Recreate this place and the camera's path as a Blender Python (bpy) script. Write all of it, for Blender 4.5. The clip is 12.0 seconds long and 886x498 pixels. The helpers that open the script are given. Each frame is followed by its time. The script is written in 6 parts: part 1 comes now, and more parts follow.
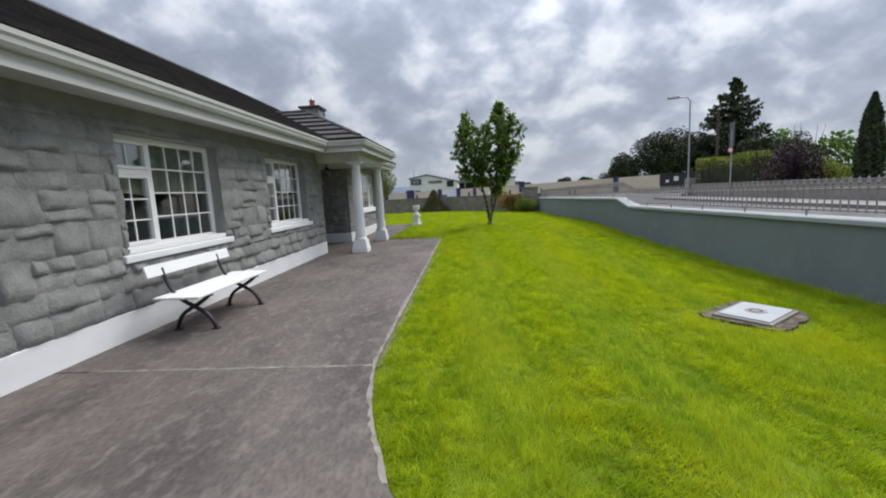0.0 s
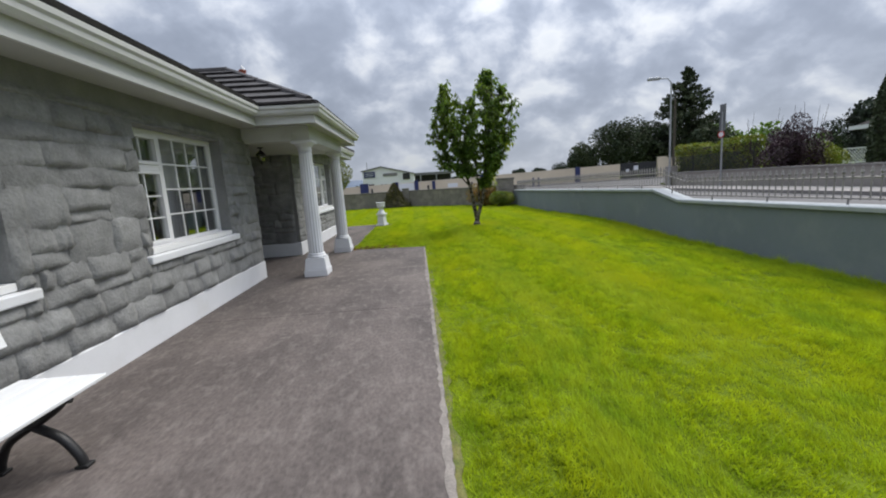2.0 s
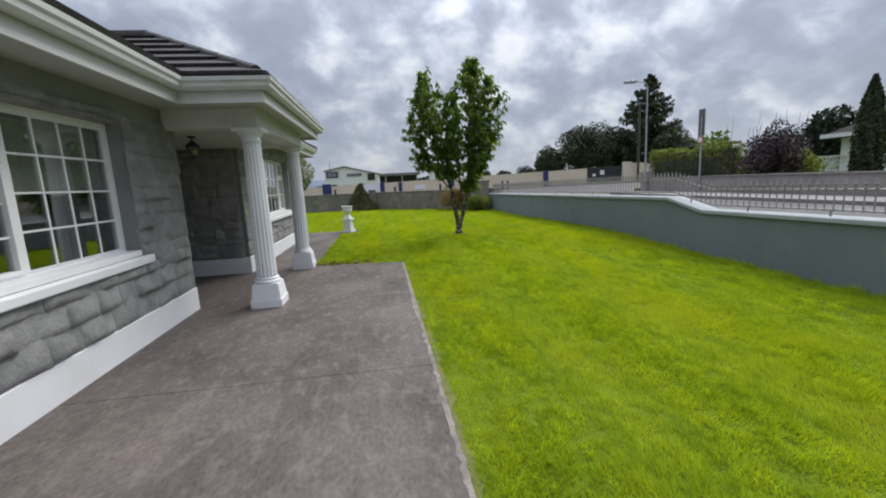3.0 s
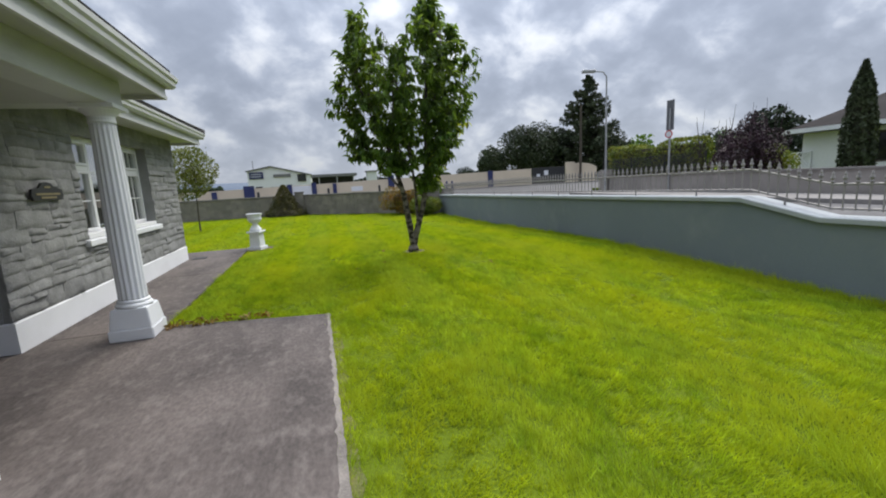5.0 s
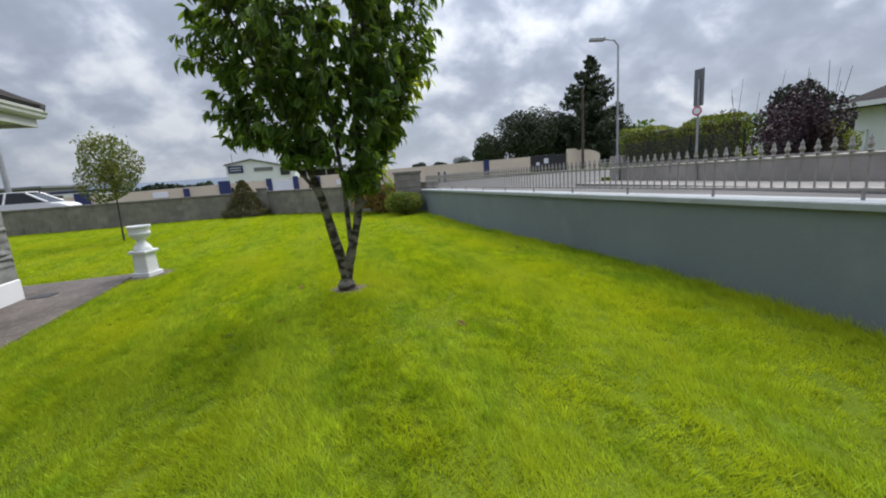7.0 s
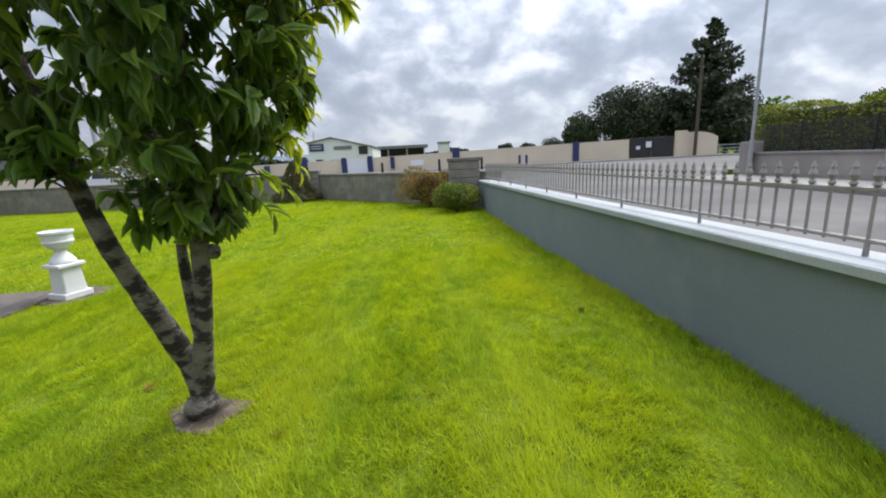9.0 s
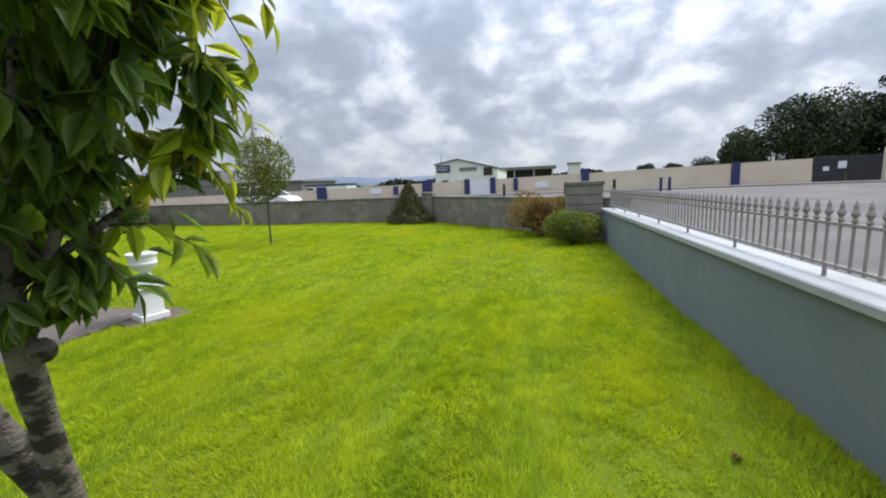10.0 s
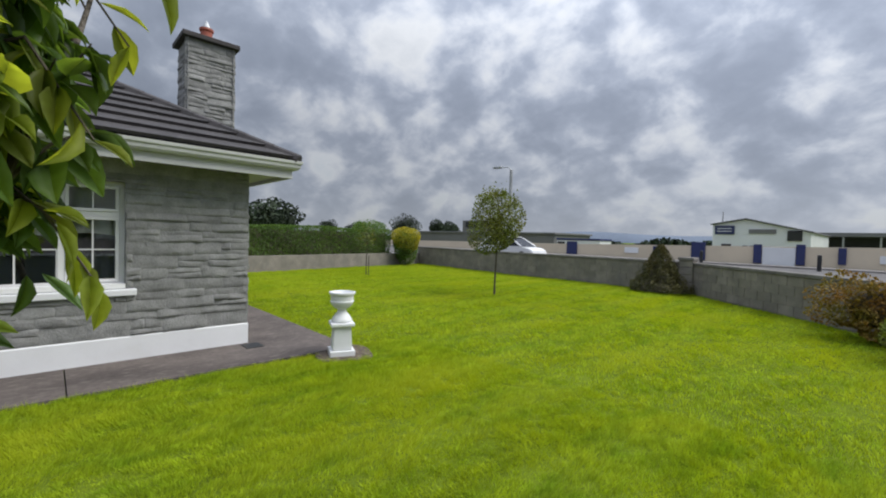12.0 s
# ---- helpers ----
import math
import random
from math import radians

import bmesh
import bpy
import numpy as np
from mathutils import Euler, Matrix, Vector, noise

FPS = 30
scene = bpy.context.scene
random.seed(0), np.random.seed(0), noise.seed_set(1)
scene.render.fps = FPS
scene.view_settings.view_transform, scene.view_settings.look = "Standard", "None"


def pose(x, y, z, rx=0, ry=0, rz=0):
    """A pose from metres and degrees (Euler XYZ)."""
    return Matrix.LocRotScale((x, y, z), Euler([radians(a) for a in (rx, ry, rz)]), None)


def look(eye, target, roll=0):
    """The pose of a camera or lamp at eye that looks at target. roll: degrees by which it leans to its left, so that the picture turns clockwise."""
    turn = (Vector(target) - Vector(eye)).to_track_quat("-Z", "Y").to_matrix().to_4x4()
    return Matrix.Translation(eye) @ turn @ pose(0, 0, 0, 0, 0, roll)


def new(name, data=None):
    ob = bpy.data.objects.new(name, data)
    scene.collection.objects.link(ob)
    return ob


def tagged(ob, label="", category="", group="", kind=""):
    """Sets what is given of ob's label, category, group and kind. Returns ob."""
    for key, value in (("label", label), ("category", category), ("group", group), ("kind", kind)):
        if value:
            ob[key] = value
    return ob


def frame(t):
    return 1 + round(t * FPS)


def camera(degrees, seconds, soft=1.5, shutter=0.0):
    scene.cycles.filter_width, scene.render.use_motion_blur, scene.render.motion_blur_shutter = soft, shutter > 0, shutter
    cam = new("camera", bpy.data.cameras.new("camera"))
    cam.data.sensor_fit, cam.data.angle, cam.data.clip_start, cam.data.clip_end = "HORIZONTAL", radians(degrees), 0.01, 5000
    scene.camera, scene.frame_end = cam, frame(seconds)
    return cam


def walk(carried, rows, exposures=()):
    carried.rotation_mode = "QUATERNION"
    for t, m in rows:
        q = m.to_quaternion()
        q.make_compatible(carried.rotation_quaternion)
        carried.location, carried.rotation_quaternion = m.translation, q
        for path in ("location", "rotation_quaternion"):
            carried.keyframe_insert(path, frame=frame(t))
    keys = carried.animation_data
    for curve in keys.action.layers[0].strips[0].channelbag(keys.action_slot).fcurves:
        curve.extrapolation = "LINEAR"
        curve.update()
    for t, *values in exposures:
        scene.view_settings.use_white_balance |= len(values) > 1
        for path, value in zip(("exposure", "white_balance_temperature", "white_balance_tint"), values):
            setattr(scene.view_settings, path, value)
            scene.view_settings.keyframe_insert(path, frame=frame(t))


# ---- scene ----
cam = camera(93.3, 12.0, soft=2.0)
PATH = [
    (0, (0.074, 0.403, 1.338), (-0.055, 2.381, 1.069), -2.9),
    (0.5, (-0.056, 1.102, 1.362), (-0.148, 3.08, 1.075), -2.8),
    (1, (-0.283, 1.881, 1.368), (-0.33, 3.858, 1.071), -3.2),
    (1.5, (-0.608, 2.696, 1.353), (-0.588, 4.673, 1.05), -3.7),
    (2, (-0.801, 3.449, 1.378), (-0.706, 5.422, 1.063), -3.8),
    (2.5, (-0.986, 4.219, 1.388), (-0.808, 6.185, 1.07), -3.7),
    (3, (-1.059, 4.971, 1.431), (-0.791, 6.927, 1.113), -2.9),
    (3.2, (-1.068, 5.286, 1.433), (-0.775, 7.241, 1.128), -3.0),
    (4.8, (-0.848, 7.854, 1.333), (-0.322, 9.758, 1.017), -3.2),
    (5, (-0.757, 8.156, 1.335), (-0.208, 10.052, 1.011), -3.1),
    (5.5, (-0.475, 8.821, 1.331), (0.114, 10.701, 0.986), -3.0),
    (6, (-0.08, 9.477, 1.325), (0.508, 11.357, 0.978), -3.4),
    (6.5, (0.212, 10.161, 1.312), (0.784, 12.046, 0.965), -3.7),
    (7, (0.616, 10.76, 1.343), (1.161, 12.648, 0.974), -4.1),
    (8.8, (1.985, 13.034, 1.472), (2.205, 14.971, 1.022), -3.2),
    (9, (2.076, 13.25, 1.468), (2.223, 15.197, 1.033), -2.9),
    (9.5, (2.393, 13.873, 1.468), (2.28, 15.831, 1.075), -2.8),
    (10, (2.555, 14.461, 1.51), (2.118, 16.387, 1.196), -2.5),
    (10.5, (2.601, 14.992, 1.551), (1.827, 16.823, 1.329), -1.6),
    (11, (2.598, 15.356, 1.568), (1.526, 17.039, 1.439), 0.0),
    (11.3, (2.602, 15.531, 1.571), (1.394, 17.122, 1.474), 0.9),
    (11.5, (2.644, 15.65, 1.56), (1.349, 17.172, 1.482), 1.1),
    (12, (2.733, 15.79, 1.569), (1.277, 17.16, 1.514), 1.6),
]
EXPOSURES = [(0.0, 0.0), (3.5, 0.02), (5.5, 0.09), (7.5, 0.12), (8.8, 0.34), (9.5, 0.44), (10.2, 0.27), (11.0, 0.02), (12.0, -0.12)]
walk(cam, [(t, look(eye, target, roll)) for t, eye, target, roll in PATH], EXPOSURES)

# ---------------------------------------------------------------- world and sun
SUN_AZ, SUN_EL = 46.0, 54.0      # degrees: from +y towards +x; height


def build_world():
    w = bpy.data.worlds.new("overcast_sky")
    scene.world = w
    w.use_nodes = True
    nt = w.node_tree
    nt.nodes.clear()
    N, L = nt.nodes.new, nt.links.new
    out = N("ShaderNodeOutputWorld")
    sky = N("ShaderNodeTexSky")
    sky.sky_type = "NISHITA"
    sky.sun_disc = False
    sky.sun_elevation, sky.sun_rotation = radians(SUN_EL), radians(SUN_AZ)
    bg_sky = N("ShaderNodeBackground")
    bg_sky.inputs["Strength"].default_value = 0.09
    L(sky.outputs[0], bg_sky.inputs["Color"])
    co = N("ShaderNodeTexCoord")
    sep = N("ShaderNodeSeparateXYZ")
    L(co.outputs["Generated"], sep.inputs[0])

    def m(op, a, b=None, c=None, clamp=False):
        n = N("ShaderNodeMath")
        n.operation, n.use_clamp = op, clamp
        for i, v in enumerate((a, b, c)):
            if v is None:
                continue
            if isinstance(v, (int, float)):
                n.inputs[i].default_value = v
            else:
                L(v, n.inputs[i])
        return n.outputs[0]

    up = m("MAXIMUM", sep.outputs[2], 0.0)
    den = m("ADD", up, 0.62)
    cmb = N("ShaderNodeCombineXYZ")
    L(m("DIVIDE", sep.outputs[0], den), cmb.inputs[0])
    L(m("DIVIDE", sep.outputs[1], den), cmb.inputs[1])

    def fbm(scale, detail, rough, off, dist=0.0):
        mp = N("ShaderNodeMapping")
        mp.inputs["Location"].default_value = off
        L(cmb.outputs[0], mp.inputs[0])
        n = N("ShaderNodeTexNoise")
        n.inputs["Scale"].default_value, n.inputs["Detail"].default_value = scale, detail
        n.inputs["Roughness"].default_value, n.inputs["Distortion"].default_value = rough, dist
        L(mp.outputs[0], n.inputs["Vector"])
        return n.outputs[0]

    puffs = fbm(7.4, 6.0, 0.52, (3.1, 1.7, 0.4), 0.15)
    banks = fbm(2.3, 4.0, 0.5, (0.6, 5.2, 2.0), 0.2)
    mix = m("ADD", m("MULTIPLY", puffs, 0.66), m("MULTIPLY", banks, 0.34))
    ramp = N("ShaderNodeValToRGB")
    L(mix, ramp.inputs[0])
    e = ramp.color_ramp.elements
    e[0].position, e[0].color = 0.375, (0.86, 0.89, 0.94, 1)
    e[1].position, e[1].color = 0.67, (0.29, 0.335, 0.43, 1)
    for p, c in ((0.435, (0.64, 0.69, 0.79, 1)), (0.50, (0.43, 0.485, 0.60, 1)), (0.56, (0.35, 0.40, 0.505, 1))):
        n = e.new(p)
        n.color = c
    haze = N("ShaderNodeMixRGB")
    haze.inputs[2].default_value = (0.60, 0.65, 0.74, 1)
    L(m("MULTIPLY", m("POWER", m("SUBTRACT", 1.0, up), 9.0), 0.75), haze.inputs[0])
    L(ramp.outputs[0], haze.inputs[1])
    bg_cloud = N("ShaderNodeBackground")
    L(haze.outputs[0], bg_cloud.inputs["Color"])
    # an overcast sky is about three times brighter overhead than at the horizon, and the cloud before the sun glows
    az, el = radians(SUN_AZ), radians(SUN_EL)
    toward = N("ShaderNodeVectorMath")
    toward.operation = "DOT_PRODUCT"
    L(co.outputs["Generated"], toward.inputs[0])
    toward.inputs[1].default_value = (math.sin(az) * math.cos(el), math.cos(az) * math.cos(el), math.sin(el))
    near_sun = m("MAXIMUM", toward.outputs["Value"], 0.0)
    overhead = m("ADD", 0.91, m("MULTIPLY", m("POWER", up, 2.0), 2.6))
    L(m("MULTIPLY", overhead, m("ADD", 0.70, m("MULTIPLY", near_sun, 0.44))), bg_cloud.inputs["Strength"])
    thin = N("ShaderNodeMixShader")
    gap = N("ShaderNodeMapRange")
    L(mix, gap.inputs[0])
    gap.inputs[1].default_value, gap.inputs[2].default_value = 0.30, 0.42
    gap.inputs[3].default_value, gap.inputs[4].default_value = 0.75, 0.97
    L(gap.outputs[0], thin.inputs[0])
    L(bg_sky.outputs[0], thin.inputs[1])
    L(bg_cloud.outputs[0], thin.inputs[2])
    L(thin.outputs[0], out.inputs[0])


build_world()
sun = new("sun", bpy.data.lights.new("sun", "SUN"))
sun.data.energy, sun.data.angle, sun.data.color = 3.4, radians(40), (1.0, 0.95, 0.86)
sd = Vector((math.sin(radians(SUN_AZ)) * math.cos(radians(SUN_EL)), math.cos(radians(SUN_AZ)) * math.cos(radians(SUN_EL)), math.sin(radians(SUN_EL))))
sun.matrix_world = look(sd * 60, (0, 0, 0))
# ---------------------------------------------------------------- materials
MATS = {}


def mat(name, base, rough=0.8, metal=0.0, second=None, scale=4.0, fine=60.0, bump=0.25, spread=0.12, depth=0.01, wear=None, wear_at=(0.55, 0.7), wear_scale=1.2, stretch=(1, 1, 1), rand=0.0, trans=0.0, spec=0.5):
    """A painted, cast or grown surface: two scales of colour variation, a fine relief and worn or stained patches."""
    if name in MATS:
        return MATS[name]
    mt = MATS[name] = bpy.data.materials.new(name)
    mt.use_nodes = True
    nt = mt.node_tree
    N, L = nt.nodes.new, nt.links.new
    b = nt.nodes["Principled BSDF"]
    b.inputs["Roughness"].default_value, b.inputs["Metallic"].default_value = rough, metal
    b.inputs["Specular IOR Level"].default_value = spec
    co = N("ShaderNodeTexCoord")
    geo = N("ShaderNodeNewGeometry")
    mp = N("ShaderNodeMapping")
    mp.inputs["Scale"].default_value = stretch
    L(geo.outputs["Position"], mp.inputs[0])

    def noise_of(s, d, r=0.55):
        n = N("ShaderNodeTexNoise")
        n.inputs["Scale"].default_value, n.inputs["Detail"].default_value, n.inputs["Roughness"].default_value = s, d, r
        L(mp.outputs[0], n.inputs["Vector"])
        return n.outputs[0]

    broad, grain = noise_of(scale, 5), noise_of(fine, 4)
    second = second or tuple(c * (1 - 2.2 * spread) for c in base)
    mix = N("ShaderNodeMixRGB")
    mix.inputs[1].default_value, mix.inputs[2].default_value = (*base, 1), (*second, 1)
    rr = N("ShaderNodeMapRange")
    rr.inputs[1].default_value, rr.inputs[2].default_value = 0.35, 0.65
    L(broad, rr.inputs[0])
    L(rr.outputs[0], mix.inputs[0])
    hsv = N("ShaderNodeHueSaturation")
    L(mix.outputs[0], hsv.inputs["Color"])
    val = N("ShaderNodeMapRange")
    val.inputs[1].default_value, val.inputs[2].default_value = 0.25, 0.75
    val.inputs[3].default_value, val.inputs[4].default_value = 1 - spread, 1 + spread
    L(grain, val.inputs[0])
    col = val.outputs[0]
    if rand:
        info = N("ShaderNodeObjectInfo")
        isl = N("ShaderNodeMath")
        isl.operation = "ADD"
        L(info.outputs["Random"], isl.inputs[0])
        L(geo.outputs["Random Per Island"], isl.inputs[1])
        fr = N("ShaderNodeMath")
        fr.operation = "FRACT"
        L(isl.outputs[0], fr.inputs[0])
        rm = N("ShaderNodeMapRange")
        rm.inputs[3].default_value, rm.inputs[4].default_value = 1 - rand, 1 + rand
        L(fr.outputs[0], rm.inputs[0])
        mu = N("ShaderNodeMath")
        mu.operation = "MULTIPLY"
        L(col, mu.inputs[0])
        L(rm.outputs[0], mu.inputs[1])
        col = mu.outputs[0]
    L(col, hsv.inputs["Value"])
    last = hsv.outputs[0]
    if wear:
        w = noise_of(wear_scale, 7, 0.62)
        wr = N("ShaderNodeMapRange")
        wr.inputs[1].default_value, wr.inputs[2].default_value = wear_at
        L(w, wr.inputs[0])
        wm = N("ShaderNodeMixRGB")
        wm.inputs[2].default_value = (*wear, 1)
        L(wr.outputs[0], wm.inputs[0])
        L(last, wm.inputs[1])
        last = wm.outputs[0]
    L(last, b.inputs["Base Color"])
    if bump:
        bp = N("ShaderNodeBump")
        bp.inputs["Strength"].default_value, bp.inputs["Distance"].default_value = bump, depth
        L(grain, bp.inputs["Height"])
        L(bp.outputs[0], b.inputs["Normal"])
    if trans:
        tr = N("ShaderNodeBsdfTranslucent")
        tcol = N("ShaderNodeMixRGB")
        tcol.blend_type = "MULTIPLY"
        tcol.inputs[0].default_value = 1.0
        tcol.inputs[2].default_value = (1.5, 1.35, 0.5, 1)
        L(last, tcol.inputs[1])
        L(tcol.outputs[0], tr.inputs["Color"])
        ms = N("ShaderNodeMixShader")
        ms.inputs[0].default_value = trans
        L(b.outputs[0], ms.inputs[1])
        L(tr.outputs[0], ms.inputs[2])
        L(ms.outputs[0], nt.nodes["Material Output"].inputs[0])
    return mt


def glass_mat():
    mt = bpy.data.materials.new("window_glass")
    mt.use_nodes = True
    nt = mt.node_tree
    N, L = nt.nodes.new, nt.links.new
    tr, gl, fr, mx = N("ShaderNodeBsdfTransparent"), N("ShaderNodeBsdfGlossy"), N("ShaderNodeLayerWeight"), N("ShaderNodeMixShader")
    tr.inputs[0].default_value = (0.86, 0.89, 0.88, 1)
    gl.inputs["Roughness"].default_value = 0.02
    fr.inputs[0].default_value = 0.5
    pw, ad = N("ShaderNodeMath"), N("ShaderNodeMath")
    pw.operation, ad.operation = "POWER", "MULTIPLY_ADD"
    pw.inputs[1].default_value, ad.inputs[1].default_value, ad.inputs[2].default_value = 2.4, 0.85, 0.13
    L(fr.outputs["Facing"], pw.inputs[0])
    L(pw.outputs[0], ad.inputs[0])
    L(ad.outputs[0], mx.inputs[0])
    L(tr.outputs[0], mx.inputs[1])
    L(gl.outputs[0], mx.inputs[2])
    L(mx.outputs[0], nt.nodes["Material Output"].inputs[0])
    return mt


M_STONE = mat("grey_stone", (0.27, 0.272, 0.266), 0.92, scale=6, fine=42, bump=0.7, spread=0.14, depth=0.012, rand=0.12, wear=(0.22, 0.22, 0.217), wear_at=(0.55, 0.8), wear_scale=5)
M_MORTAR = mat("grey_render", (0.265, 0.267, 0.263), 0.93, scale=3, fine=90, bump=0.35, spread=0.1)
M_WHITE = mat("white_masonry_paint", (0.75, 0.76, 0.78), 0.6, scale=2.5, fine=120, bump=0.12, spread=0.03, wear=(0.66, 0.66, 0.65), wear_at=(0.6, 0.85), wear_scale=2.5)
M_UPVC = mat("white_upvc", (0.80, 0.80, 0.80), 0.35, scale=2, fine=60, bump=0.02, spread=0.02)
M_CREAM = mat("cream_fascia", (0.58, 0.585, 0.57), 0.45, scale=2, fine=40, bump=0.03, spread=0.04, wear=(0.44, 0.44, 0.41), wear_at=(0.55, 0.8), wear_scale=2.2, stretch=(1, 0.6, 3))
M_SOFFIT = mat("soffit_board", (0.50, 0.50, 0.485), 0.6, scale=1.5, fine=40, bump=0.04, spread=0.03)
M_TILE = mat("dark_roof_tile", (0.042, 0.037, 0.038), 0.75, scale=3, fine=70, bump=0.4, spread=0.2, rand=0.15, wear=(0.085, 0.08, 0.075), wear_at=(0.6, 0.8), wear_scale=7)
M_CONC = mat("path_concrete", (0.122, 0.101, 0.092), 0.88, second=(0.060, 0.049, 0.045), scale=1.5, fine=40, bump=0.7, spread=0.34, depth=0.006, wear=(0.18, 0.155, 0.142), wear_at=(0.50, 0.80), wear_scale=11, stretch=(1, 0.5, 1))
M_EDGE = mat("pale_concrete_edge", (0.27, 0.24, 0.215), 0.95, scale=6, fine=80, bump=0.6, spread=0.2)
M_GREYWALL = mat("blue_grey_wall_paint", (0.17, 0.20, 0.225), 0.8, scale=0.8, fine=110, bump=0.25, spread=0.06, wear=(0.20, 0.225, 0.24), wear_at=(0.5, 0.75), wear_scale=1.6)
M_COPING = mat("painted_coping", (0.37, 0.395, 0.415), 0.8, scale=2, fine=70, bump=0.3, spread=0.06, wear=(0.29, 0.31, 0.32), wear_at=(0.5, 0.75), wear_scale=3)
M_BLOCK = mat("concrete_block", (0.255, 0.232, 0.205), 0.95, scale=2.2, fine=80, bump=0.5, spread=0.15, rand=0.1, wear=(0.17, 0.16, 0.15), wear_at=(0.5, 0.75), wear_scale=1.7)
M_BLOCKCAP = mat("dark_block_cap", (0.19, 0.178, 0.165), 0.95, scale=3, fine=60, bump=0.4, spread=0.15)
M_ASPHALT = mat("asphalt", (0.108, 0.103, 0.103), 0.92, scale=0.6, fine=45, bump=0.3, spread=0.12, wear=(0.17, 0.165, 0.165), wear_at=(0.5, 0.8), wear_scale=0.4)
M_PAVE = mat("footpath_concrete", (0.24, 0.225, 0.215), 0.92, scale=1, fine=50, bump=0.2, spread=0.1)
M_SOIL = mat("lawn_soil", (0.125, 0.17, 0.014), 1.0, second=(0.085, 0.12, 0.010), scale=1.5, fine=60, bump=0.6, spread=0.25, spec=0.05)
M_EARTH = mat("bare_earth", (0.12, 0.09, 0.065), 1.0, scale=8, fine=70, bump=0.8, spread=0.3, wear=(0.22, 0.19, 0.15), wear_at=(0.5, 0.7), wear_scale=14)
M_GRASS = mat("grass_blade", (0.37, 0.468, 0.024), 0.75, second=(0.22, 0.335, 0.020), scale=4.5, fine=17, bump=0, spread=0.30, rand=0.3, trans=0.35, spec=0.1, wear=(0.41, 0.47, 0.026), wear_at=(0.46, 0.70), wear_scale=0.8, stretch=(1, 0.45, 1))
M_DRY = mat("dry_thatch", (0.15, 0.14, 0.045), 1.0, second=(0.09, 0.11, 0.025), scale=9, fine=70, bump=0.7, spread=0.3)
M_LEAF = mat("cherry_leaf", (0.15, 0.235, 0.055), 0.45, second=(0.08, 0.155, 0.04), scale=2.2, fine=30, bump=0.1, spread=0.15, rand=0.45, trans=0.6)
# lighter copy of cherry_leaf, with the glow of backlight put into its colour
M_LEAF3 = mat("backlit_cherry_leaf", (0.38, 0.44, 0.07), 0.5, second=(0.24, 0.33, 0.055), scale=2.5, fine=30, bump=0.1, spread=0.15, rand=0.4, trans=0.7)
M_LEAF2 = mat("rowan_leaf", (0.105, 0.145, 0.028), 0.5, second=(0.14, 0.15, 0.03), scale=2, fine=30, bump=0, spread=0.15, rand=0.4, trans=0.35)
M_BARK = mat("cherry_bark", (0.21, 0.185, 0.16), 0.9, second=(0.105, 0.088, 0.072), scale=7, fine=45, bump=0.8, spread=0.22, depth=0.02, wear=(0.030, 0.024, 0.020), wear_at=(0.50, 0.56), wear_scale=7, stretch=(1, 1, 1.9))
M_TWIG = mat("twig", (0.09, 0.075, 0.055), 0.9, scale=5, fine=40, bump=0.3, spread=0.2)
M_IRON = mat("black_cast_iron", (0.014, 0.014, 0.015), 0.5, scale=8, fine=60, bump=0.2, spread=0.2)
M_SLAT = mat("white_painted_wood", (0.76, 0.77, 0.78), 0.5, scale=3, fine=30, bump=0.15, spread=0.03, stretch=(6, 1, 6))
M_GALV = mat("galvanised_steel", (0.42, 0.43, 0.44), 0.5, metal=0.55, scale=4, fine=60, bump=0.1, spread=0.1)
M_RAIL = mat("pale_grey_rail_paint", (0.29, 0.268, 0.258), 0.55, scale=5, fine=60, bump=0.15, spread=0.1, wear=(0.30, 0.27, 0.25), wear_at=(0.6, 0.7), wear_scale=10)
M_NET = mat("net_curtain", (0.88, 0.88, 0.88), 0.9, scale=3, fine=80, bump=0.1, spread=0.05, trans=0.12)
M_DRAPE = mat("grey_drape", (0.20, 0.19, 0.185), 0.9, scale=3, fine=80, bump=0.1, spread=0.1)
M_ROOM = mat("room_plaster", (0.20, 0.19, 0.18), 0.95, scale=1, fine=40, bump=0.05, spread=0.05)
M_GLASS = glass_mat()
M_HEDGE = mat("hedge_leaf", (0.062, 0.135, 0.014), 0.6, second=(0.10, 0.18, 0.018), scale=0.9, fine=9, bump=0, spread=0.25, rand=0.4, trans=0.25)
M_HEDGE_Y = mat("golden_leaf", (0.42, 0.37, 0.014), 0.6, second=(0.26, 0.27, 0.014), scale=2.5, fine=9, bump=0, spread=0.25, rand=0.35, trans=0.25)
M_CONIFER = mat("dark_conifer", (0.026, 0.045, 0.016), 0.7, second=(0.045, 0.06, 0.02), scale=0.8, fine=5, bump=0, spread=0.25, rand=0.4)
M_CONBUSH = mat("bronze_conifer", (0.055, 0.062, 0.014), 0.7, second=(0.105, 0.088, 0.018), scale=2.5, fine=9, bump=0, spread=0.25, rand=0.4)
M_BROWN = mat("rusty_foliage", (0.24, 0.12, 0.02), 0.7, second=(0.18, 0.16, 0.024), scale=2.5, fine=9, bump=0, spread=0.25, rand=0.4, trans=0.2)
M_BUSH = mat("bright_shrub", (0.10, 0.165, 0.014), 0.6, second=(0.20, 0.215, 0.024), scale=2.5, fine=9, bump=0, spread=0.25, rand=0.4, trans=0.2)
M_PURPLE = mat("purple_foliage", (0.030, 0.012, 0.020), 0.6, second=(0.05, 0.022, 0.03), scale=2, fine=9, bump=0, spread=0.25, rand=0.4)
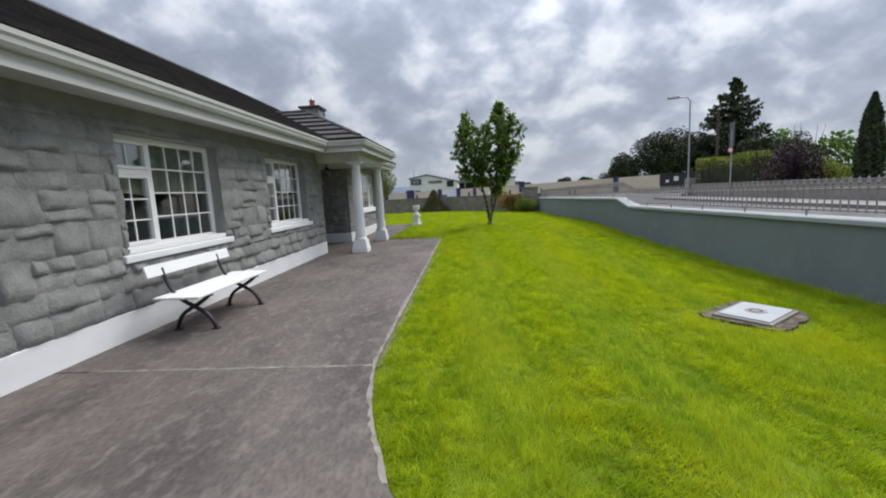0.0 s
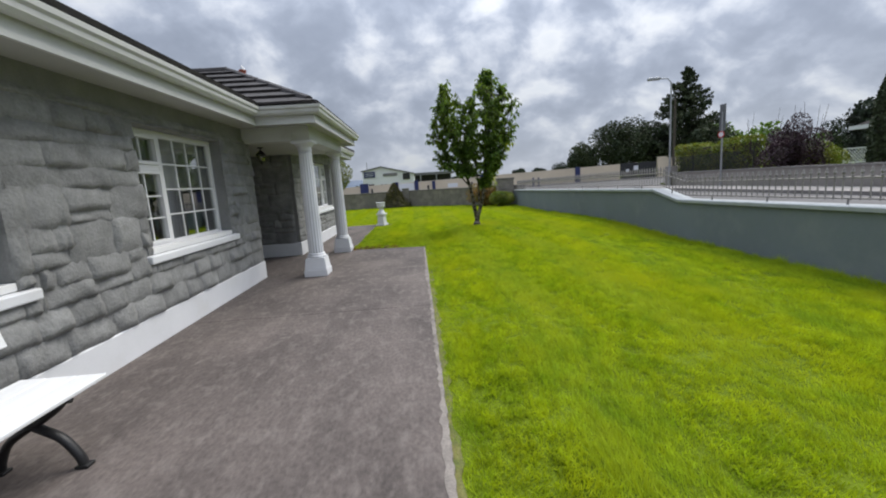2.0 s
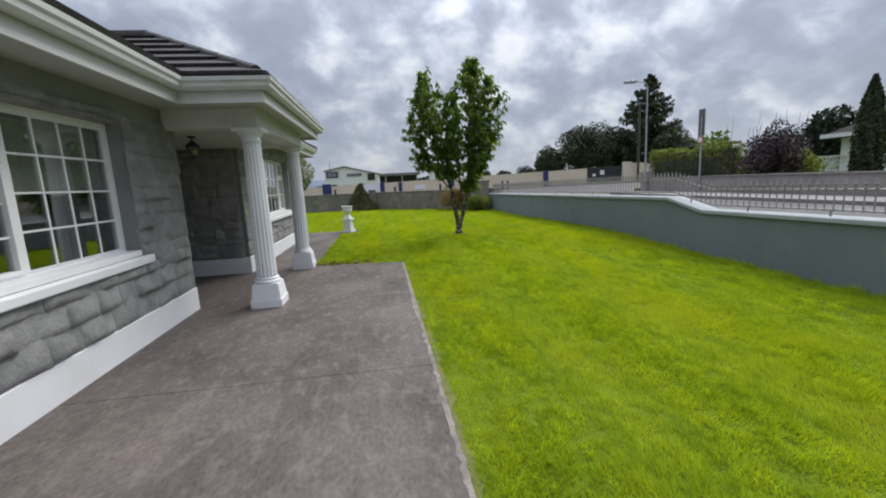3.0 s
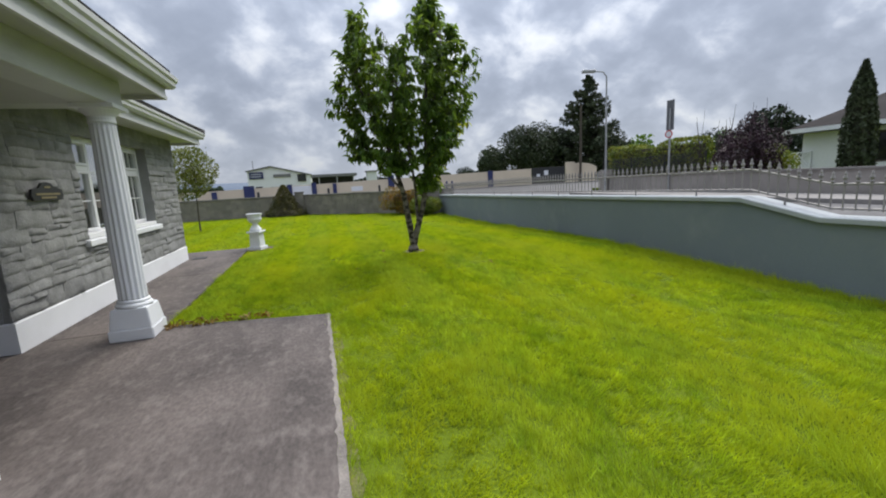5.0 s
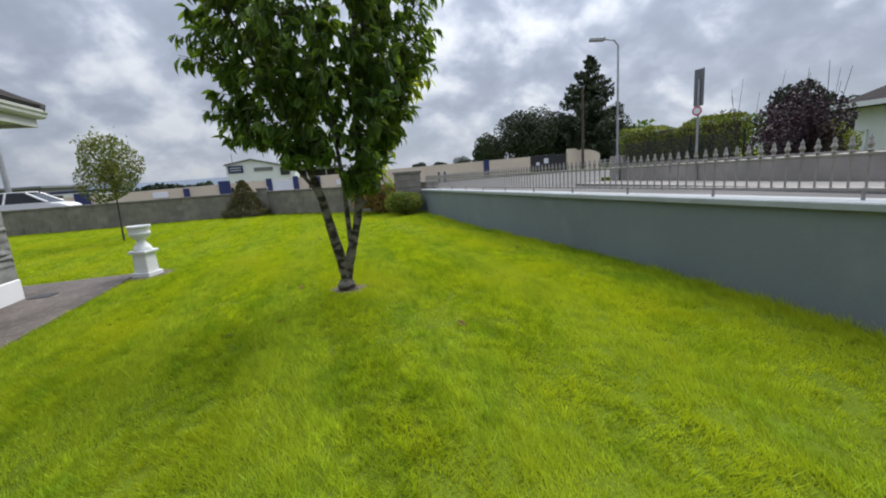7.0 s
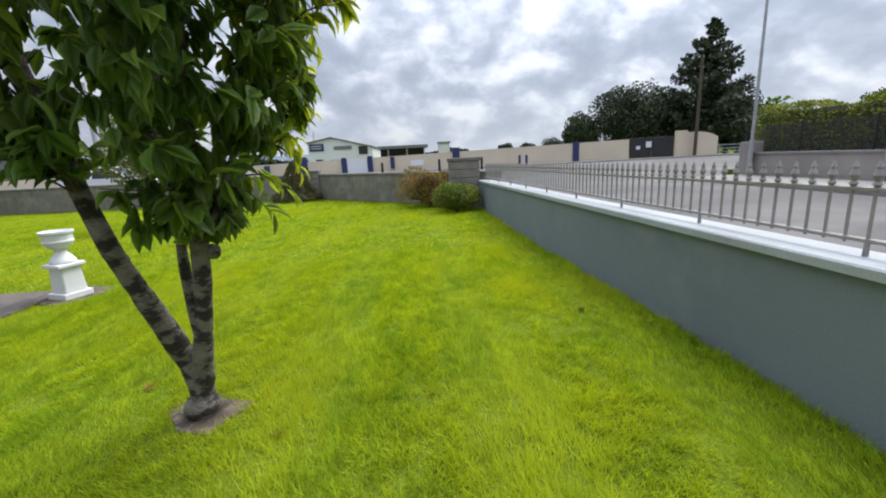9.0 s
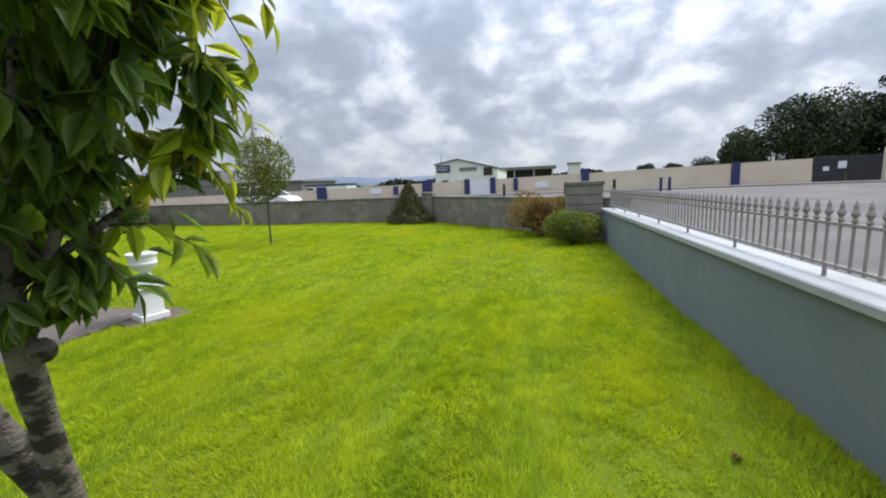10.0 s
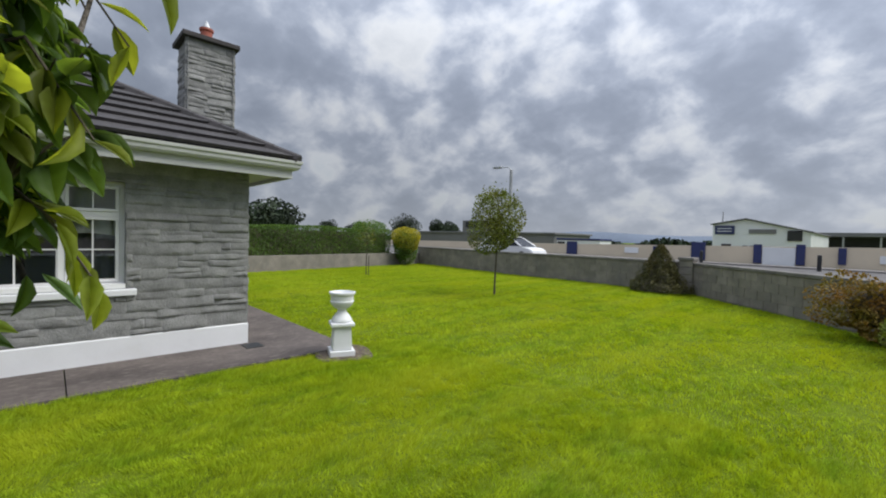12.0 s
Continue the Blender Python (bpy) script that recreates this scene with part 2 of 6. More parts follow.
M_FARWOOD = mat("far_woodland", (0.035, 0.055, 0.028), 0.9, scale=0.2, fine=2, bump=0, spread=0.25, rand=0.35)
M_CREAMWALL = mat("cream_wall_paint", (0.62, 0.535, 0.41), 0.85, scale=0.4, fine=20, bump=0.1, spread=0.05, wear=(0.52, 0.45, 0.36), wear_at=(0.55, 0.8), wear_scale=0.5)
M_NAVY = mat("navy_paint", (0.020, 0.030, 0.115), 0.6, scale=2, fine=30, bump=0.05, spread=0.08)
M_OFFWHITE = mat("white_cladding", (0.70, 0.72, 0.75), 0.6, scale=0.5, fine=15, bump=0.05, spread=0.04)
M_BLACK = mat("black_metal", (0.020, 0.021, 0.024), 0.5, scale=2, fine=30, bump=0.05, spread=0.15)
M_GREYSHED = mat("grey_shed_sheet", (0.17, 0.17, 0.175), 0.7, scale=0.4, fine=12, bump=0.1, spread=0.08)
M_BROWNROOF = mat("grey_brown_slate", (0.045, 0.04, 0.04), 0.95, spec=0.15, scale=1, fine=12, bump=0.2, spread=0.15)
M_NWALL = mat("roadside_render", (0.30, 0.275, 0.255), 0.95, scale=1.1, fine=50, bump=0.3, spread=0.1, wear=(0.20, 0.185, 0.17), wear_at=(0.5, 0.8), wear_scale=0.9)
M_TERRA = mat("terracotta_pot", (0.36, 0.10, 0.065), 0.8, scale=6, fine=50, bump=0.2, spread=0.12)
M_SIGNGREY = mat("sign_back_grey", (0.13, 0.135, 0.145), 0.5, scale=2, fine=30, bump=0.02, spread=0.05)
M_SIGNRED = mat("sign_red", (0.5, 0.025, 0.025), 0.5, scale=4, fine=30, bump=0, spread=0.03)
M_CARWHITE = mat("white_car_paint", (0.72, 0.73, 0.74), 0.25, scale=2, fine=30, bump=0, spread=0.02)
M_CARGLASS = mat("dark_car_glass", (0.012, 0.013, 0.015), 0.08, scale=2, fine=30, bump=0, spread=0.02)
M_TYRE = mat("tyre_rubber", (0.016, 0.016, 0.016), 0.9, scale=6, fine=50, bump=0.2, spread=0.15)
# the blue-grey of distance haze is put into the hills' base colour
M_HILL = mat("haze_tinted_hills", (0.15, 0.185, 0.24), 1.0, scale=0.004, fine=0.03, bump=0, spread=0.06)
M_PLAQUE = mat("dark_plaque", (0.018, 0.018, 0.017), 0.45, scale=8, fine=60, bump=0.1, spread=0.1)
M_BRASS = mat("aged_gold_letters", (0.30, 0.25, 0.13), 0.5, metal=0.4, scale=8, fine=60, bump=0.05, spread=0.1)
# ---------------------------------------------------------------- building helpers
def mesh_of(name, bm, material, smooth=False):
    me = bpy.data.meshes.new(name)
    bmesh.ops.recalc_face_normals(bm, faces=bm.faces)
    bm.to_mesh(me)
    bm.free()
    me.materials.append(material)
    if smooth:
        me.polygons.foreach_set("use_smooth", [True] * len(me.polygons))
    return me


def part(name, bm, material, parent, label="", smooth=False, at=None):
    ob = new(name, mesh_of(name, bm, material, smooth))
    ob.parent = parent
    if at:
        ob.matrix_basis = at
    if label:
        tagged(ob, label)
    return ob


def thing(name, bm, material, label, category, group="", kind="", smooth=False, at=None):
    ob = new(name, mesh_of(name, bm, material, smooth))
    if at:
        ob.matrix_basis = at
    return tagged(ob, label, category, group, kind)


def empty(name, at, label, category, group="", kind=""):
    ob = new(name)
    ob.empty_display_size = 0.1
    ob.matrix_basis = at if isinstance(at, Matrix) else Matrix.Translation(at)
    return tagged(ob, label, category, group, kind)


def quiet(name, verts, faces, material, smooth=False):
    """A mesh straight from arrays, for large joined surfaces."""
    me = bpy.data.meshes.new(name)
    v, f = np.asarray(verts, np.float32), np.asarray(faces, np.int32)
    n = f.shape[1]
    me.vertices.add(len(v))
    me.vertices.foreach_set("co", v.ravel())
    me.loops.add(f.size)
    me.loops.foreach_set("vertex_index", f.ravel())
    me.polygons.add(len(f))
    me.polygons.foreach_set("loop_start", np.arange(0, f.size, n, dtype=np.int32))
    me.polygons.foreach_set("loop_total", np.full(len(f), n, np.int32))
    me.update(calc_edges=True)
    me.materials.append(material)
    if smooth:
        me.polygons.foreach_set("use_smooth", [True] * len(me.polygons))
    return me


def add_box(bm, x0, x1, y0, y1, z0, z1, bevel=0.0):
    r = bmesh.ops.create_cube(bm, size=1.0, matrix=Matrix.Translation(((x0 + x1) / 2, (y0 + y1) / 2, (z0 + z1) / 2)) @ Matrix.Diagonal((x1 - x0, y1 - y0, z1 - z0, 1)))
    if bevel:
        edges = list({e for v in r["verts"] for e in v.link_edges})
        bmesh.ops.bevel(bm, geom=edges, offset=bevel, segments=2, affect="EDGES", profile=0.5)
    return r["verts"]


def box(x0, x1, y0, y1, z0, z1, bevel=0.0):
    bm = bmesh.new()
    add_box(bm, x0, x1, y0, y1, z0, z1, bevel)
    return bm


def add_tube(bm, a, b, r0, r1=None, n=10):
    a, b = Vector(a), Vector(b)
    d = b - a
    r1 = r0 if r1 is None else r1
    m = Matrix.Translation((a + b) / 2) @ d.to_track_quat("Z", "Y").to_matrix().to_4x4()
    return bmesh.ops.create_cone(bm, cap_ends=True, segments=n, radius1=r0, radius2=r1, depth=d.length, matrix=m)["verts"]


def tube(a, b, r0, r1=None, n=10):
    bm = bmesh.new()
    add_tube(bm, a, b, r0, r1, n)
    return bm


def add_lathe(bm, prof, n=24, flute=0.0, flutes=0):
    """Rings of (radius, height) turned about z."""
    rings = []
    for r, z in prof:
        ring = []
        for i in range(n):
            a = 2 * math.pi * i / n
            rr = r - (flute * r * (0.5 - 0.5 * math.cos(a * flutes)) if flutes else 0)
            ring.append(bm.verts.new((rr * math.cos(a), rr * math.sin(a), z)))
        rings.append(ring)
    for p, q in zip(rings, rings[1:]):
        for i in range(n):
            bm.faces.new((p[i], p[(i + 1) % n], q[(i + 1) % n], q[i]))
    bm.faces.new(rings[0][::-1])
    bm.faces.new(rings[-1])


def lathe(prof, n=24, flute=0.0, flutes=0):
    bm = bmesh.new()
    add_lathe(bm, prof, n, flute, flutes)
    return bm


def add_prism(bm, pts, z0, z1):
    """A plan polygon raised from z0 to z1."""
    lo = [bm.verts.new((x, y, z0)) for x, y in pts]
    hi = [bm.verts.new((x, y, z1)) for x, y in pts]
    n = len(pts)
    bm.faces.new(lo[::-1])
    bm.faces.new(hi)
    for i in range(n):
        bm.faces.new((lo[i], lo[(i + 1) % n], hi[(i + 1) % n], hi[i]))


def prism(pts, z0, z1):
    bm = bmesh.new()
    add_prism(bm, pts, z0, z1)
    return bm


def add_sweep(bm, path, prof, closed=False):
    """A profile (out, up) run along a plan path with mitred corners; out is to the right of the way."""
    n = len(path)
    P = [Vector(p) for p in path]
    rings = []
    for i in range(n):
        a = (P[i] - P[i - 1]) if i else (P[1] - P[0])
        b = (P[(i + 1) % n] - P[i]) if i < n - 1 or closed else a
        a2, b2 = Vector((a.x, a.y)).normalized(), Vector((b.x, b.y)).normalized()
        na, nb = Vector((a2.y, -a2.x)), Vector((b2.y, -b2.x))
        m = (na + nb).normalized()
        k = 1 / max(m.dot(na), 0.35)
        rings.append([bm.verts.new((P[i].x + m.x * o * k, P[i].y + m.y * o * k, P[i].z + u)) for o, u in prof])
    k = len(prof)
    for p, q in zip(rings, rings[1:]):
        for i in range(k):
            bm.faces.new((p[i], p[(i + 1) % k], q[(i + 1) % k], q[i]))
    bm.faces.new(rings[0])
    bm.faces.new(rings[-1][::-1])


def sweep(path, prof):
    bm = bmesh.new()
    add_sweep(bm, path, prof)
    return bm


def wall_with_holes(axis, at, thick, u0, u1, z0, z1, holes):
    """An upright wall at x (axis 'x') or y = at .. at + thick, along u, with openings (u0, u1, z0, z1) through it."""
    bm = bmesh.new()
    us = sorted({u0, u1, *[h[0] for h in holes], *[h[1] for h in holes]})
    zs = sorted({z0, z1, *[h[2] for h in holes], *[h[3] for h in holes]})
    for a, b in zip(us, us[1:]):
        for c, d in zip(zs, zs[1:]):
            if any(h[0] <= a and b <= h[1] and h[2] <= c and d <= h[3] for h in holes):
                continue
            if axis == "x":
                add_box(bm, at, at + thick, a, b, c, d)
            else:
                add_box(bm, a, b, at, at + thick, c, d)
    bmesh.ops.remove_doubles(bm, verts=bm.verts, dist=1e-4)
    inner = []
    bm.verts.index_update()
    seen = {}
    for f in list(bm.faces):
        seen.setdefault(frozenset(v.index for v in f.verts), []).append(f)
    for fs in seen.values():
        if len(fs) > 1:
            inner.extend(fs)
    bmesh.ops.delete(bm, geom=inner, context="FACES_ONLY")
    return bm
# ---------------------------------------------------------------- ground, road, lawn
WX = -3.46                       # the house front
GX = 4.07                        # the face of the roadside wall
ROAD = 0.28

thing("ground", prism([(-1500, -1500), (1500, -1500), (1500, 1500), (-1500, 1500)], -0.6, -0.08), M_SOIL, "flat green land reaching to the horizon", "ground", kind="structure")
BACK = [(4.6, 24.75), (1.9, 27.55), (-1.45, 30.75), (-4.0, 31.1), (-9.0, 31.15), (-16.6, 32.0)]
road_plan = [(GX + 0.3, -60), (12.3, -60), (12.3, 27.5), (120, 27.5), (120, 49.6), (-140, 49.6), (-140, 33.0), *[(x + 0.1, y + 0.35) for x, y in BACK[::-1]]]
thing("road", prism(road_plan, -0.05, ROAD), M_ASPHALT, "pale worn grey asphalt road and forecourt", "road", kind="structure")
thing("pavement", prism([(11.2, -60), (13.05, -60), (13.05, 26.4), (11.2, 26.4)], 0.0, ROAD + 0.11), M_PAVE, "concrete roadside footpath with raised kerb", "pavement", kind="structure")
thing("pavement", box(-60, 60, 48.4, 50.2, 0.0, ROAD + 0.10), M_PAVE, "concrete footpath below the cream wall", "pavement", kind="structure")
edge_curve = [(-0.74, 4.2), (-0.735, 3.6), (-0.64, 3.04), (-0.53, 2.63), (-0.34, 2.12), (0.05, 1.5), (0.65, 0.85), (1.5, 0.3), (2.6, 0.0), (GX, -0.1)]
lawn_plan = [(GX, 24.9), (1.9, 27.6), (-1.45, 30.8), (-4.0, 31.15), (-9.0, 31.2), (-16.4, 32.0), (-15.4, 24.8), (-14.2, 18.95), (-2.40, 18.95), (-2.40, 12.98), (-0.76, 12.66), *edge_curve]
thing("lawn", prism(lawn_plan[::-1], -0.3, -0.035), M_SOIL, "soil and thatch under a mown lawn", "lawn", kind="structure")


def swell_at(x, y):
    """The lawn swells gently around the cherry tree and along the road wall."""
    f = np.clip((np.asarray(x) + 1.0) / 1.6, 0, 1)
    return 0.125 * f * f * (3 - 2 * f) * np.exp(-((np.asarray(y) - 14.8) / 3.6) ** 2)


sx, sy = np.meshgrid(np.linspace(-0.72, GX, 40), np.linspace(6.0, 24.0, 110), indexing="ij")
sv = np.stack([sx, sy, swell_at(sx, sy) - 0.033], -1).reshape(-1, 3)
si = np.arange(40 * 110).reshape(40, 110)
sf = np.stack([si[:-1, :-1], si[1:, :-1], si[1:, 1:], si[:-1, 1:]], -1).reshape(-1, 4)

tagged(new("lawn", quiet("lawn", sv, sf, M_SOIL, True)), "gently raised turf around the cherry tree", "lawn", kind="structure")

# the concrete path, cast in bays with open joints
path = empty("pavement", (0, 0, 0), "weathered brown-grey concrete path along the house", "path", kind="structure")
J = 0.006
bays = [
    [(-14.0, -9.0), (GX, -9.0), (GX, -0.1), *edge_curve[-2:1:-1], (-0.73, 3.53), (WX + 0.0, 3.53), (WX, -4.0), (-14.0, -4.0)],
    [(WX, 3.545), (-0.735, 3.545), (-0.745, 8.1), (WX, 8.1)],
    [(WX, 8.105), (-0.745, 8.105), (-0.765, 12.64), (-2.36, 12.965), (WX, 12.965)],
    [(WX, 12.975), (-2.40, 12.975), (-2.40, 15.9), (WX, 15.9)],
    [(WX, 15.91), (-2.40, 15.91), (-2.42, 18.90), (-13.9, 18.93), (-13.9, 17.83), (WX, 17.83)],
    [(-5.1, 10.45), (WX, 10.45), (WX, 12.69), (-5.1, 12.69)],
]
for b in bays:
    bm = prism(b, -0.12, 0.0)
    bmesh.ops.bevel(bm, geom=[e for e in bm.edges if e.verts[0].co.z > -0.01 and e.verts[1].co.z > -0.01], offset=0.004, segments=1, affect="EDGES")
    part("concrete_slab", bm, M_CONC, path)
# worn pale edge where the turf meets the path: broken crumbs of concrete
bm = bmesh.new()
rnd = random.Random(5)
edge_line = [(-0.765, 12.64), (-0.745, 8.1), (-0.735, 4.2), (-0.735, 3.6), (-0.64, 3.04), (-0.53, 2.63), (-0.34, 2.12)]
side_l, side_r = [], []
for (x0, y0), (x1, y1) in zip(edge_line, edge_line[1:]):
    n = max(2, int(math.hypot(x1 - x0, y1 - y0) / 0.05))
    for i in range(n):
        f = i / n
        x, y = x0 + (x1 - x0) * f, y0 + (y1 - y0) * f
        w = rnd.uniform(0.006, 0.028) + 0.020 * max(0.0, math.sin(y * 2.1) * math.sin(y * 0.7 + 1))
        side_l.append((x - w - rnd.uniform(0, 0.008), y))
        side_r.append((x + 0.004 + rnd.uniform(0, 0.012), y))
for p, q, u, w in zip(side_l, side_l[1:], side_r, side_r[1:]):
    vs = [bm.verts.new((*c, z)) for z in (-0.03, 0.0025) for c in (p, q, w, u)]
    for fc in ((0, 1, 2, 3), (4, 5, 6, 7), (0, 1, 5, 4), (2, 3, 7, 6)):
        bm.faces.new([vs[k] for k in fc])
for i in range(420):
    y = 3.537 + rnd.gauss(0, 0.008)
    x, s = -0.76 - 2.4 * rnd.random() ** 1.4, rnd.uniform(0.005, 0.014)
    add_box(bm, x - s * 2.5, x + s * 2.5, y - s * 0.5, y + s * 0.5, -0.02, rnd.uniform(0.001, 0.004))
part("path_edging", bm, M_EDGE, path, "crumbled pale concrete edge")

# ---------------------------------------------------------------- house shell
W1, W2, W3 = (4.50, 6.26, 0.88, 2.12), (7.67, 9.45, 0.88, 2.12), (14.20, 16.45, 0.88, 2.12)
SOUTH, NORTH, WEST, TOP = -4.0, 17.82, -11.5, 2.40
P0, P1 = 10.45, 12.69            # the recessed porch
CX, CY = -2.56, (10.38, 12.79)   # the porch columns
TH = 0.30


def wall(name, bm, label):
    return thing(name, bm, M_MORTAR, label, "wall", kind="structure")


wall_a = wall("wall_east", wall_with_holes("x", WX - TH, TH, SOUTH, P0, 0, TOP, [W1, W2]), "grey rock-faced stone house front with two windows")
wall_b = wall("wall_east", wall_with_holes("x", WX - TH, TH, P1, NORTH, 0, TOP, [W3]), "grey rock-faced stone house front beside the porch")
wall_n = wall("wall_north", box(WEST, WX - TH, NORTH - TH, NORTH, 0, TOP), "grey stone end wall of the house")
wall("wall_south", box(WEST, WX - TH, SOUTH, SOUTH + TH, 0, TOP), "grey stone end wall of the house")
wall("wall_west", box(WEST - TH, WEST, SOUTH, NORTH, 0, TOP), "grey stone rear wall of the house")
wall_p = wall("wall_porch", box(-5.1, WX - TH, P1, P1 + TH, 0, TOP), "dark grey stone side wall of the recessed porch")
wall("wall_porch", box(-5.1, WX - TH, P0 - TH, P0, 0, TOP), "grey stone side wall of the recessed porch")
wall("wall_porch", box(-5.4, -5.1, P0 - TH, P1 + TH, 0, TOP), "plain back wall of the recessed porch")
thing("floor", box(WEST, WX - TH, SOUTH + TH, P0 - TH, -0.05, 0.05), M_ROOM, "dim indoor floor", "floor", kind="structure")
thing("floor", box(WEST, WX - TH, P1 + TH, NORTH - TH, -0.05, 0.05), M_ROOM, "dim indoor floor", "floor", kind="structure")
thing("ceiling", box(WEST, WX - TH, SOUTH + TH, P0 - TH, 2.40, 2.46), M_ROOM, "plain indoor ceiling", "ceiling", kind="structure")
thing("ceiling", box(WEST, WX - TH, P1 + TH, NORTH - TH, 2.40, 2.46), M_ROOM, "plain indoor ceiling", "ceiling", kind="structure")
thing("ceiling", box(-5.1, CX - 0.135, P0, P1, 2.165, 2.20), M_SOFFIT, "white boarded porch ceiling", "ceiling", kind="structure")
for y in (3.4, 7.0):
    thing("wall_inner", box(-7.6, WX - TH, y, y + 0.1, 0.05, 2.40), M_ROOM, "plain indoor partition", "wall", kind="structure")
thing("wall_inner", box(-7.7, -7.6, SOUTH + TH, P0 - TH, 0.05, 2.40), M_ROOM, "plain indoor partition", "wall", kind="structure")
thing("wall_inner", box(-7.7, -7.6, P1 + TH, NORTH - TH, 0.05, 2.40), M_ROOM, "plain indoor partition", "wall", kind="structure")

# white plinth, 2 cm proud
def plinth(path_pts):
    thing("baseboard", sweep([(x, y, 0) for x, y in path_pts], [(0, 0), (0.022, 0), (0.022, 0.272), (0.012, 0.285), (0, 0.285)]), M_WHITE, "white painted plinth along the foot of the wall", "plinth", kind="structure")


plinth([(WX, SOUTH), (WX, P0), (-5.08, P0)])
plinth([(-5.08, P1), (WX, P1), (WX, NORTH), (WEST, NORTH)][::1])

# ---------------------------------------------------------------- eaves, gutters, roof
EX = -3.05                       # fascia line
EN = NORTH + 0.42
PX, PY0, PY1 = -2.22, 9.72, 13.42   # porch fascia
fascia_path = [(EX, SOUTH - 0.4), (EX, PY0), (PX, PY0), (PX, PY1), (EX, PY1), (EX, EN), (WEST - 0.7, EN)]


def at_height(pts, z):
    return [(x, y, z) for x, y in pts]


thing("fascia", sweep(at_height(fascia_path, 0), [(0, 2.37), (0.022, 2.37), (0.022, 2.56), (0, 2.56)]), M_CREAM, "cream painted fascia board under the gutter", "fascia", kind="structure")
GUT = [(0.024, 2.47), (0.05, 2.448), (0.085, 2.452), (0.108, 2.48), (0.112, 2.515), (0.130, 2.535), (0.134, 2.572), (0.122, 2.572), (0.118, 2.543), (0.10, 2.52), (0.094, 2.485), (0.075, 2.467), (0.05, 2.463), (0.03, 2.482), (0.03, 2.56), (0.024, 2.56)]
thing("gutter", sweep(at_height(fascia_path, 0), GUT), M_CREAM, "cream moulded plastic gutter along the eaves", "gutter", kind="structure")
thing("trim", sweep(at_height(fascia_path, 0), [(0.0, 2.335), (0.03, 2.335), (0.03, 2.372), (0.0, 2.372)]), M_CREAM, "cream moulding at the foot of the fascia", "trim", kind="structure")
soff = bmesh.new()
add_box(soff, WX, EX + 0.004, SOUTH - 0.4, PY0, 2.385, 2.41)
add_box(soff, WX, EX + 0.004, PY1, EN, 2.385, 2.41)
add_box(soff, WEST - 0.7, WX, NORTH, EN, 2.385, 2.41)
add_box(soff, WX, PX + 0.004, PY0, PY1, 2.385, 2.41)
thing("soffit", soff, M_SOFFIT, "pale boarded soffit under the eaves", "soffit", kind="structure")

RIDGE_X, RIDGE_Z, EAVE_Z = -7.48, 4.98, 2.58
PITCH = (RIDGE_Z - EAVE_Z) / (EX + 0.08 - RIDGE_X)
house_roof = empty("roof", (-7.48, 7, 2.58), "hipped roof of dark brown concrete tiles in heavy courses", "roof", kind="structure")
house_roof.matrix_basis = Matrix.Identity(4)


def courses(parent, a0, a1, b0, b1, n, name="tile_course"):
    """Tile courses between the eaves line a0-a1 and the top line b0-b1; each overlaps the one below."""
    a0, a1, b0, b1 = (Vector(p) for p in (a0, a1, b0, b1))
    nor = (a1 - a0).cross(b0 - a0).normalized() if (b0 - a0).length > 1e-6 else (a1 - a0).cross(b1 - a0).normalized()
    if nor.z < 0:
        nor = -nor
    for i in range(n):
        f, g = i / n, min((i + 1.28) / n, 1.0)
        lo0, lo1 = a0.lerp(b0, f), a1.lerp(b1, f)
        hi0, hi1 = a0.lerp(b0, g), a1.lerp(b1, g)
        if (lo1 - lo0).length < 0.05:
            continue
        bm = bmesh.new()
        q = [lo0 + nor * 0.022, lo1 + nor * 0.022, hi1 + nor * 0.004, hi0 + nor * 0.004]
        t = [lo0 + nor * 0.062, lo1 + nor * 0.062, hi1 + nor * 0.012, hi0 + nor * 0.012]
        lo = [bm.verts.new(p) for p in q]
        up = [bm.verts.new(p) for p in t]
        bm.faces.new(lo)
        bm.faces.new(up)
        for k in range(4):
            bm.faces.new((lo[k], lo[(k + 1) % 4], up[(k + 1) % 4], up[k]))
        bmesh.ops.remove_doubles(bm, verts=bm.verts, dist=1e-4)
        part(name, bm, M_TILE, parent)


ex, en = EX + 0.09, EN + 0.09
hip_y = en - (ex - RIDGE_X)
E0, E1 = (ex, SOUTH - 0.5, EAVE_Z), (ex, en, EAVE_Z)
R0, R1 = (RIDGE_X, SOUTH - 0.5, RIDGE_Z), (RIDGE_X, hip_y, RIDGE_Z)
W0, Wn = (2 * RIDGE_X - ex, SOUTH - 0.5, EAVE_Z), (2 * RIDGE_X - ex, en, EAVE_Z)
shell = bmesh.new()
v = [shell.verts.new(p) for p in (E0, E1, R1, R0, W0, Wn)]
for f in ((0, 1, 2, 3), (1, 5, 2), (5, 4, 3, 2), (0, 3, 4)):
    shell.faces.new([v[i] for i in f])
part("roof_deck", shell, M_TILE, house_roof)
courses(house_roof, E0, E1, R0, R1, 16)
courses(house_roof, E1, Wn, R1, R1, 16)


def ridge_run(parent, a, b, r=0.085):
    a, b = Vector(a), Vector(b)
    n = max(2, int((b - a).length / 0.38))
    for i in range(n):
        p, q = a.lerp(b, i / n), a.lerp(b, (i + 1.04) / n)
        up = Vector((0, 0, 1))
        bm = tube(p, q, r * 1.06, r, 8)
        part("ridge_tile", bm, M_TILE, parent)


ridge_run(house_roof, E1, R1)
ridge_run(house_roof, R1, R0)
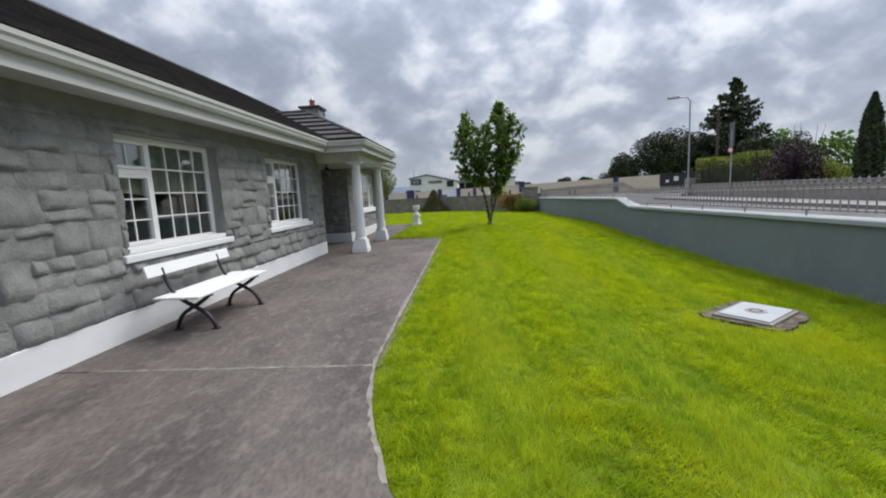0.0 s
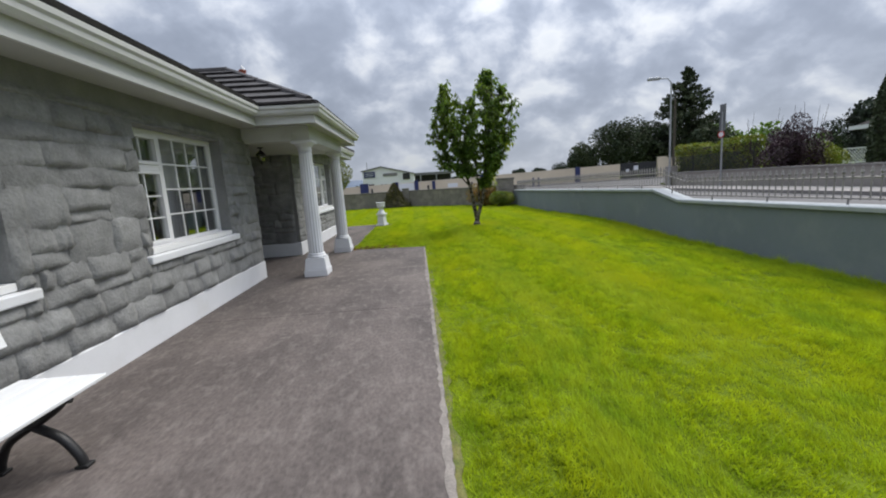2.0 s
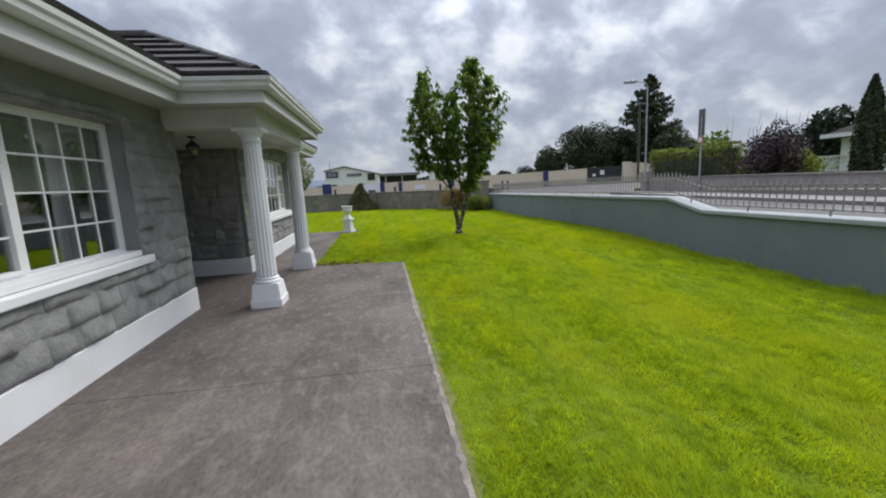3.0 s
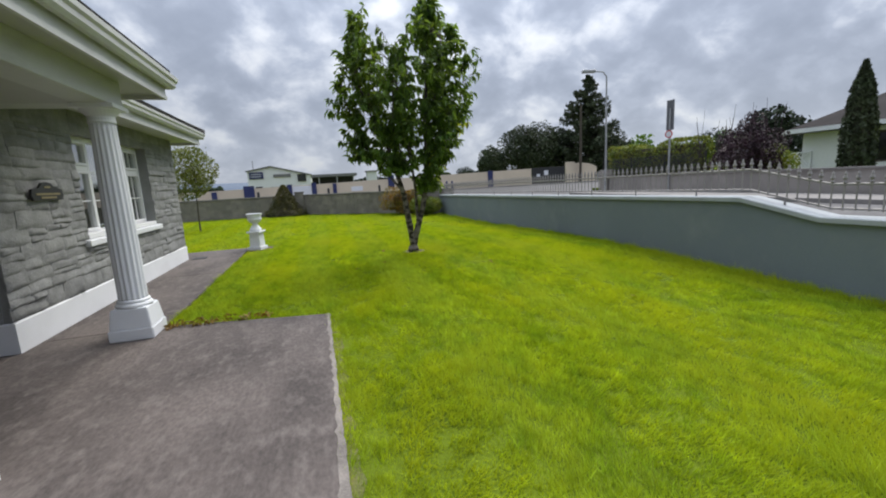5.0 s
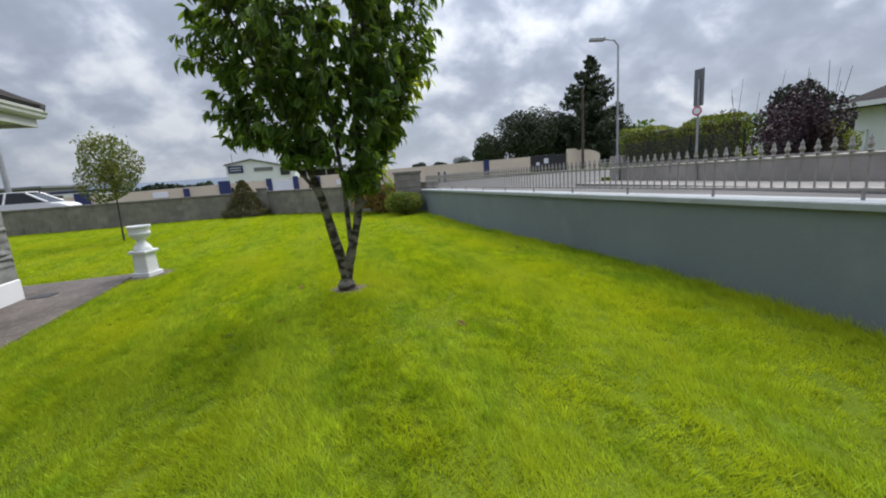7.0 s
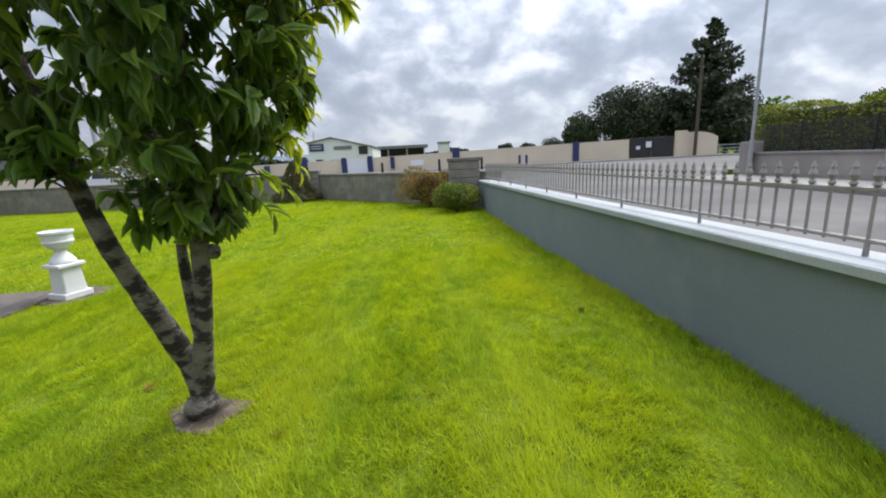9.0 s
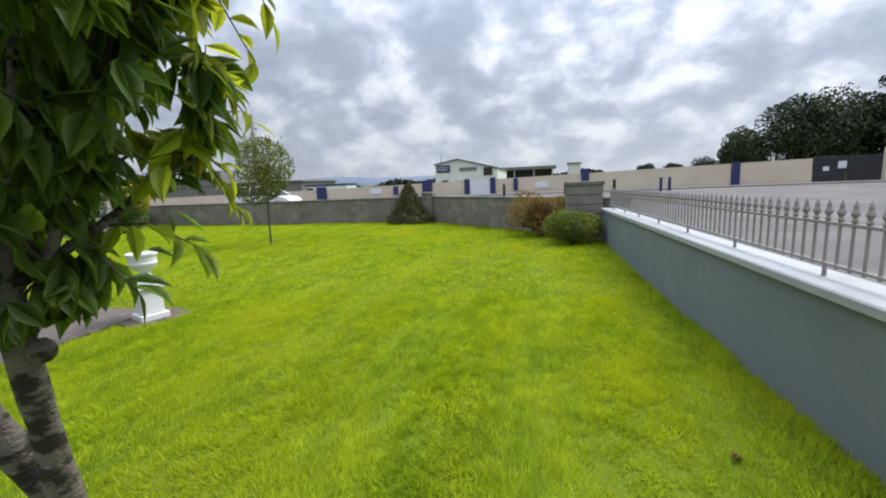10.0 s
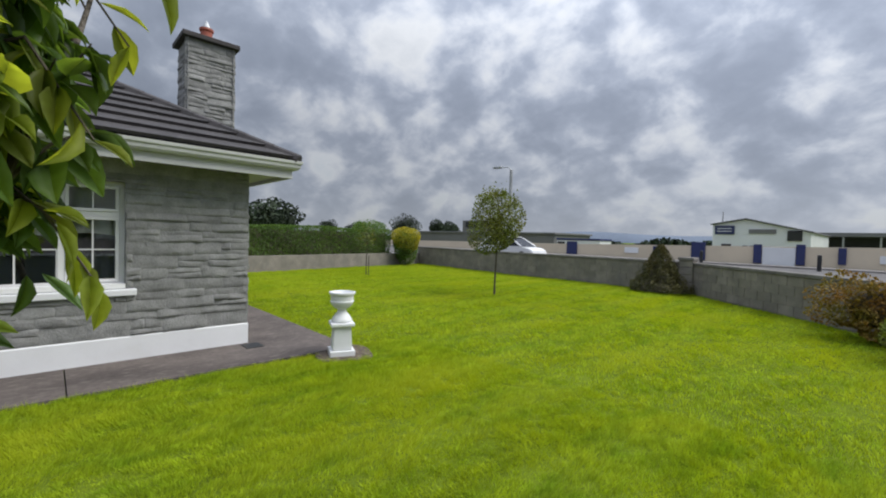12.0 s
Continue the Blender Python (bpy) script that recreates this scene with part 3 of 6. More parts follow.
# the porch roof, hipped, running back into the main slope
pcy = (PY0 + PY1) / 2
px, py0, py1 = PX + 0.06, PY0 - 0.06, PY1 + 0.06
half = (py1 - py0) / 2
pz = EAVE_Z + half * PITCH
ap = (px - half, pcy, pz)
bk = (ex - (pz - EAVE_Z) / PITCH - 0.1, pcy, pz)
porch_roof = empty("roof", (0, 0, 0), "small hipped porch roof of dark brown tiles", "roof", kind="structure")
sh = bmesh.new()
vv = [sh.verts.new(p) for p in ((px, py0, EAVE_Z), (px, py1, EAVE_Z), ap, bk, (ex, py0, EAVE_Z), (ex, py1, EAVE_Z))]
for f in ((0, 1, 2), (0, 2, 3, 4), (1, 5, 3, 2)):
    sh.faces.new([vv[i] for i in f])
part("roof_deck", sh, M_TILE, porch_roof)
courses(porch_roof, (px, py0, EAVE_Z), (px, py1, EAVE_Z), ap, ap, 7)
courses(porch_roof, (ex, py0, EAVE_Z), (px, py0, EAVE_Z), bk, ap, 7)
courses(porch_roof, (px, py1, EAVE_Z), (ex, py1, EAVE_Z), ap, bk, 7)
ridge_run(porch_roof, (px - 0.10, py0 + 0.10, EAVE_Z + 0.075), ap, 0.06)
ridge_run(porch_roof, (px - 0.10, py1 - 0.10, EAVE_Z + 0.075), ap, 0.06)
ridge_run(porch_roof, ap, bk, 0.07)

# porch beam on the columns
beam = bmesh.new()
add_box(beam, CX - 0.13, CX + 0.13, CY[0] - 0.15, CY[1] + 0.15, 2.16, 2.386, 0.008)
add_box(beam, WX + 0.002, CX - 0.131, CY[0] - 0.15, CY[0] + 0.11, 2.162, 2.385, 0.008)
add_box(beam, WX + 0.002, CX - 0.131, CY[1] - 0.11, CY[1] + 0.15, 2.162, 2.385, 0.008)
thing("beam", beam, M_CREAM, "cream rendered beam carried by the porch columns", "beam", kind="structure")


def porch_column(x, y):
    col = empty("column", (x, y, 0), "white fluted porch column on a square two-tier base", "column", "porch columns")
    bm = bmesh.new()
    r = bmesh.ops.create_cube(bm, size=1, matrix=Matrix.Translation((0, 0, 0.055)) @ Matrix.Diagonal((0.37, 0.37, 0.11, 1)))
    bmesh.ops.bevel(bm, geom=bm.edges[:], offset=0.008, segments=2, affect="EDGES")
    part("base_plinth", bm, M_WHITE, col)
    bm = bmesh.new()
    r = bmesh.ops.create_cube(bm, size=1, matrix=Matrix.Translation((0, 0, 0.205)) @ Matrix.Diagonal((0.35, 0.35, 0.19, 1)))
    for vtx in bm.verts:
        if vtx.co.z > 0.2:
            vtx.co.x *= 0.86
            vtx.co.y *= 0.86
    bmesh.ops.bevel(bm, geom=bm.edges[:], offset=0.008, segments=2, affect="EDGES")
    part("base_block", bm, M_WHITE, col)
    part("base_ring", lathe([(0.148, 0.30), (0.155, 0.312), (0.155, 0.325), (0.142, 0.338), (0.13, 0.342), (0.138, 0.352), (0.138, 0.362), (0.125, 0.372)], 28), M_WHITE, col, smooth=True)
    shaft = [(0.122, 0.365), (0.120, 0.40), (0.119, 0.9), (0.112, 1.4), (0.100, 1.95), (0.099, 2.0)]
    part("shaft", lathe(shaft, 96, 0.10, 16), M_WHITE, col, smooth=True)
    cap = bmesh.new()
    add_lathe(cap, [(0.104, 2.0), (0.11, 2.012), (0.104, 2.03), (0.104, 2.06), (0.125, 2.085), (0.15, 2.11), (0.155, 2.122)], 28)
    add_box(cap, -0.165, 0.165, -0.165, 0.165, 2.122, 2.160)
    part("capital", cap, M_WHITE, col)
    return col


for cy in CY:
    porch_column(CX, cy)

# ---------------------------------------------------------------- windows
def scallop_curtain(y0, y1, z0, z1, waves, parent_label):
    bm = bmesh.new()
    n = 60
    prev = None
    for i in range(n + 1):
        f = i / n
        y = y0 + (y1 - y0) * f
        x = 0.018 * math.sin(f * 2 * math.pi * waves * 2.5)
        zb = z0 + 0.035 * abs(math.sin(f * math.pi * waves))
        cur = [bm.verts.new((x, y, zb)), bm.verts.new((x * 0.5, y, z1))]
        if prev:
            bm.faces.new((prev[0], cur[0], cur[1], prev[1]))
        prev = cur
    bmesh.ops.solidify(bm, geom=bm.faces[:], thickness=0.003)
    return bm


def drape(y0, y1, z0, z1, folds):
    bm = bmesh.new()
    prev = None
    n = folds * 8
    for i in range(n + 1):
        f = i / n
        x = 0.03 * math.sin(f * 2 * math.pi * folds)
        cur = [bm.verts.new((x, y0 + (y1 - y0) * f, z0)), bm.verts.new((x * 0.6, y0 + (y1 - y0) * f, z1))]
        if prev:
            bm.faces.new((prev[0], cur[0], cur[1], prev[1]))
        prev = cur
    bmesh.ops.solidify(bm, geom=bm.faces[:], thickness=0.004)
    return bm


def window(num, hole, lights, sill_over):
    """lights: (y0, y1, z split or None, columns, rows below, rows above)."""
    y0, y1, z0, z1 = hole
    xo = WX - 0.13              # outer face of the frame
    win = empty("window_%d" % num, (0, 0, 0), "white plastic window with georgian glazing bars and net curtains", "window", kind="structure")
    fr = bmesh.new()
    f = 0.052
    d = 0.07
    add_box(fr, xo - d, xo, y0, y1, z1 - f, z1, 0.004)
    add_box(fr, xo - d, xo, y0, y1, z0, z0 + f, 0.004)
    add_box(fr, xo - d, xo, y0, y0 + f, z0 + f, z1 - f, 0.004)
    add_box(fr, xo - d, xo, y1 - f, y1, z0 + f, z1 - f, 0.004)
    part("window_frame", fr, M_UPVC, win)
    for k, (a, b, split, cols, rows, rows_up) in enumerate(lights):
        if k:
            part("mullion", box(xo - d, xo - 0.001, a - 0.03, a + 0.03, z0 + f, z1 - f, 0.004), M_UPVC, win)
        la = a + (0.03 if k else f)
        lb = b - (0.03 if k < len(lights) - 1 else f)
        spans = [(z0 + f, z1 - f, rows)]
        if split:
            part("transom", box(xo - d, xo - 0.002, la, lb, split - 0.03, split + 0.03, 0.004), M_UPVC, win)
            spans = [(z0 + f, split - 0.03, rows), (split + 0.03, z1 - f, rows_up)]
        for c, e, nr in spans:
            s = 0.036 if split else 0.012
            sash = bmesh.new()
            x1 = xo + (0.012 if split else -0.012)
            add_box(sash, xo - 0.05, x1, la + 0.002, lb - 0.002, e - s, e - 0.002, 0.003)
            add_box(sash, xo - 0.05, x1, la + 0.002, lb - 0.002, c + 0.002, c + s, 0.003)
            add_box(sash, xo - 0.05, x1, la + 0.002, la + s, c + s, e - s, 0.003)
            add_box(sash, xo - 0.05, x1, lb - s, lb - 0.002, c + s, e - s, 0.003)
            part("sash", sash, M_UPVC, win)
            ga, gb, gc, ge = la + s, lb - s, c + s, e - s
            pane = part("pane", box(xo - 0.032, xo - 0.026, ga - 0.004, gb + 0.004, gc - 0.004, ge + 0.004), M_GLASS, win)
            pane.visible_shadow = False
            for i in range(1, cols):
                yy = ga + (gb - ga) * i / cols
                part("glazing_bar", box(xo - 0.024, xo - 0.014, yy - 0.008, yy + 0.008, gc, ge), M_UPVC, win)
            for i in range(1, nr):
                zz = gc + (ge - gc) * i / nr
                part("glazing_bar", box(xo - 0.023, xo - 0.013, ga, gb, zz - 0.008, zz + 0.008), M_UPVC, win)
    sl = bmesh.new()
    add_box(sl, WX - 0.14, WX + 0.065, y0 - sill_over, y1 + sill_over, z0 - 0.105, z0 - 0.012, 0.010)
    for vtx in sl.verts:
        if vtx.co.x > WX + 0.02 and vtx.co.z > z0 - 0.05:
            vtx.co.z -= 0.018
    part("window_sill", sl, M_WHITE, win, "thick white painted sill")
    part("sill_board", box(xo - 0.001, WX + 0.012, y0 + 0.004, y1 - 0.004, z0 - 0.02, z0 + 0.035, 0.006), M_UPVC, win)
    return win


window(1, W1, [(4.50, 5.12, 1.73, 2, 3, 1), (5.12, 6.26, None, 4, 4, 0)], 0.11)
window(2, W2, [(7.67, 8.28, 1.73, 2, 3, 1), (8.28, 9.45, None, 4, 4, 0)], 0.11)
window(3, W3, [(14.20, 14.82, 1.73, 2, 2, 1), (14.82, 15.88, None, 3, 3, 0), (15.88, 16.45, 1.73, 2, 2, 1)], 0.10)
for hole in (W1, W2, W3):
    y0, y1, z0, z1 = hole
    thing("net_curtain", scallop_curtain(y0 + 0.003, y1 - 0.003, 1.47, 2.119, 3, ""), M_NET, "white net curtain with a scalloped lower edge", "curtain", "net curtains", at=Matrix.Translation((WX - 0.228, 0, 0)))
    thing("curtain_rail", box(WX - 0.49, WX - TH, y0 - 0.2, y1 + 0.2, 2.138, 2.20, 0.006), M_UPVC, "white curtain rail fixed above the window", "rail", "curtain rails")
    for a, b in ((y0 - 0.15, y0 + 0.12), (y1 - 0.42, y1 + 0.10)):
        thing("drape", drape(a, b, 0.10, 2.18, 4), M_DRAPE, "grey folded drape hanging inside the window", "curtain", "drapes", at=Matrix.Translation((WX - 0.45, 0, 0)))

# chimney and its pot
chimney = empty("chimney", (-6.15, 17.92, 0), "grey stone chimney stack with a dark cap", "chimney")
CHX, CHY = 0.36, 0.40
part("stack", box(-CHX + 0.03, CHX - 0.03, -CHY + 0.03, CHY - 0.03, 2.7, 4.96), M_MORTAR, chimney)
part("cap", box(-CHX - 0.07, CHX + 0.07, -CHY - 0.07, CHY + 0.07, 4.96, 5.05, 0.015), M_TILE, chimney)
part("chimney_pot", lathe([(0.13, 5.05), (0.125, 5.10), (0.105, 5.12), (0.10, 5.27), (0.12, 5.29), (0.12, 5.33), (0.09, 5.33)], 20), M_TERRA, chimney, "terracotta pot", smooth=False)
part("pot_cowl", lathe([(0.085, 5.331), (0.07, 5.37), (0.03, 5.45), (0.004, 5.49)], 12), M_GALV, chimney, "pale metal cowl")
# ---------------------------------------------------------------- roadside wall and railing
TOPLINE = [(-12.0, 0.90), (4.5, 0.85), (11.1, 0.77), (11.95, 0.95), (18.0, 0.86), (24.9, 0.76)]


def top_at(y):
    for (a, p), (b, q) in zip(TOPLINE, TOPLINE[1:]):
        if y <= b:
            return p + (q - p) * max(0.0, (y - a) / (b - a))
    return TOPLINE[-1][1]


bm = bmesh.new()
for (a, p), (b, q) in zip(TOPLINE, TOPLINE[1:]):
    vs = [bm.verts.new(c) for c in ((GX, a, -0.3), (GX, b, -0.3), (GX, b, q - 0.055), (GX, a, p - 0.055), (GX + 0.22, a, -0.3), (GX + 0.22, b, -0.3), (GX + 0.22, b, q - 0.055), (GX + 0.22, a, p - 0.055))]
    for f in ((0, 1, 2, 3), (7, 6, 5, 4), (3, 2, 6, 7)):
        bm.faces.new([vs[i] for i in f])
    if a == TOPLINE[0][0]:
        bm.faces.new((vs[0], vs[3], vs[7], vs[4]))
    if b == TOPLINE[-1][0]:
        bm.faces.new((vs[1], vs[5], vs[6], vs[2]))
bmesh.ops.remove_doubles(bm, verts=bm.verts, dist=1e-4)
thing("wall_roadside", bm, M_GREYWALL, "smooth blue-grey painted garden wall stepping up along the road", "wall", kind="structure")
bm = bmesh.new()
prof = [(-0.035, -0.055), (0.285, -0.055), (0.285, -0.01), (0.275, 0.0), (-0.025, 0.0), (-0.035, -0.010)]
rings = [[bm.verts.new((GX + o, y, z + u)) for o, u in prof] for y, z in TOPLINE]
for p, q in zip(rings, rings[1:]):
    for i in range(6):
        bm.faces.new((p[i], p[(i + 1) % 6], q[(i + 1) % 6], q[i]))
bm.faces.new(rings[0])
bm.faces.new(rings[-1])
thing("coping", bm, M_COPING, "pale painted concrete coping on the garden wall", "coping", kind="structure")


def spear(h, r, head):
    """A railing bar with a spear point."""
    bm = bmesh.new()
    add_tube(bm, (0, 0, 0), (0, 0, h), r, r, 6)
    add_lathe(bm, [(r * 1.0, h), (r * 2.3, h + head * 0.10), (r * 1.2, h + head * 0.22), (r * 2.7, h + head * 0.42), (r * 1.3, h + head * 0.66), (r * 1.7, h + head * 0.72), (0.001, h + head)], 6)
    return mesh_of("bar", bm, M_RAIL)


def railing(y0, y1, group):
    rail = empty("railing", (0, 0, 0), "pale grey steel railing with spear points on the wall coping", "railing", group)
    x = GX + 0.14
    for lift, h in ((0.075, 0.022), (0.315, 0.022)):
        bm = bmesh.new()
        pts = [y0] + [y for y, _ in TOPLINE if y0 < y < y1] + [y1]
        for a, b in zip(pts, pts[1:]):
            add_tube(bm, (x, a, top_at(a) + lift), (x, b, top_at(b) + lift), 0.013, 0.013, 6)
        part("rail", bm, M_RAIL, rail)
    me = spear(0.27, 0.0085, 0.125)
    y = y0
    while y < y1:
        ob = new("bar", me)
        ob.parent, ob.location = rail, (x, y, top_at(y) + 0.055)
        y += 0.105
    y = y0 + 0.3
    while y < y1:
        part("rail_foot", tube((x, y, top_at(y) - 0.005), (x, y, top_at(y) + 0.085), 0.013, 0.011, 8), M_RAIL, rail)
        y += 1.15


railing(-6.0, 24.7, "wall railings")

# ---------------------------------------------------------------- block wall at the end of the garden
bw = empty("wall_end", (0, 0, 0), "weathered grey concrete block garden wall with a dark cap", "wall", kind="structure")
back_cap = bmesh.new()
block_meshes = []
for i in range(4):
    rnd = random.Random(40 + i)
    b = box(-0.5, 0.5, -0.5, 0.5, -0.5, 0.5)
    for vtx in b.verts:
        vtx.co.y += rnd.uniform(-0.02, 0.02)
    block_meshes.append(mesh_of("block", b, M_BLOCK))
rnd = random.Random(9)
BACKH = 0.93
for (x0, y0), (x1, y1) in zip(BACK, BACK[1:]):
    d = Vector((x1 - x0, y1 - y0))
    L_, ang = d.length, math.atan2(d.y, d.x)
    core = part("wall_core", box(0, L_, -0.085, 0.085, -0.3, BACKH - 0.02), M_BLOCK, bw, at=Matrix.Translation((x0, y0, 0)) @ Matrix.Rotation(ang, 4, "Z"))
    cap = part("cap", box(-0.02, L_ + 0.02, -0.125, 0.125, BACKH - 0.015, BACKH + 0.065, 0.01), M_BLOCKCAP, bw, at=Matrix.Translation((x0, y0, 0)) @ Matrix.Rotation(ang, 4, "Z"))
    for row in range(4):
        u = -0.0 if row % 2 else -0.22
        while u < L_:
            a, b = max(u, 0), min(u + 0.44, L_)
            if b - a > 0.05:
                ob = new("block", block_meshes[rnd.randrange(4)])
                ob.parent = bw
                ob.matrix_basis = Matrix.Translation((x0, y0, 0)) @ Matrix.Rotation(ang, 4, "Z") @ Matrix.Translation(((a + b) / 2, 0, 0.115 + row * 0.228)) @ Matrix.Diagonal((b - a - 0.005, 0.205, 0.223, 1))
            u += 0.45
for x, y, w in ((3.68, 25.22, 0.42), (-1.65, 30.78, 0.2)):
    pil = empty("gate_pillar", (x, y, 0), "stained grey concrete block pillar in the garden wall", "pillar", "wall pillars")
    for r_ in range(6 if w > 0.3 else 5):
        part("block", box(-w, w, -0.24, 0.24, -0.1 + r_ * 0.235, 0.125 + r_ * 0.235, 0.012), M_BLOCK, pil)
    top = (1.30 if w > 0.3 else 1.06)
    part("cap", box(-w - 0.03, w + 0.03, -0.27, 0.27, top, top + 0.09, 0.012), M_BLOCKCAP, pil)

# low wall under the hedge
thing("wall_hedge", prism([(-13.9, 18.9), (-14.15, 18.9), (-16.75, 32.2), (-16.5, 32.2)], -0.2, 0.62), M_BLOCK, "low grey rendered wall below the hedge", "wall", kind="structure")

# ---------------------------------------------------------------- across the road
nw = empty("neighbour_wall", (0, 0, 0), "brown-grey rendered roadside wall across the road", "wall")
NX = 13.1
NTOP = [(26.0, 1.03), (18.9, 1.06), (9.0, 1.02), (-12.0, 1.0)]
bm = bmesh.new()
for (a, p), (b, q) in zip(NTOP, NTOP[1:]):
    add = [bm.verts.new(c) for c in ((NX, a, 0), (NX, b, 0), (NX, b, q), (NX, a, p), (NX + 0.22, a, 0), (NX + 0.22, b, 0), (NX + 0.22, b, q), (NX + 0.22, a, p))]
    for f in ((0, 1, 2, 3), (7, 6, 5, 4), (3, 2, 6, 7), (0, 3, 7, 4), (1, 5, 6, 2)):
        bm.faces.new([add[i] for i in f])
part("wall_body", bm, M_NWALL, nw)
bm = bmesh.new()
rg = [[bm.verts.new((NX + o, y, z + u)) for o, u in ((-0.04, 0.0), (0.26, 0.0), (0.26, 0.055), (-0.04, 0.055))] for y, z in NTOP]
for p, q in zip(rg, rg[1:]):
    for i in range(4):
        bm.faces.new((p[i], p[(i + 1) % 4], q[(i + 1) % 4], q[i]))
bm.faces.new(rg[0])
bm.faces.new(rg[-1])
part("wall_cap", bm, M_PAVE, nw)
part("wall_pillar", box(NX - 0.12, NX + 0.32, 26.0, 26.45, 0.0, 1.42, 0.02), M_NWALL, nw)
thing("ground_bank", prism([(NX + 0.22, -60), (120, -60), (120, 27.5), (NX + 0.22, 27.5)], -0.05, 0.5), M_SOIL, "raised garden ground across the road", "ground", kind="structure")


def street_lamp(x, y, z, h, reach, label, stout=1.0):
    lamp = empty("street_lamp", (x, y, z), label, "street lamp", "street lamps")
    part("base_sleeve", tube((0, 0, 0), (0, 0, 1.1), 0.075 * stout, 0.07 * stout, 10), M_GALV, lamp)
    part("pole", tube((0, 0, 1.1), (0, 0, h - 0.25), 0.05 * stout, 0.038 * stout, 10), M_GALV, lamp)
    bm = bmesh.new()
    pts = [(0, 0, h - 0.25), (0.3 * reach[0], 0.3 * reach[1], h - 0.04), (reach[0], reach[1], h)]
    for p, q in zip(pts, pts[1:]):
        add_tube(bm, p, q, 0.03, 0.028, 8)
    part("arm", bm, M_GALV, lamp)
    hd = bmesh.new()
    a = math.atan2(reach[1], reach[0])
    add_box(hd, 0, 0.62, -0.12, 0.12, -0.06, 0.07, 0.03)
    part("lamp_head", hd, M_GALV, lamp, at=Matrix.Translation((reach[0], reach[1], h)) @ Matrix.Rotation(a, 4, "Z"))
    return lamp


street_lamp(12.93, 25.92, ROAD + 0.1, 5.65, (-0.55, 0.12), "tall galvanised street lamp beside the road")
street_lamp(-14.5, 38.0, ROAD, 6.1, (-0.75, -0.1), "street lamp on a stout pole beyond the garden wall", 2.6)
pole = empty("utility_pole", (27.9, 49.7, ROAD), "weathered wooden utility pole", "utility pole")
part("pole", tube((0, 0, -0.2), (0.05, 0, 8.4), 0.15, 0.11, 10), M_TWIG, pole)

sign = empty("road_sign", (13.05, 22.15, ROAD + 0.1), "tall grey road sign seen from behind with a small round sign", "road sign")
part("post", tube((0, 0, 0), (0, 0, 3.3), 0.038, 0.038, 8), M_GALV, sign)
for side_ in (-1, 1):
    part("sign_plate", box(-0.015, 0.015, 0.0, side_ * 0.19, 2.46, 3.62), M_SIGNGREY, sign, at=Matrix.Translation((0.05, 0, 0)) @ Matrix.Rotation(side_ * radians(18), 4, "Z"))
rot = Matrix.Translation((-0.05, 0, 2.30)) @ Matrix.Rotation(radians(-90), 4, "Y") @ Matrix.Rotation(radians(20), 4, "X")
part("roundel_rim", lathe([(0.15, 0.0), (0.15, 0.012), (0.11, 0.014), (0.11, 0.0)], 24), M_SIGNRED, sign, at=rot)
part("roundel_face", lathe([(0.108, 0.0), (0.108, 0.010)], 24), M_OFFWHITE, sign, at=rot)

# the cream wall with navy posts, gate and white wing wall
cw = empty("boundary_wall", (0, 0, 0), "long cream painted boundary wall with navy panels", "wall")
bm = bmesh.new()
CW = [(-46, 1.05), (-17, 1.32), (0, 1.62), (22.0, 2.08)]
for (a, p), (b, q) in zip(CW, CW[1:]):
    vs = [bm.verts.new(c) for c in ((a, 50.2, 0), (b, 50.2, 0), (b, 50.2, q), (a, 50.2, p), (a, 50.45, 0), (b, 50.45, 0), (b, 50.45, q), (a, 50.45, p))]
    for f in ((0, 1, 2, 3), (7, 6, 5, 4), (3, 2, 6, 7), (0, 3, 7, 4), (1, 5, 6, 2)):
        bm.faces.new([vs[i] for i in f])
part("wall_body", bm, M_CREAMWALL, cw)
for x, z0, z1, w in ((17.1, 0.3, 2.06, 0.28), (6.4, 0.9, 2.1, 0.3), (-3.2, 0.45, 1.7, 0.22), (-1.0, 0.45, 1.75, 0.22), (0.9, 0.6, 1.6, 0.18), (-6.7, 0.45, 1.75, 0.45), (-16.8, 0.4, 1.55, 0.5), (-9.6, 0.6, 1.35, 0.22), (-24.5, 0.4, 1.6, 0.4)):
    part("navy_panel", box(x - w, x + w, 50.08, 50.198, z0, z1, 0.01), M_NAVY, cw)
part("white_panel", box(-2.95, -1.25, 50.14, 50.197, 0.35, 1.52, 0.01), M_OFFWHITE, cw, "white painted stretch of wall")
for x in (-11.5, 3.0):
    part("notice_panel", box(x - 0.55, x + 0.55, 50.12, 50.197, 0.75, 1.2, 0.01), M_OFFWHITE, cw)
gate = empty("gate", (0, 0, 0), "black sheet metal gates closing the cream wall", "gate")
for a, b in ((22.1, 24.15), (24.2, 26.25)):
    part("gate_leaf", box(a, b, 50.25, 50.32, ROAD + 0.05, 2.15, 0.01), M_BLACK, gate)
part("notice", box(23.6, 24.1, 50.20, 50.249, 1.3, 1.8), M_OFFWHITE, gate, "white notice")
part("notice", box(22.7, 23.05, 50.20, 50.249, 1.15, 1.45), M_OFFWHITE, gate, "white notice")
ww = empty("wing_wall", (0, 0, 0), "pale wing wall with a curved top beside the gates", "wall")
bm = bmesh.new()
arc = [(26.4, 0), (30.4, 0), (30.4, 1.95), (29.9, 2.2), (29.3, 2.38), (28.6, 2.46), (27.5, 2.46), (27.45, 2.62), (26.4, 2.62)]
lo = [bm.verts.new((x, 50.2, z)) for x, z in arc]
hi = [bm.verts.new((x, 50.45, z)) for x, z in arc]
bm.faces.new(lo)
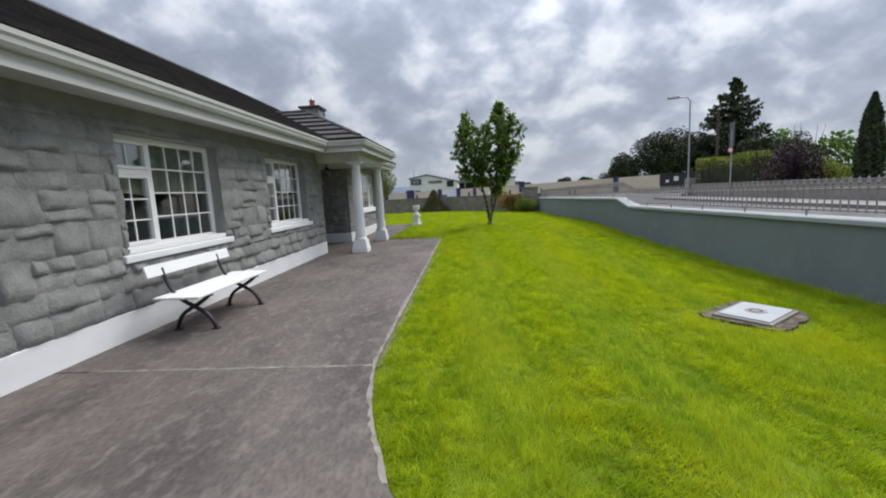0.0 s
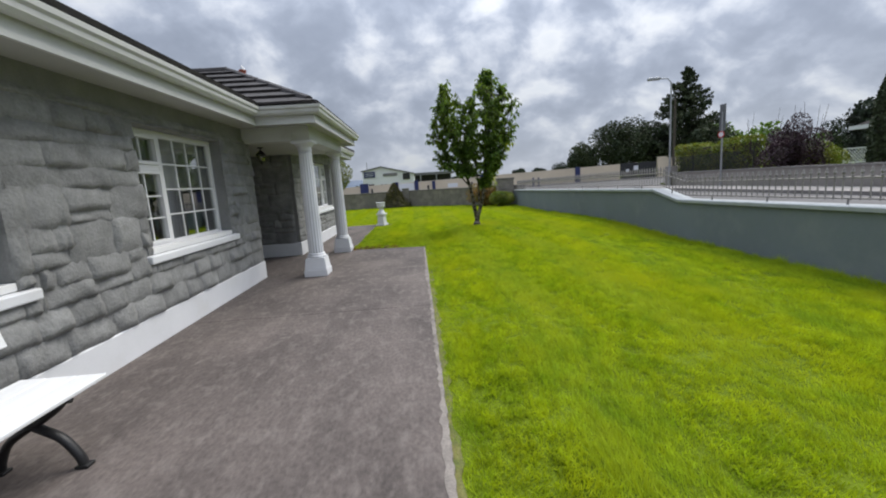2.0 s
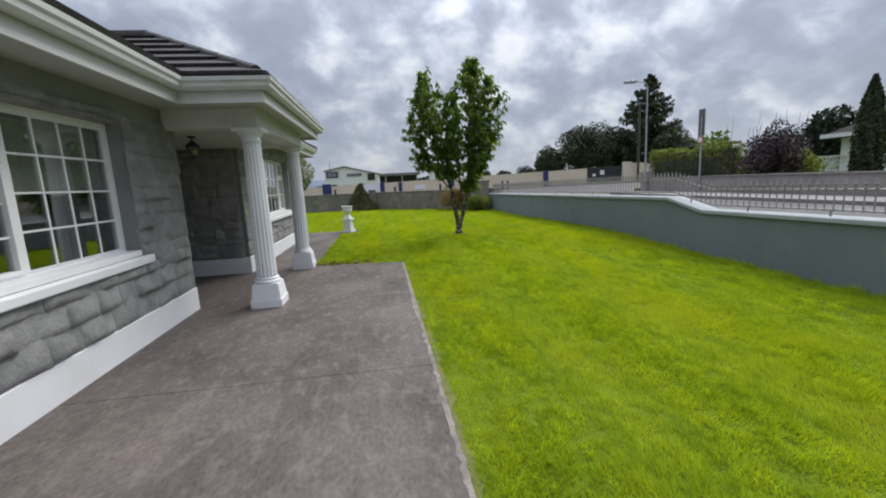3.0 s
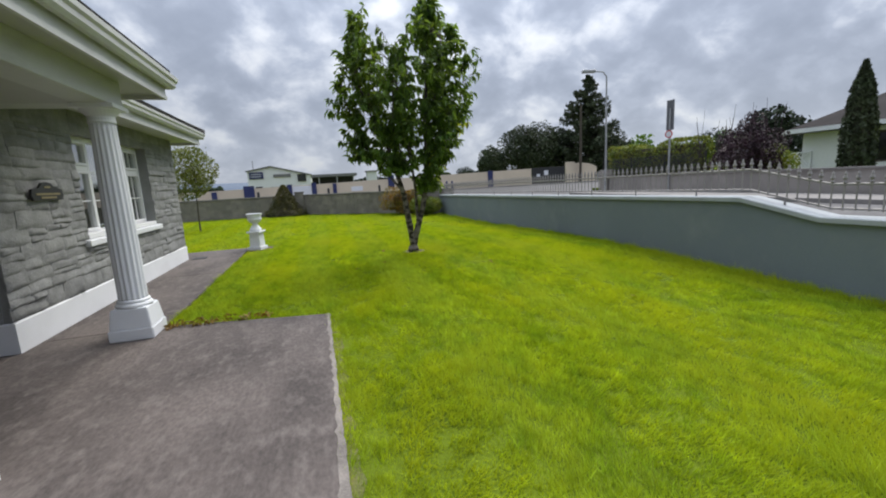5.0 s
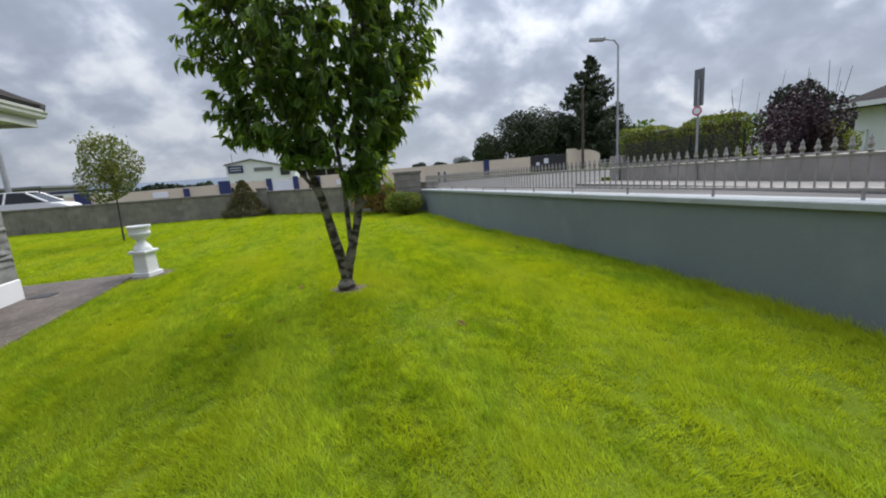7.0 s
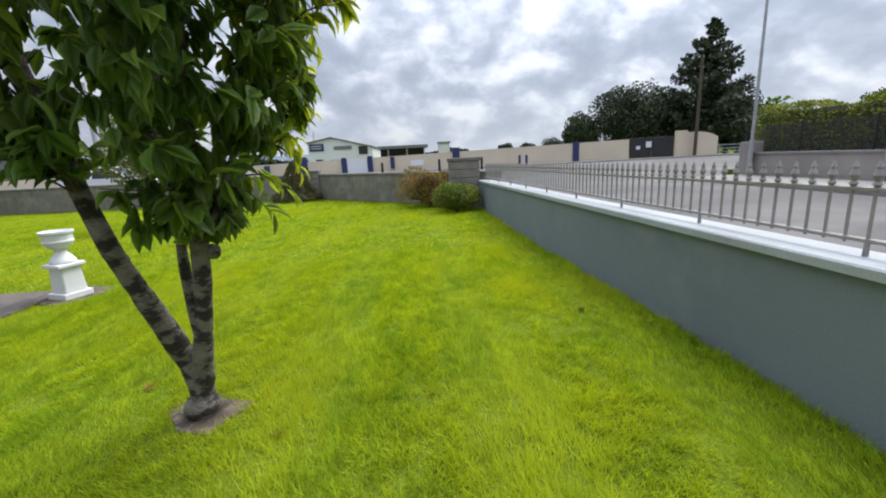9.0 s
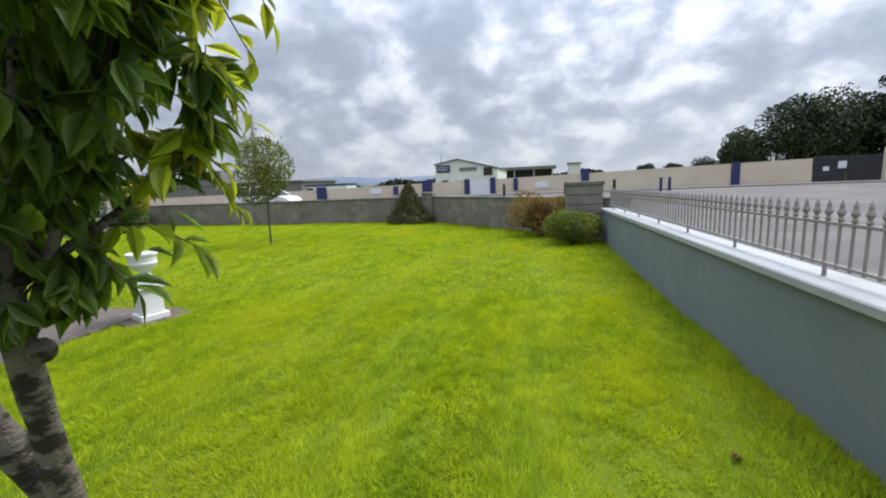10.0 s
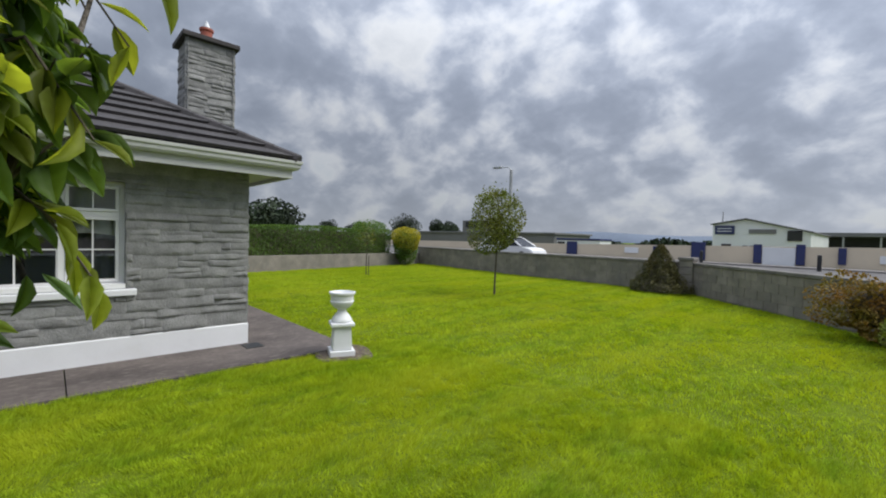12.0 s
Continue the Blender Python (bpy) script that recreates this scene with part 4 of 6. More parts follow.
bm.faces.new(hi[::-1])
for i in range(len(arc)):
    bm.faces.new((lo[i], lo[(i + 1) % len(arc)], hi[(i + 1) % len(arc)], hi[i]))
part("wall_body", bm, M_CREAMWALL, ww)
ff = empty("field_gate", (0, 0, 0), "grey bar gate beyond the wing wall", "gate")
for z in (0.55, 0.85, 1.15):
    part("bar", box(30.5, 37.0, 50.3, 50.36, z, z + 0.07), M_GALV, ff)
for x in (30.6, 32.7, 34.8, 36.9):
    part("post", box(x, x + 0.09, 50.28, 50.38, -0.1, 1.3), M_GALV, ff)
for x, y, h, m_ in ((4.6, 46.0, 0.95, M_BLACK), (7.9, 46.0, 0.95, M_BLACK), (10.9, 46.0, 0.95, M_NAVY), (11.5, 46.2, 0.95, M_NAVY), (0.2, 46.5, 0.9, M_BLACK), (-5.5, 46.5, 0.9, M_BLACK)):
    thing("bollard", lathe([(0.10, 0), (0.10, h - 0.12), (0.085, h - 0.1), (0.10, h - 0.08), (0.095, h - 0.02), (0.05, h)], 12), m_, "dark painted kerbside bollard", "bollard", "bollards", at=Matrix.Translation((x, y, ROAD)))
# ---------------------------------------------------------------- buildings and cars beyond the walls
def white_shed():
    s = empty("warehouse", (0, 0, 0), "white gabled building with dark signs behind the cream wall", "building")
    bm = bmesh.new()
    prof = [(-7.8, 0.0), (-1.3, 0.0), (-1.3, 2.70), (-5.4, 3.75), (-7.8, 3.32)]
    lo = [bm.verts.new((x, 58.0, z)) for x, z in prof]
    hi = [bm.verts.new((x, 72.0, z)) for x, z in prof]
    bm.faces.new(lo)
    bm.faces.new(hi[::-1])
    for i in range(5):
        bm.faces.new((lo[i], lo[(i + 1) % 5], hi[(i + 1) % 5], hi[i]))
    part("wall", bm, M_OFFWHITE, s)
    rf = bmesh.new()
    for a, b in (((-7.95, 3.33), (-5.4, 3.79)), ((-5.4, 3.79), (-1.15, 2.70))):
        v = [rf.verts.new(p) for p in ((a[0], 57.8, a[1]), (b[0], 57.8, b[1]), (b[0], 72.2, b[1]), (a[0], 72.2, a[1]), (a[0], 57.8, a[1] + 0.09), (b[0], 57.8, b[1] + 0.09), (b[0], 72.2, b[1] + 0.09), (a[0], 72.2, a[1] + 0.09))]
        for f in ((0, 1, 2, 3), (4, 5, 6, 7), (0, 1, 5, 4), (2, 3, 7, 6), (0, 3, 7, 4), (1, 2, 6, 5)):
            rf.faces.new([v[i] for i in f])
    part("roof", rf, M_GREYSHED, s)
    for x0, x1, z0, z1, mm in ((-7.62, -6.2, 2.52, 3.25, M_NAVY), (-2.7, -1.8, 2.05, 2.85, M_BLACK), (-7.1, -6.4, 1.15, 1.7, M_BLACK), (-5.6, -5.25, 1.15, 1.6, M_BLACK), (-5.1, -4.75, 1.15, 1.6, M_BLACK), (-5.2, -3.4, 2.6, 2.95, M_GREYSHED)):
        part("sign_board" if z0 > 2 else "window", box(x0, x1, 57.92, 57.998, z0, z1, 0.01), mm, s)
    for z in (2.75, 2.98):
        part("lettering_bar", box(-7.45, -6.4, 57.90, 57.919, z, z + 0.06), M_OFFWHITE, s)
    part("mast", tube((-7.2, 58.5, 3.3), (-7.2, 58.5, 4.5), 0.05, 0.04, 6), M_GALV, s)


white_shed()
stand = empty("grandstand", (0, 0, 0), "long low dark roofed stand in the distance", "building")
part("roof", box(-3.4, 5.2, 73, 80, 2.75, 3.15, 0.02), M_GREYSHED, stand)
part("wall", box(-3.2, 4.8, 76, 79.8, 0.0, 2.749), M_BLACK, stand)
for x in (-3.0, -0.4, 2.2, 4.6):
    part("post", box(x, x + 0.15, 73.2, 73.35, 0, 2.749), M_GALV, stand)
hut = empty("kiosk", (7.6, 75, 0), "small flat-roofed white hut in the distance", "building")
part("wall", box(-0.75, 0.75, -0.8, 0.8, 0, 3.2), M_OFFWHITE, hut)
part("roof", box(-0.9, 0.9, -0.95, 0.95, 3.2, 3.42, 0.02), M_GREYSHED, hut)
gs = empty("farm_shed", (0, 0, 0), "long grey sheeted shed with a stepped end", "building")
part("wall", box(-45, -22.3, 56, 64, -0.1, 2.25), M_GREYSHED, gs)
part("roof", box(-45.2, -22.1, 55.8, 64.2, 2.25, 2.45, 0.02), M_GREYSHED, gs)
part("tower", prism([(-36.2, 55.9), (-32.2, 55.9), (-32.2, 58), (-36.2, 58)], -0.1, 3.9), M_GREYSHED, gs)
part("tower_sign", box(-35.6, -33.0, 55.82, 55.898, 3.0, 3.75, 0.01), M_BLACK, gs)
cab = empty("container", (-18.4, 54, 0), "white and blue site cabin", "cabin")
part("body", box(-2.3, 2.3, 0, 2.4, -0.1, 1.65, 0.02), M_OFFWHITE, cab)
part("roof", box(-2.35, 2.35, -0.05, 2.45, 1.65, 1.85, 0.02), M_NAVY, cab)
part("door", box(-2.2, -1.4, -0.04, -0.001, 0.1, 1.5), M_BLACK, cab)


def neighbour_house():
    h = empty("bungalow", (0, 0, 0), "white bungalow with a grey-brown hipped roof across the road", "house")
    x0, x1, y0, y1, z0, z1 = 19.25, 27.5, 4.0, 21.3, 0.5, 2.60
    wins = [(18.2, 19.6, 1.15, 2.3), (14.0, 15.8, 1.2, 2.3)]
    part("wall", wall_with_holes("x", x0, 0.3, y0, y1, z0, z1, wins), M_OFFWHITE, h)
    rest = bmesh.new()
    add_box(rest, x0 + 0.3, x1, y1 - 0.3, y1, z0, z1)
    add_box(rest, x0 + 0.3, x1, y0, y0 + 0.3, z0, z1)
    add_box(rest, x1 - 0.3, x1, y0 + 0.3, y1 - 0.3, z0, z1)
    part("wall", rest, M_OFFWHITE, h)
    for a, b, c, d in wins:
        w = part("window", box(x0 + 0.12, x0 + 0.15, a, b, c, d), M_CARGLASS, h)
        fr = bmesh.new()
        for q in ((a, a + 0.07, c, d), (b - 0.07, b, c, d), ((a + b) / 2 - 0.04, (a + b) / 2 + 0.04, c, d), (a, b, d - 0.07, d), (a, b, c, c + 0.07)):
            add_box(fr, x0 + 0.08, x0 + 0.118, *q)
        part("frame", fr, M_TWIG, w)
    bm = bmesh.new()
    e = 0.5
    rx = (x0 + x1) / 2
    rz = z1 + 2.5
    P = [(x0 - e, y0 - e, z1), (x0 - e, y1 + e, z1), (x1 + e, y1 + e, z1), (x1 + e, y0 - e, z1), (rx, y0 + 4, rz), (rx, y1 - 4, rz)]
    v = [bm.verts.new(p) for p in P] + [bm.verts.new((p[0], p[1], z1 - 0.14)) for p in P[:4]]
    for f in ((0, 1, 5, 4), (1, 2, 5), (2, 3, 4, 5), (3, 0, 4), (6, 7, 8, 9), (0, 1, 7, 6), (1, 2, 8, 7), (2, 3, 9, 8), (3, 0, 6, 9)):
        bm.faces.new([v[i] for i in f])
    part("roof", bm, M_BROWNROOF, h)
    part("fascia", sweep([(x0 - e - 0.01, y0 - e, 0), (x0 - e - 0.01, y1 + e, 0)], [(0, z1 - 0.12), (-0.04, z1 - 0.12), (-0.04, z1 + 0.05), (0, z1 + 0.05)]), M_OFFWHITE, h)
    tr = empty("trellis", (19.2, 20.9, 0.5), "white diamond trellis panel in front of the bungalow", "trellis")
    for k in range(-6, 16):
        for s_ in (1, -1):
            bm = bmesh.new()
            y = k * 0.14
            a, b = (y, 0.55), (y + s_ * 0.62, 1.17)
            if min(a[0], b[0]) < -0.02 or max(a[0], b[0]) > 1.5:
                continue
            add_tube(bm, (0.01 * s_, a[0], a[1]), (0.01 * s_, b[0], b[1]), 0.016, 0.016, 4)
            part("lath", bm, M_OFFWHITE, tr)
    for z in (0.52, 1.16):
        part("rail", box(-0.02, 0.02, 0, 1.5, z, z + 0.05), M_OFFWHITE, tr)
    for y in (0.0, 1.46):
        part("post", box(-0.025, 0.025, y, y + 0.05, 0, 1.21), M_OFFWHITE, tr)


neighbour_house()
thing("garden_wall", prism([(15.0, 19.6), (15.2, 19.6), (15.2, 2.0), (15.0, 2.0)], 0.4, 1.0), M_NWALL, "low rendered retaining wall in the neighbouring garden", "wall")
mesh_f = empty("mesh_fence", (0, 0, 0), "dark diamond mesh fence below the hedge", "fence")
bm = bmesh.new()
for k in range(-10, 62):
    for s_ in (1, -1):
        y0_, y1_ = 20.9 + k * 0.1, 20.9 + k * 0.1 + s_ * 0.85
        if 20.9 <= min(y0_, y1_) and max(y0_, y1_) <= 26.9:
            add_tube(bm, (13.55, y0_, 1.05), (13.55, y1_, 1.9), 0.008, 0.008, 3)
part("mesh", bm, M_IRON, mesh_f)
for y in (20.9, 22.9, 24.9, 26.9):
    part("post", tube((13.56, y, 0.4), (13.56, y, 1.95), 0.03, 0.03, 8), M_IRON, mesh_f)


def parked_car(x, y, z, ang):
    car = empty("car", Matrix.Translation((x, y, z)) @ Matrix.Rotation(ang, 4, "Z"), "white hatchback parked beyond the garden wall", "car")
    side = [(-2.0, 0.32), (-2.05, 0.62), (-1.9, 0.86), (-1.25, 0.92), (1.05, 0.90), (1.75, 0.80), (2.02, 0.62), (2.02, 0.32)]
    bm = bmesh.new()
    L_ = [bm.verts.new((px_, -0.84, pz_)) for px_, pz_ in side]
    R_ = [bm.verts.new((px_, 0.84, pz_)) for px_, pz_ in side]
    bm.faces.new(L_)
    bm.faces.new(R_[::-1])
    for i in range(len(side)):
        j = (i + 1) % len(side)
        bm.faces.new((L_[i], L_[j], R_[j], R_[i]))
    bmesh.ops.bevel(bm, geom=bm.edges[:], offset=0.06, segments=2, affect="EDGES")
    part("body", bm, M_CARWHITE, car, smooth=False)
    cabn = [(-1.75, 0.88), (-1.35, 1.30), (-0.85, 1.43), (0.15, 1.43), (0.55, 1.33), (1.25, 0.88)]
    for nm, inset, mm, sc in (("glasshouse", 0.10, M_CARGLASS, 1.0),):
        g = bmesh.new()
        A = [g.verts.new((a, -0.80 + (b - 0.88) * 0.32, b)) for a, b in cabn]
        B = [g.verts.new((a, 0.80 - (b - 0.88) * 0.32, b)) for a, b in cabn]
        g.faces.new(A)
        g.faces.new(B[::-1])
        for i in range(len(cabn)):
            j = (i + 1) % len(cabn)
            g.faces.new((A[i], A[j], B[j], B[i]))
        part(nm, g, mm, car)
    part("roof", box(-1.2, 0.4, -0.60, 0.60, 1.40, 1.46, 0.025), M_CARWHITE, car)
    for sx, a, b in ((1, (0.42, 1.38), (1.22, 0.90)), (1, (-1.3, 1.36), (-1.72, 0.90)), (1, (-0.35, 1.42), (-0.45, 0.90))):
        for s_ in (-1, 1):
            part("pillar", tube((a[0], s_ * 0.65, a[1]), (b[0], s_ * 0.80, b[1]), 0.045, 0.05, 6), M_CARWHITE, car)
    for wx in (-1.28, 1.3):
        for s_ in (-1, 1):
            wh = part("wheel", tube((wx, s_ * 0.66, 0.31), (wx, s_ * 0.86, 0.31), 0.31, 0.31, 20), M_TYRE, car)
            part("rim", tube((wx, s_ * 0.858, 0.31), (wx, s_ * 0.87, 0.31), 0.2, 0.19, 16), M_GALV, wh)
    return car


parked_car(-13.1, 36.4, ROAD, radians(4))

# hills along the northern horizon
def hills(name, y, amp, seed, label, lift):
    rnd = np.random.RandomState(seed)
    xs = np.linspace(-2600, 2600, 200)
    ph = rnd.rand(5) * 6.28
    hgt = sum(amp / (k + 1) * np.sin(xs / (620.0 / (k + 1)) + ph[k]) for k in range(5)) * 0.5 + lift
    hgt = np.maximum(hgt, 4)
    v = []
    for x, h in zip(xs, hgt):
        v += [(x, y, -5), (x, y + 60, h), (x, y + 400, -5)]
    f = []
    for i in range(len(xs) - 1):
        a, b = 3 * i, 3 * i + 3
        f += [(a, b, b + 1, a + 1), (a + 1, b + 1, b + 2, a + 2)]
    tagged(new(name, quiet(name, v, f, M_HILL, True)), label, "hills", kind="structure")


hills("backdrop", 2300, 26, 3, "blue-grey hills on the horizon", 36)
# ---------------------------------------------------------------- things by the house
def limb(bm, pts, r0, r1, n=10, wob=0.0, rnd=None):
    """A tapered round limb along a smoothed line."""
    P = [Vector(p) for p in pts]
    out = []
    for i in range(len(P) - 1):
        a, b = P[max(i - 1, 0)], P[min(i + 2, len(P) - 1)]
        for k in range(5):
            t = k / 5
            p, q = P[i], P[i + 1]
            m1, m2 = (q - a) * 0.5, (b - p) * 0.5
            h = (2 * t**3 - 3 * t**2 + 1) * p + (t**3 - 2 * t**2 + t) * m1 + (-2 * t**3 + 3 * t**2) * q + (t**3 - t**2) * m2
            out.append(h)
    out.append(P[-1])
    rings = []
    for i, p in enumerate(out):
        d = (out[min(i + 1, len(out) - 1)] - out[max(i - 1, 0)]).normalized()
        s = d.orthogonal().normalized() if i == 0 else (rings_s - d * rings_s.dot(d)).normalized()
        rings_s = s
        t = d.cross(s)
        f = i / (len(out) - 1)
        r = r0 + (r1 - r0) * f
        if rnd:
            r *= 1 + rnd.uniform(-wob, wob)
        rings.append([bm.verts.new(p + (s * math.cos(a) + t * math.sin(a)) * r * (1 + (rnd.uniform(-wob, wob) * 0.5 if rnd else 0))) for a in [2 * math.pi * j / n for j in range(n)]])
    for p, q in zip(rings, rings[1:]):
        for j in range(n):
            bm.faces.new((p[j], p[(j + 1) % n], q[(j + 1) % n], q[j]))
    bm.faces.new(rings[0])
    bm.faces.new(rings[-1])
    return out


def bench():
    b = empty("bench", (-2.93, 5.12, 0), "white wooden slatted bench on black cast iron legs", "bench")
    for i, x in enumerate((-0.17, -0.005, 0.16)):
        part("seat_slat", box(x - 0.078, x + 0.078, -0.74, 0.74, 0.388, 0.412, 0.006), M_SLAT, b)
    part("back_slat", box(-0.012, 0.012, -0.74, 0.74, -0.062, 0.062, 0.006), M_SLAT, b, at=Matrix.Translation((-0.295, 0, 0.675)) @ Matrix.Rotation(radians(-14), 4, "Y"))
    for y in (-0.5, 0.48):
        def rod(pts, r, name):
            bm = bmesh.new()
            limb(bm, [(p[0], y, p[1]) for p in pts], r, r, 8)
            for v_ in bm.verts:
                v_.co.y = y + (v_.co.y - y) * 1.25
            part(name, bm, M_IRON, b, smooth=True)
        rod([(0.235, 0.0), (0.215, 0.07), (0.15, 0.17), (0.05, 0.235), (-0.06, 0.30), (-0.17, 0.385)], 0.021, "front_leg")
        rod([(-0.195, 0.0), (-0.185, 0.06), (-0.13, 0.16), (-0.04, 0.225), (0.07, 0.285), (0.16, 0.345), (0.20, 0.385)], 0.021, "rear_leg")
        rod([(-0.24, 0.375), (-0.1, 0.372), (0.08, 0.375), (0.235, 0.380)], 0.014, "seat_bearer")
        rod([(-0.17, 0.385), (-0.215, 0.45), (-0.262, 0.55), (-0.295, 0.69)], 0.016, "back_support")
        for x in (0.235, -0.195):
            part("foot", box(x - 0.035, x + 0.035, y - 0.03, y + 0.03, 0.0, 0.018, 0.006), M_IRON, b)


bench()


def urn(x, y, ang):
    u = empty("garden_urn", Matrix.Translation((x, y, 0)) @ Matrix.Rotation(ang, 4, "Z"), "white painted stone urn on a square pedestal", "urn")
    part("base_step", box(-0.160, 0.160, -0.160, 0.160, -0.03, 0.055, 0.008), M_WHITE, u)
    bm = box(-0.125, 0.125, -0.125, 0.125, 0.055, 0.37, 0.0)
    for v_ in bm.verts:
        if v_.co.z > 0.2:
            v_.co.x *= 0.88
            v_.co.y *= 0.88
    bmesh.ops.bevel(bm, geom=bm.edges[:], offset=0.01, segments=2, affect="EDGES")
    ped = part("pedestal", bm, M_WHITE, u)
    part("pedestal_cap", box(-0.152, 0.152, -0.152, 0.152, 0.37, 0.415, 0.010), M_WHITE, u)
    part("foot", lathe([(0.13, 0.415), (0.135, 0.435), (0.125, 0.46), (0.10, 0.50), (0.065, 0.545), (0.055, 0.575), (0.07, 0.595)], 28), M_WHITE, u, smooth=True)
    part("bowl", lathe([(0.06, 0.59), (0.10, 0.61), (0.138, 0.65), (0.148, 0.675), (0.154, 0.68), (0.154, 0.695), (0.146, 0.70), (0.150, 0.77), (0.168, 0.785), (0.170, 0.812), (0.158, 0.815), (0.145, 0.78), (0.12, 0.72), (0.02, 0.70)], 32), M_WHITE, u, smooth=False)


urn(-2.20, 18.62, radians(-22))
thing("soil_patch", prism([(-2.2 + 0.38 * math.cos(a) * (1 + 0.2 * math.sin(3 * a)), 18.66 + 0.42 * math.sin(a) * (1 + 0.15 * math.cos(2 * a + 1))) for a in [i * math.pi / 9 for i in range(18)]], -0.05, -0.012), M_EARTH, "bare earth around the urn", "soil", kind="structure")
thing("soil_patch", prism([(0.84 + 0.21 * math.cos(a) * (1 + 0.35 * math.sin(3 * a)), 15.50 + 0.21 * math.sin(a) * (1 + 0.3 * math.cos(2 * a + 1))) for a in [i * math.pi / 10 for i in range(20)]], -0.06, 0.093), M_EARTH, "bare earth around the cherry tree", "soil", kind="structure")


def manhole():
    m_ = empty("manhole", pose(2.86, 4.58, 0, 0, 0, 37), "pale concrete manhole cover set in a rough concrete surround", "manhole")
    rnd = random.Random(3)
    pts = []
    for i in range(28):
        a = i * 2 * math.pi / 28
        r = 0.42 / max(abs(math.cos(a)), abs(math.sin(a)) * 1.1) * rnd.uniform(0.86, 1.0)
        r = min(r, 0.50)
        pts.append((r * math.cos(a), r * math.sin(a)))
    part("surround", prism(pts, -0.1, -0.010), M_EARTH, m_)
    part("frame", box(-0.33, 0.33, -0.25, 0.25, -0.08, 0.012, 0.006), M_PAVE, m_)
    part("cover", box(-0.29, 0.29, -0.215, 0.215, -0.02, 0.024, 0.006), M_COPING, m_)
    part("lifting_ring", lathe([(0.06, 0.024), (0.06, 0.030), (0.045, 0.030), (0.04, 0.026)], 20), M_IRON, m_)
    part("keyhole", lathe([(0.095, 0.0235), (0.095, 0.027), (0.064, 0.027)], 20), M_NWALL, m_)


manhole()


def lantern():
    l_ = empty("porch_lantern", (-3.44, 10.92, 0), "small black hanging porch lantern with a clear lamp", "lantern")
    part("ceiling_rose", lathe([(0.05, 2.166), (0.05, 2.152), (0.02, 2.14)], 14), M_IRON, l_)
    part("rod", tube((0, 0, 2.10), (0, 0, 2.15), 0.006, 0.006, 6), M_IRON, l_)
    part("hood", lathe([(0.012, 2.12), (0.03, 2.10), (0.085, 2.045), (0.09, 2.035), (0.02, 2.035)], 12), M_IRON, l_)
    part("glass", lathe([(0.05, 2.034), (0.062, 1.99), (0.045, 1.93), (0.01, 1.915)], 12), M_GLASS, l_)
    for i in range(6):
        a = i * math.pi / 3
        part("cage_bar", tube((0.075 * math.cos(a), 0.075 * math.sin(a), 2.035), (0.02 * math.cos(a), 0.02 * math.sin(a), 1.905), 0.005, 0.005, 5), M_IRON, l_)
    part("finial", lathe([(0.022, 1.91), (0.016, 1.895), (0.002, 1.87)], 10), M_IRON, l_)


lantern()


def plaque():
    p = empty("house_plaque", (WX + 0.035, 13.47, 1.43), "dark shaped name plaque with faint gold lettering on the stone", "plaque")
    out = [(-0.25, -0.08), (0.25, -0.08), (0.27, -0.03), (0.25, 0.03), (0.13, 0.045), (0.08, 0.09), (0.0, 0.105), (-0.08, 0.09), (-0.13, 0.045), (-0.25, 0.03), (-0.27, -0.03)]
    bm = bmesh.new()
    a = [bm.verts.new((0.0, y, z)) for y, z in out]
    b_ = [bm.verts.new((0.022, y, z)) for y, z in out]
    bm.faces.new(a)
    bm.faces.new(b_[::-1])
    for i in range(len(out)):
        j = (i + 1) % len(out)
        bm.faces.new((a[i], a[j], b_[j], b_[i]))
    part("board", bm, M_PLAQUE, p)
    for y0_, y1_, z in ((-0.2, 0.2, -0.02), (-0.13, 0.13, -0.055), (-0.05, 0.05, 0.05)):
        part("lettering_bar", box(0.022, 0.026, y0_, y1_, z - 0.008, z + 0.012), M_BRASS, p)
    part("fixing", box(-0.036, 0.0, -0.1, 0.1, -0.03, 0.03), M_PLAQUE, p)


plaque()
thing("drain_cover", box(WX + 0.10, WX + 0.36, 17.72, 17.95, 0.0, 0.008, 0.002), M_IRON, "rusty drain grating at the corner of the house", "drain")
# ---------------------------------------------------------------- trees, shrubs, hedges
def cards(rs, pos, size, aspect=0.55, droop=0.0, flat=0.0):
    """Pointed leaf cards (four corners, folded a little) at the given places."""
    n = len(pos)
    d = rs.normal(size=(n, 3))
    d[:, 2] -= droop
    d /= np.linalg.norm(d, axis=1)[:, None]
    s = rs.normal(size=(n, 3))
    s -= (s * d).sum(1)[:, None] * d
    s /= np.linalg.norm(s, axis=1)[:, None]
    k = np.cross(d, s)
    L_ = (size * rs.uniform(0.7, 1.3, n))[:, None]
    W_ = L_ * aspect * 0.5
    v = np.empty((n, 4, 3))
    v[:, 0] = pos - d * L_ * 0.5
    v[:, 1] = pos + s * W_ + k * W_ * 0.35
    v[:, 2] = pos + d * L_ * 0.5
    v[:, 3] = pos - s * W_ + k * W_ * 0.35
    f = np.arange(n * 4).reshape(n, 4)
    return v.reshape(-1, 3), f


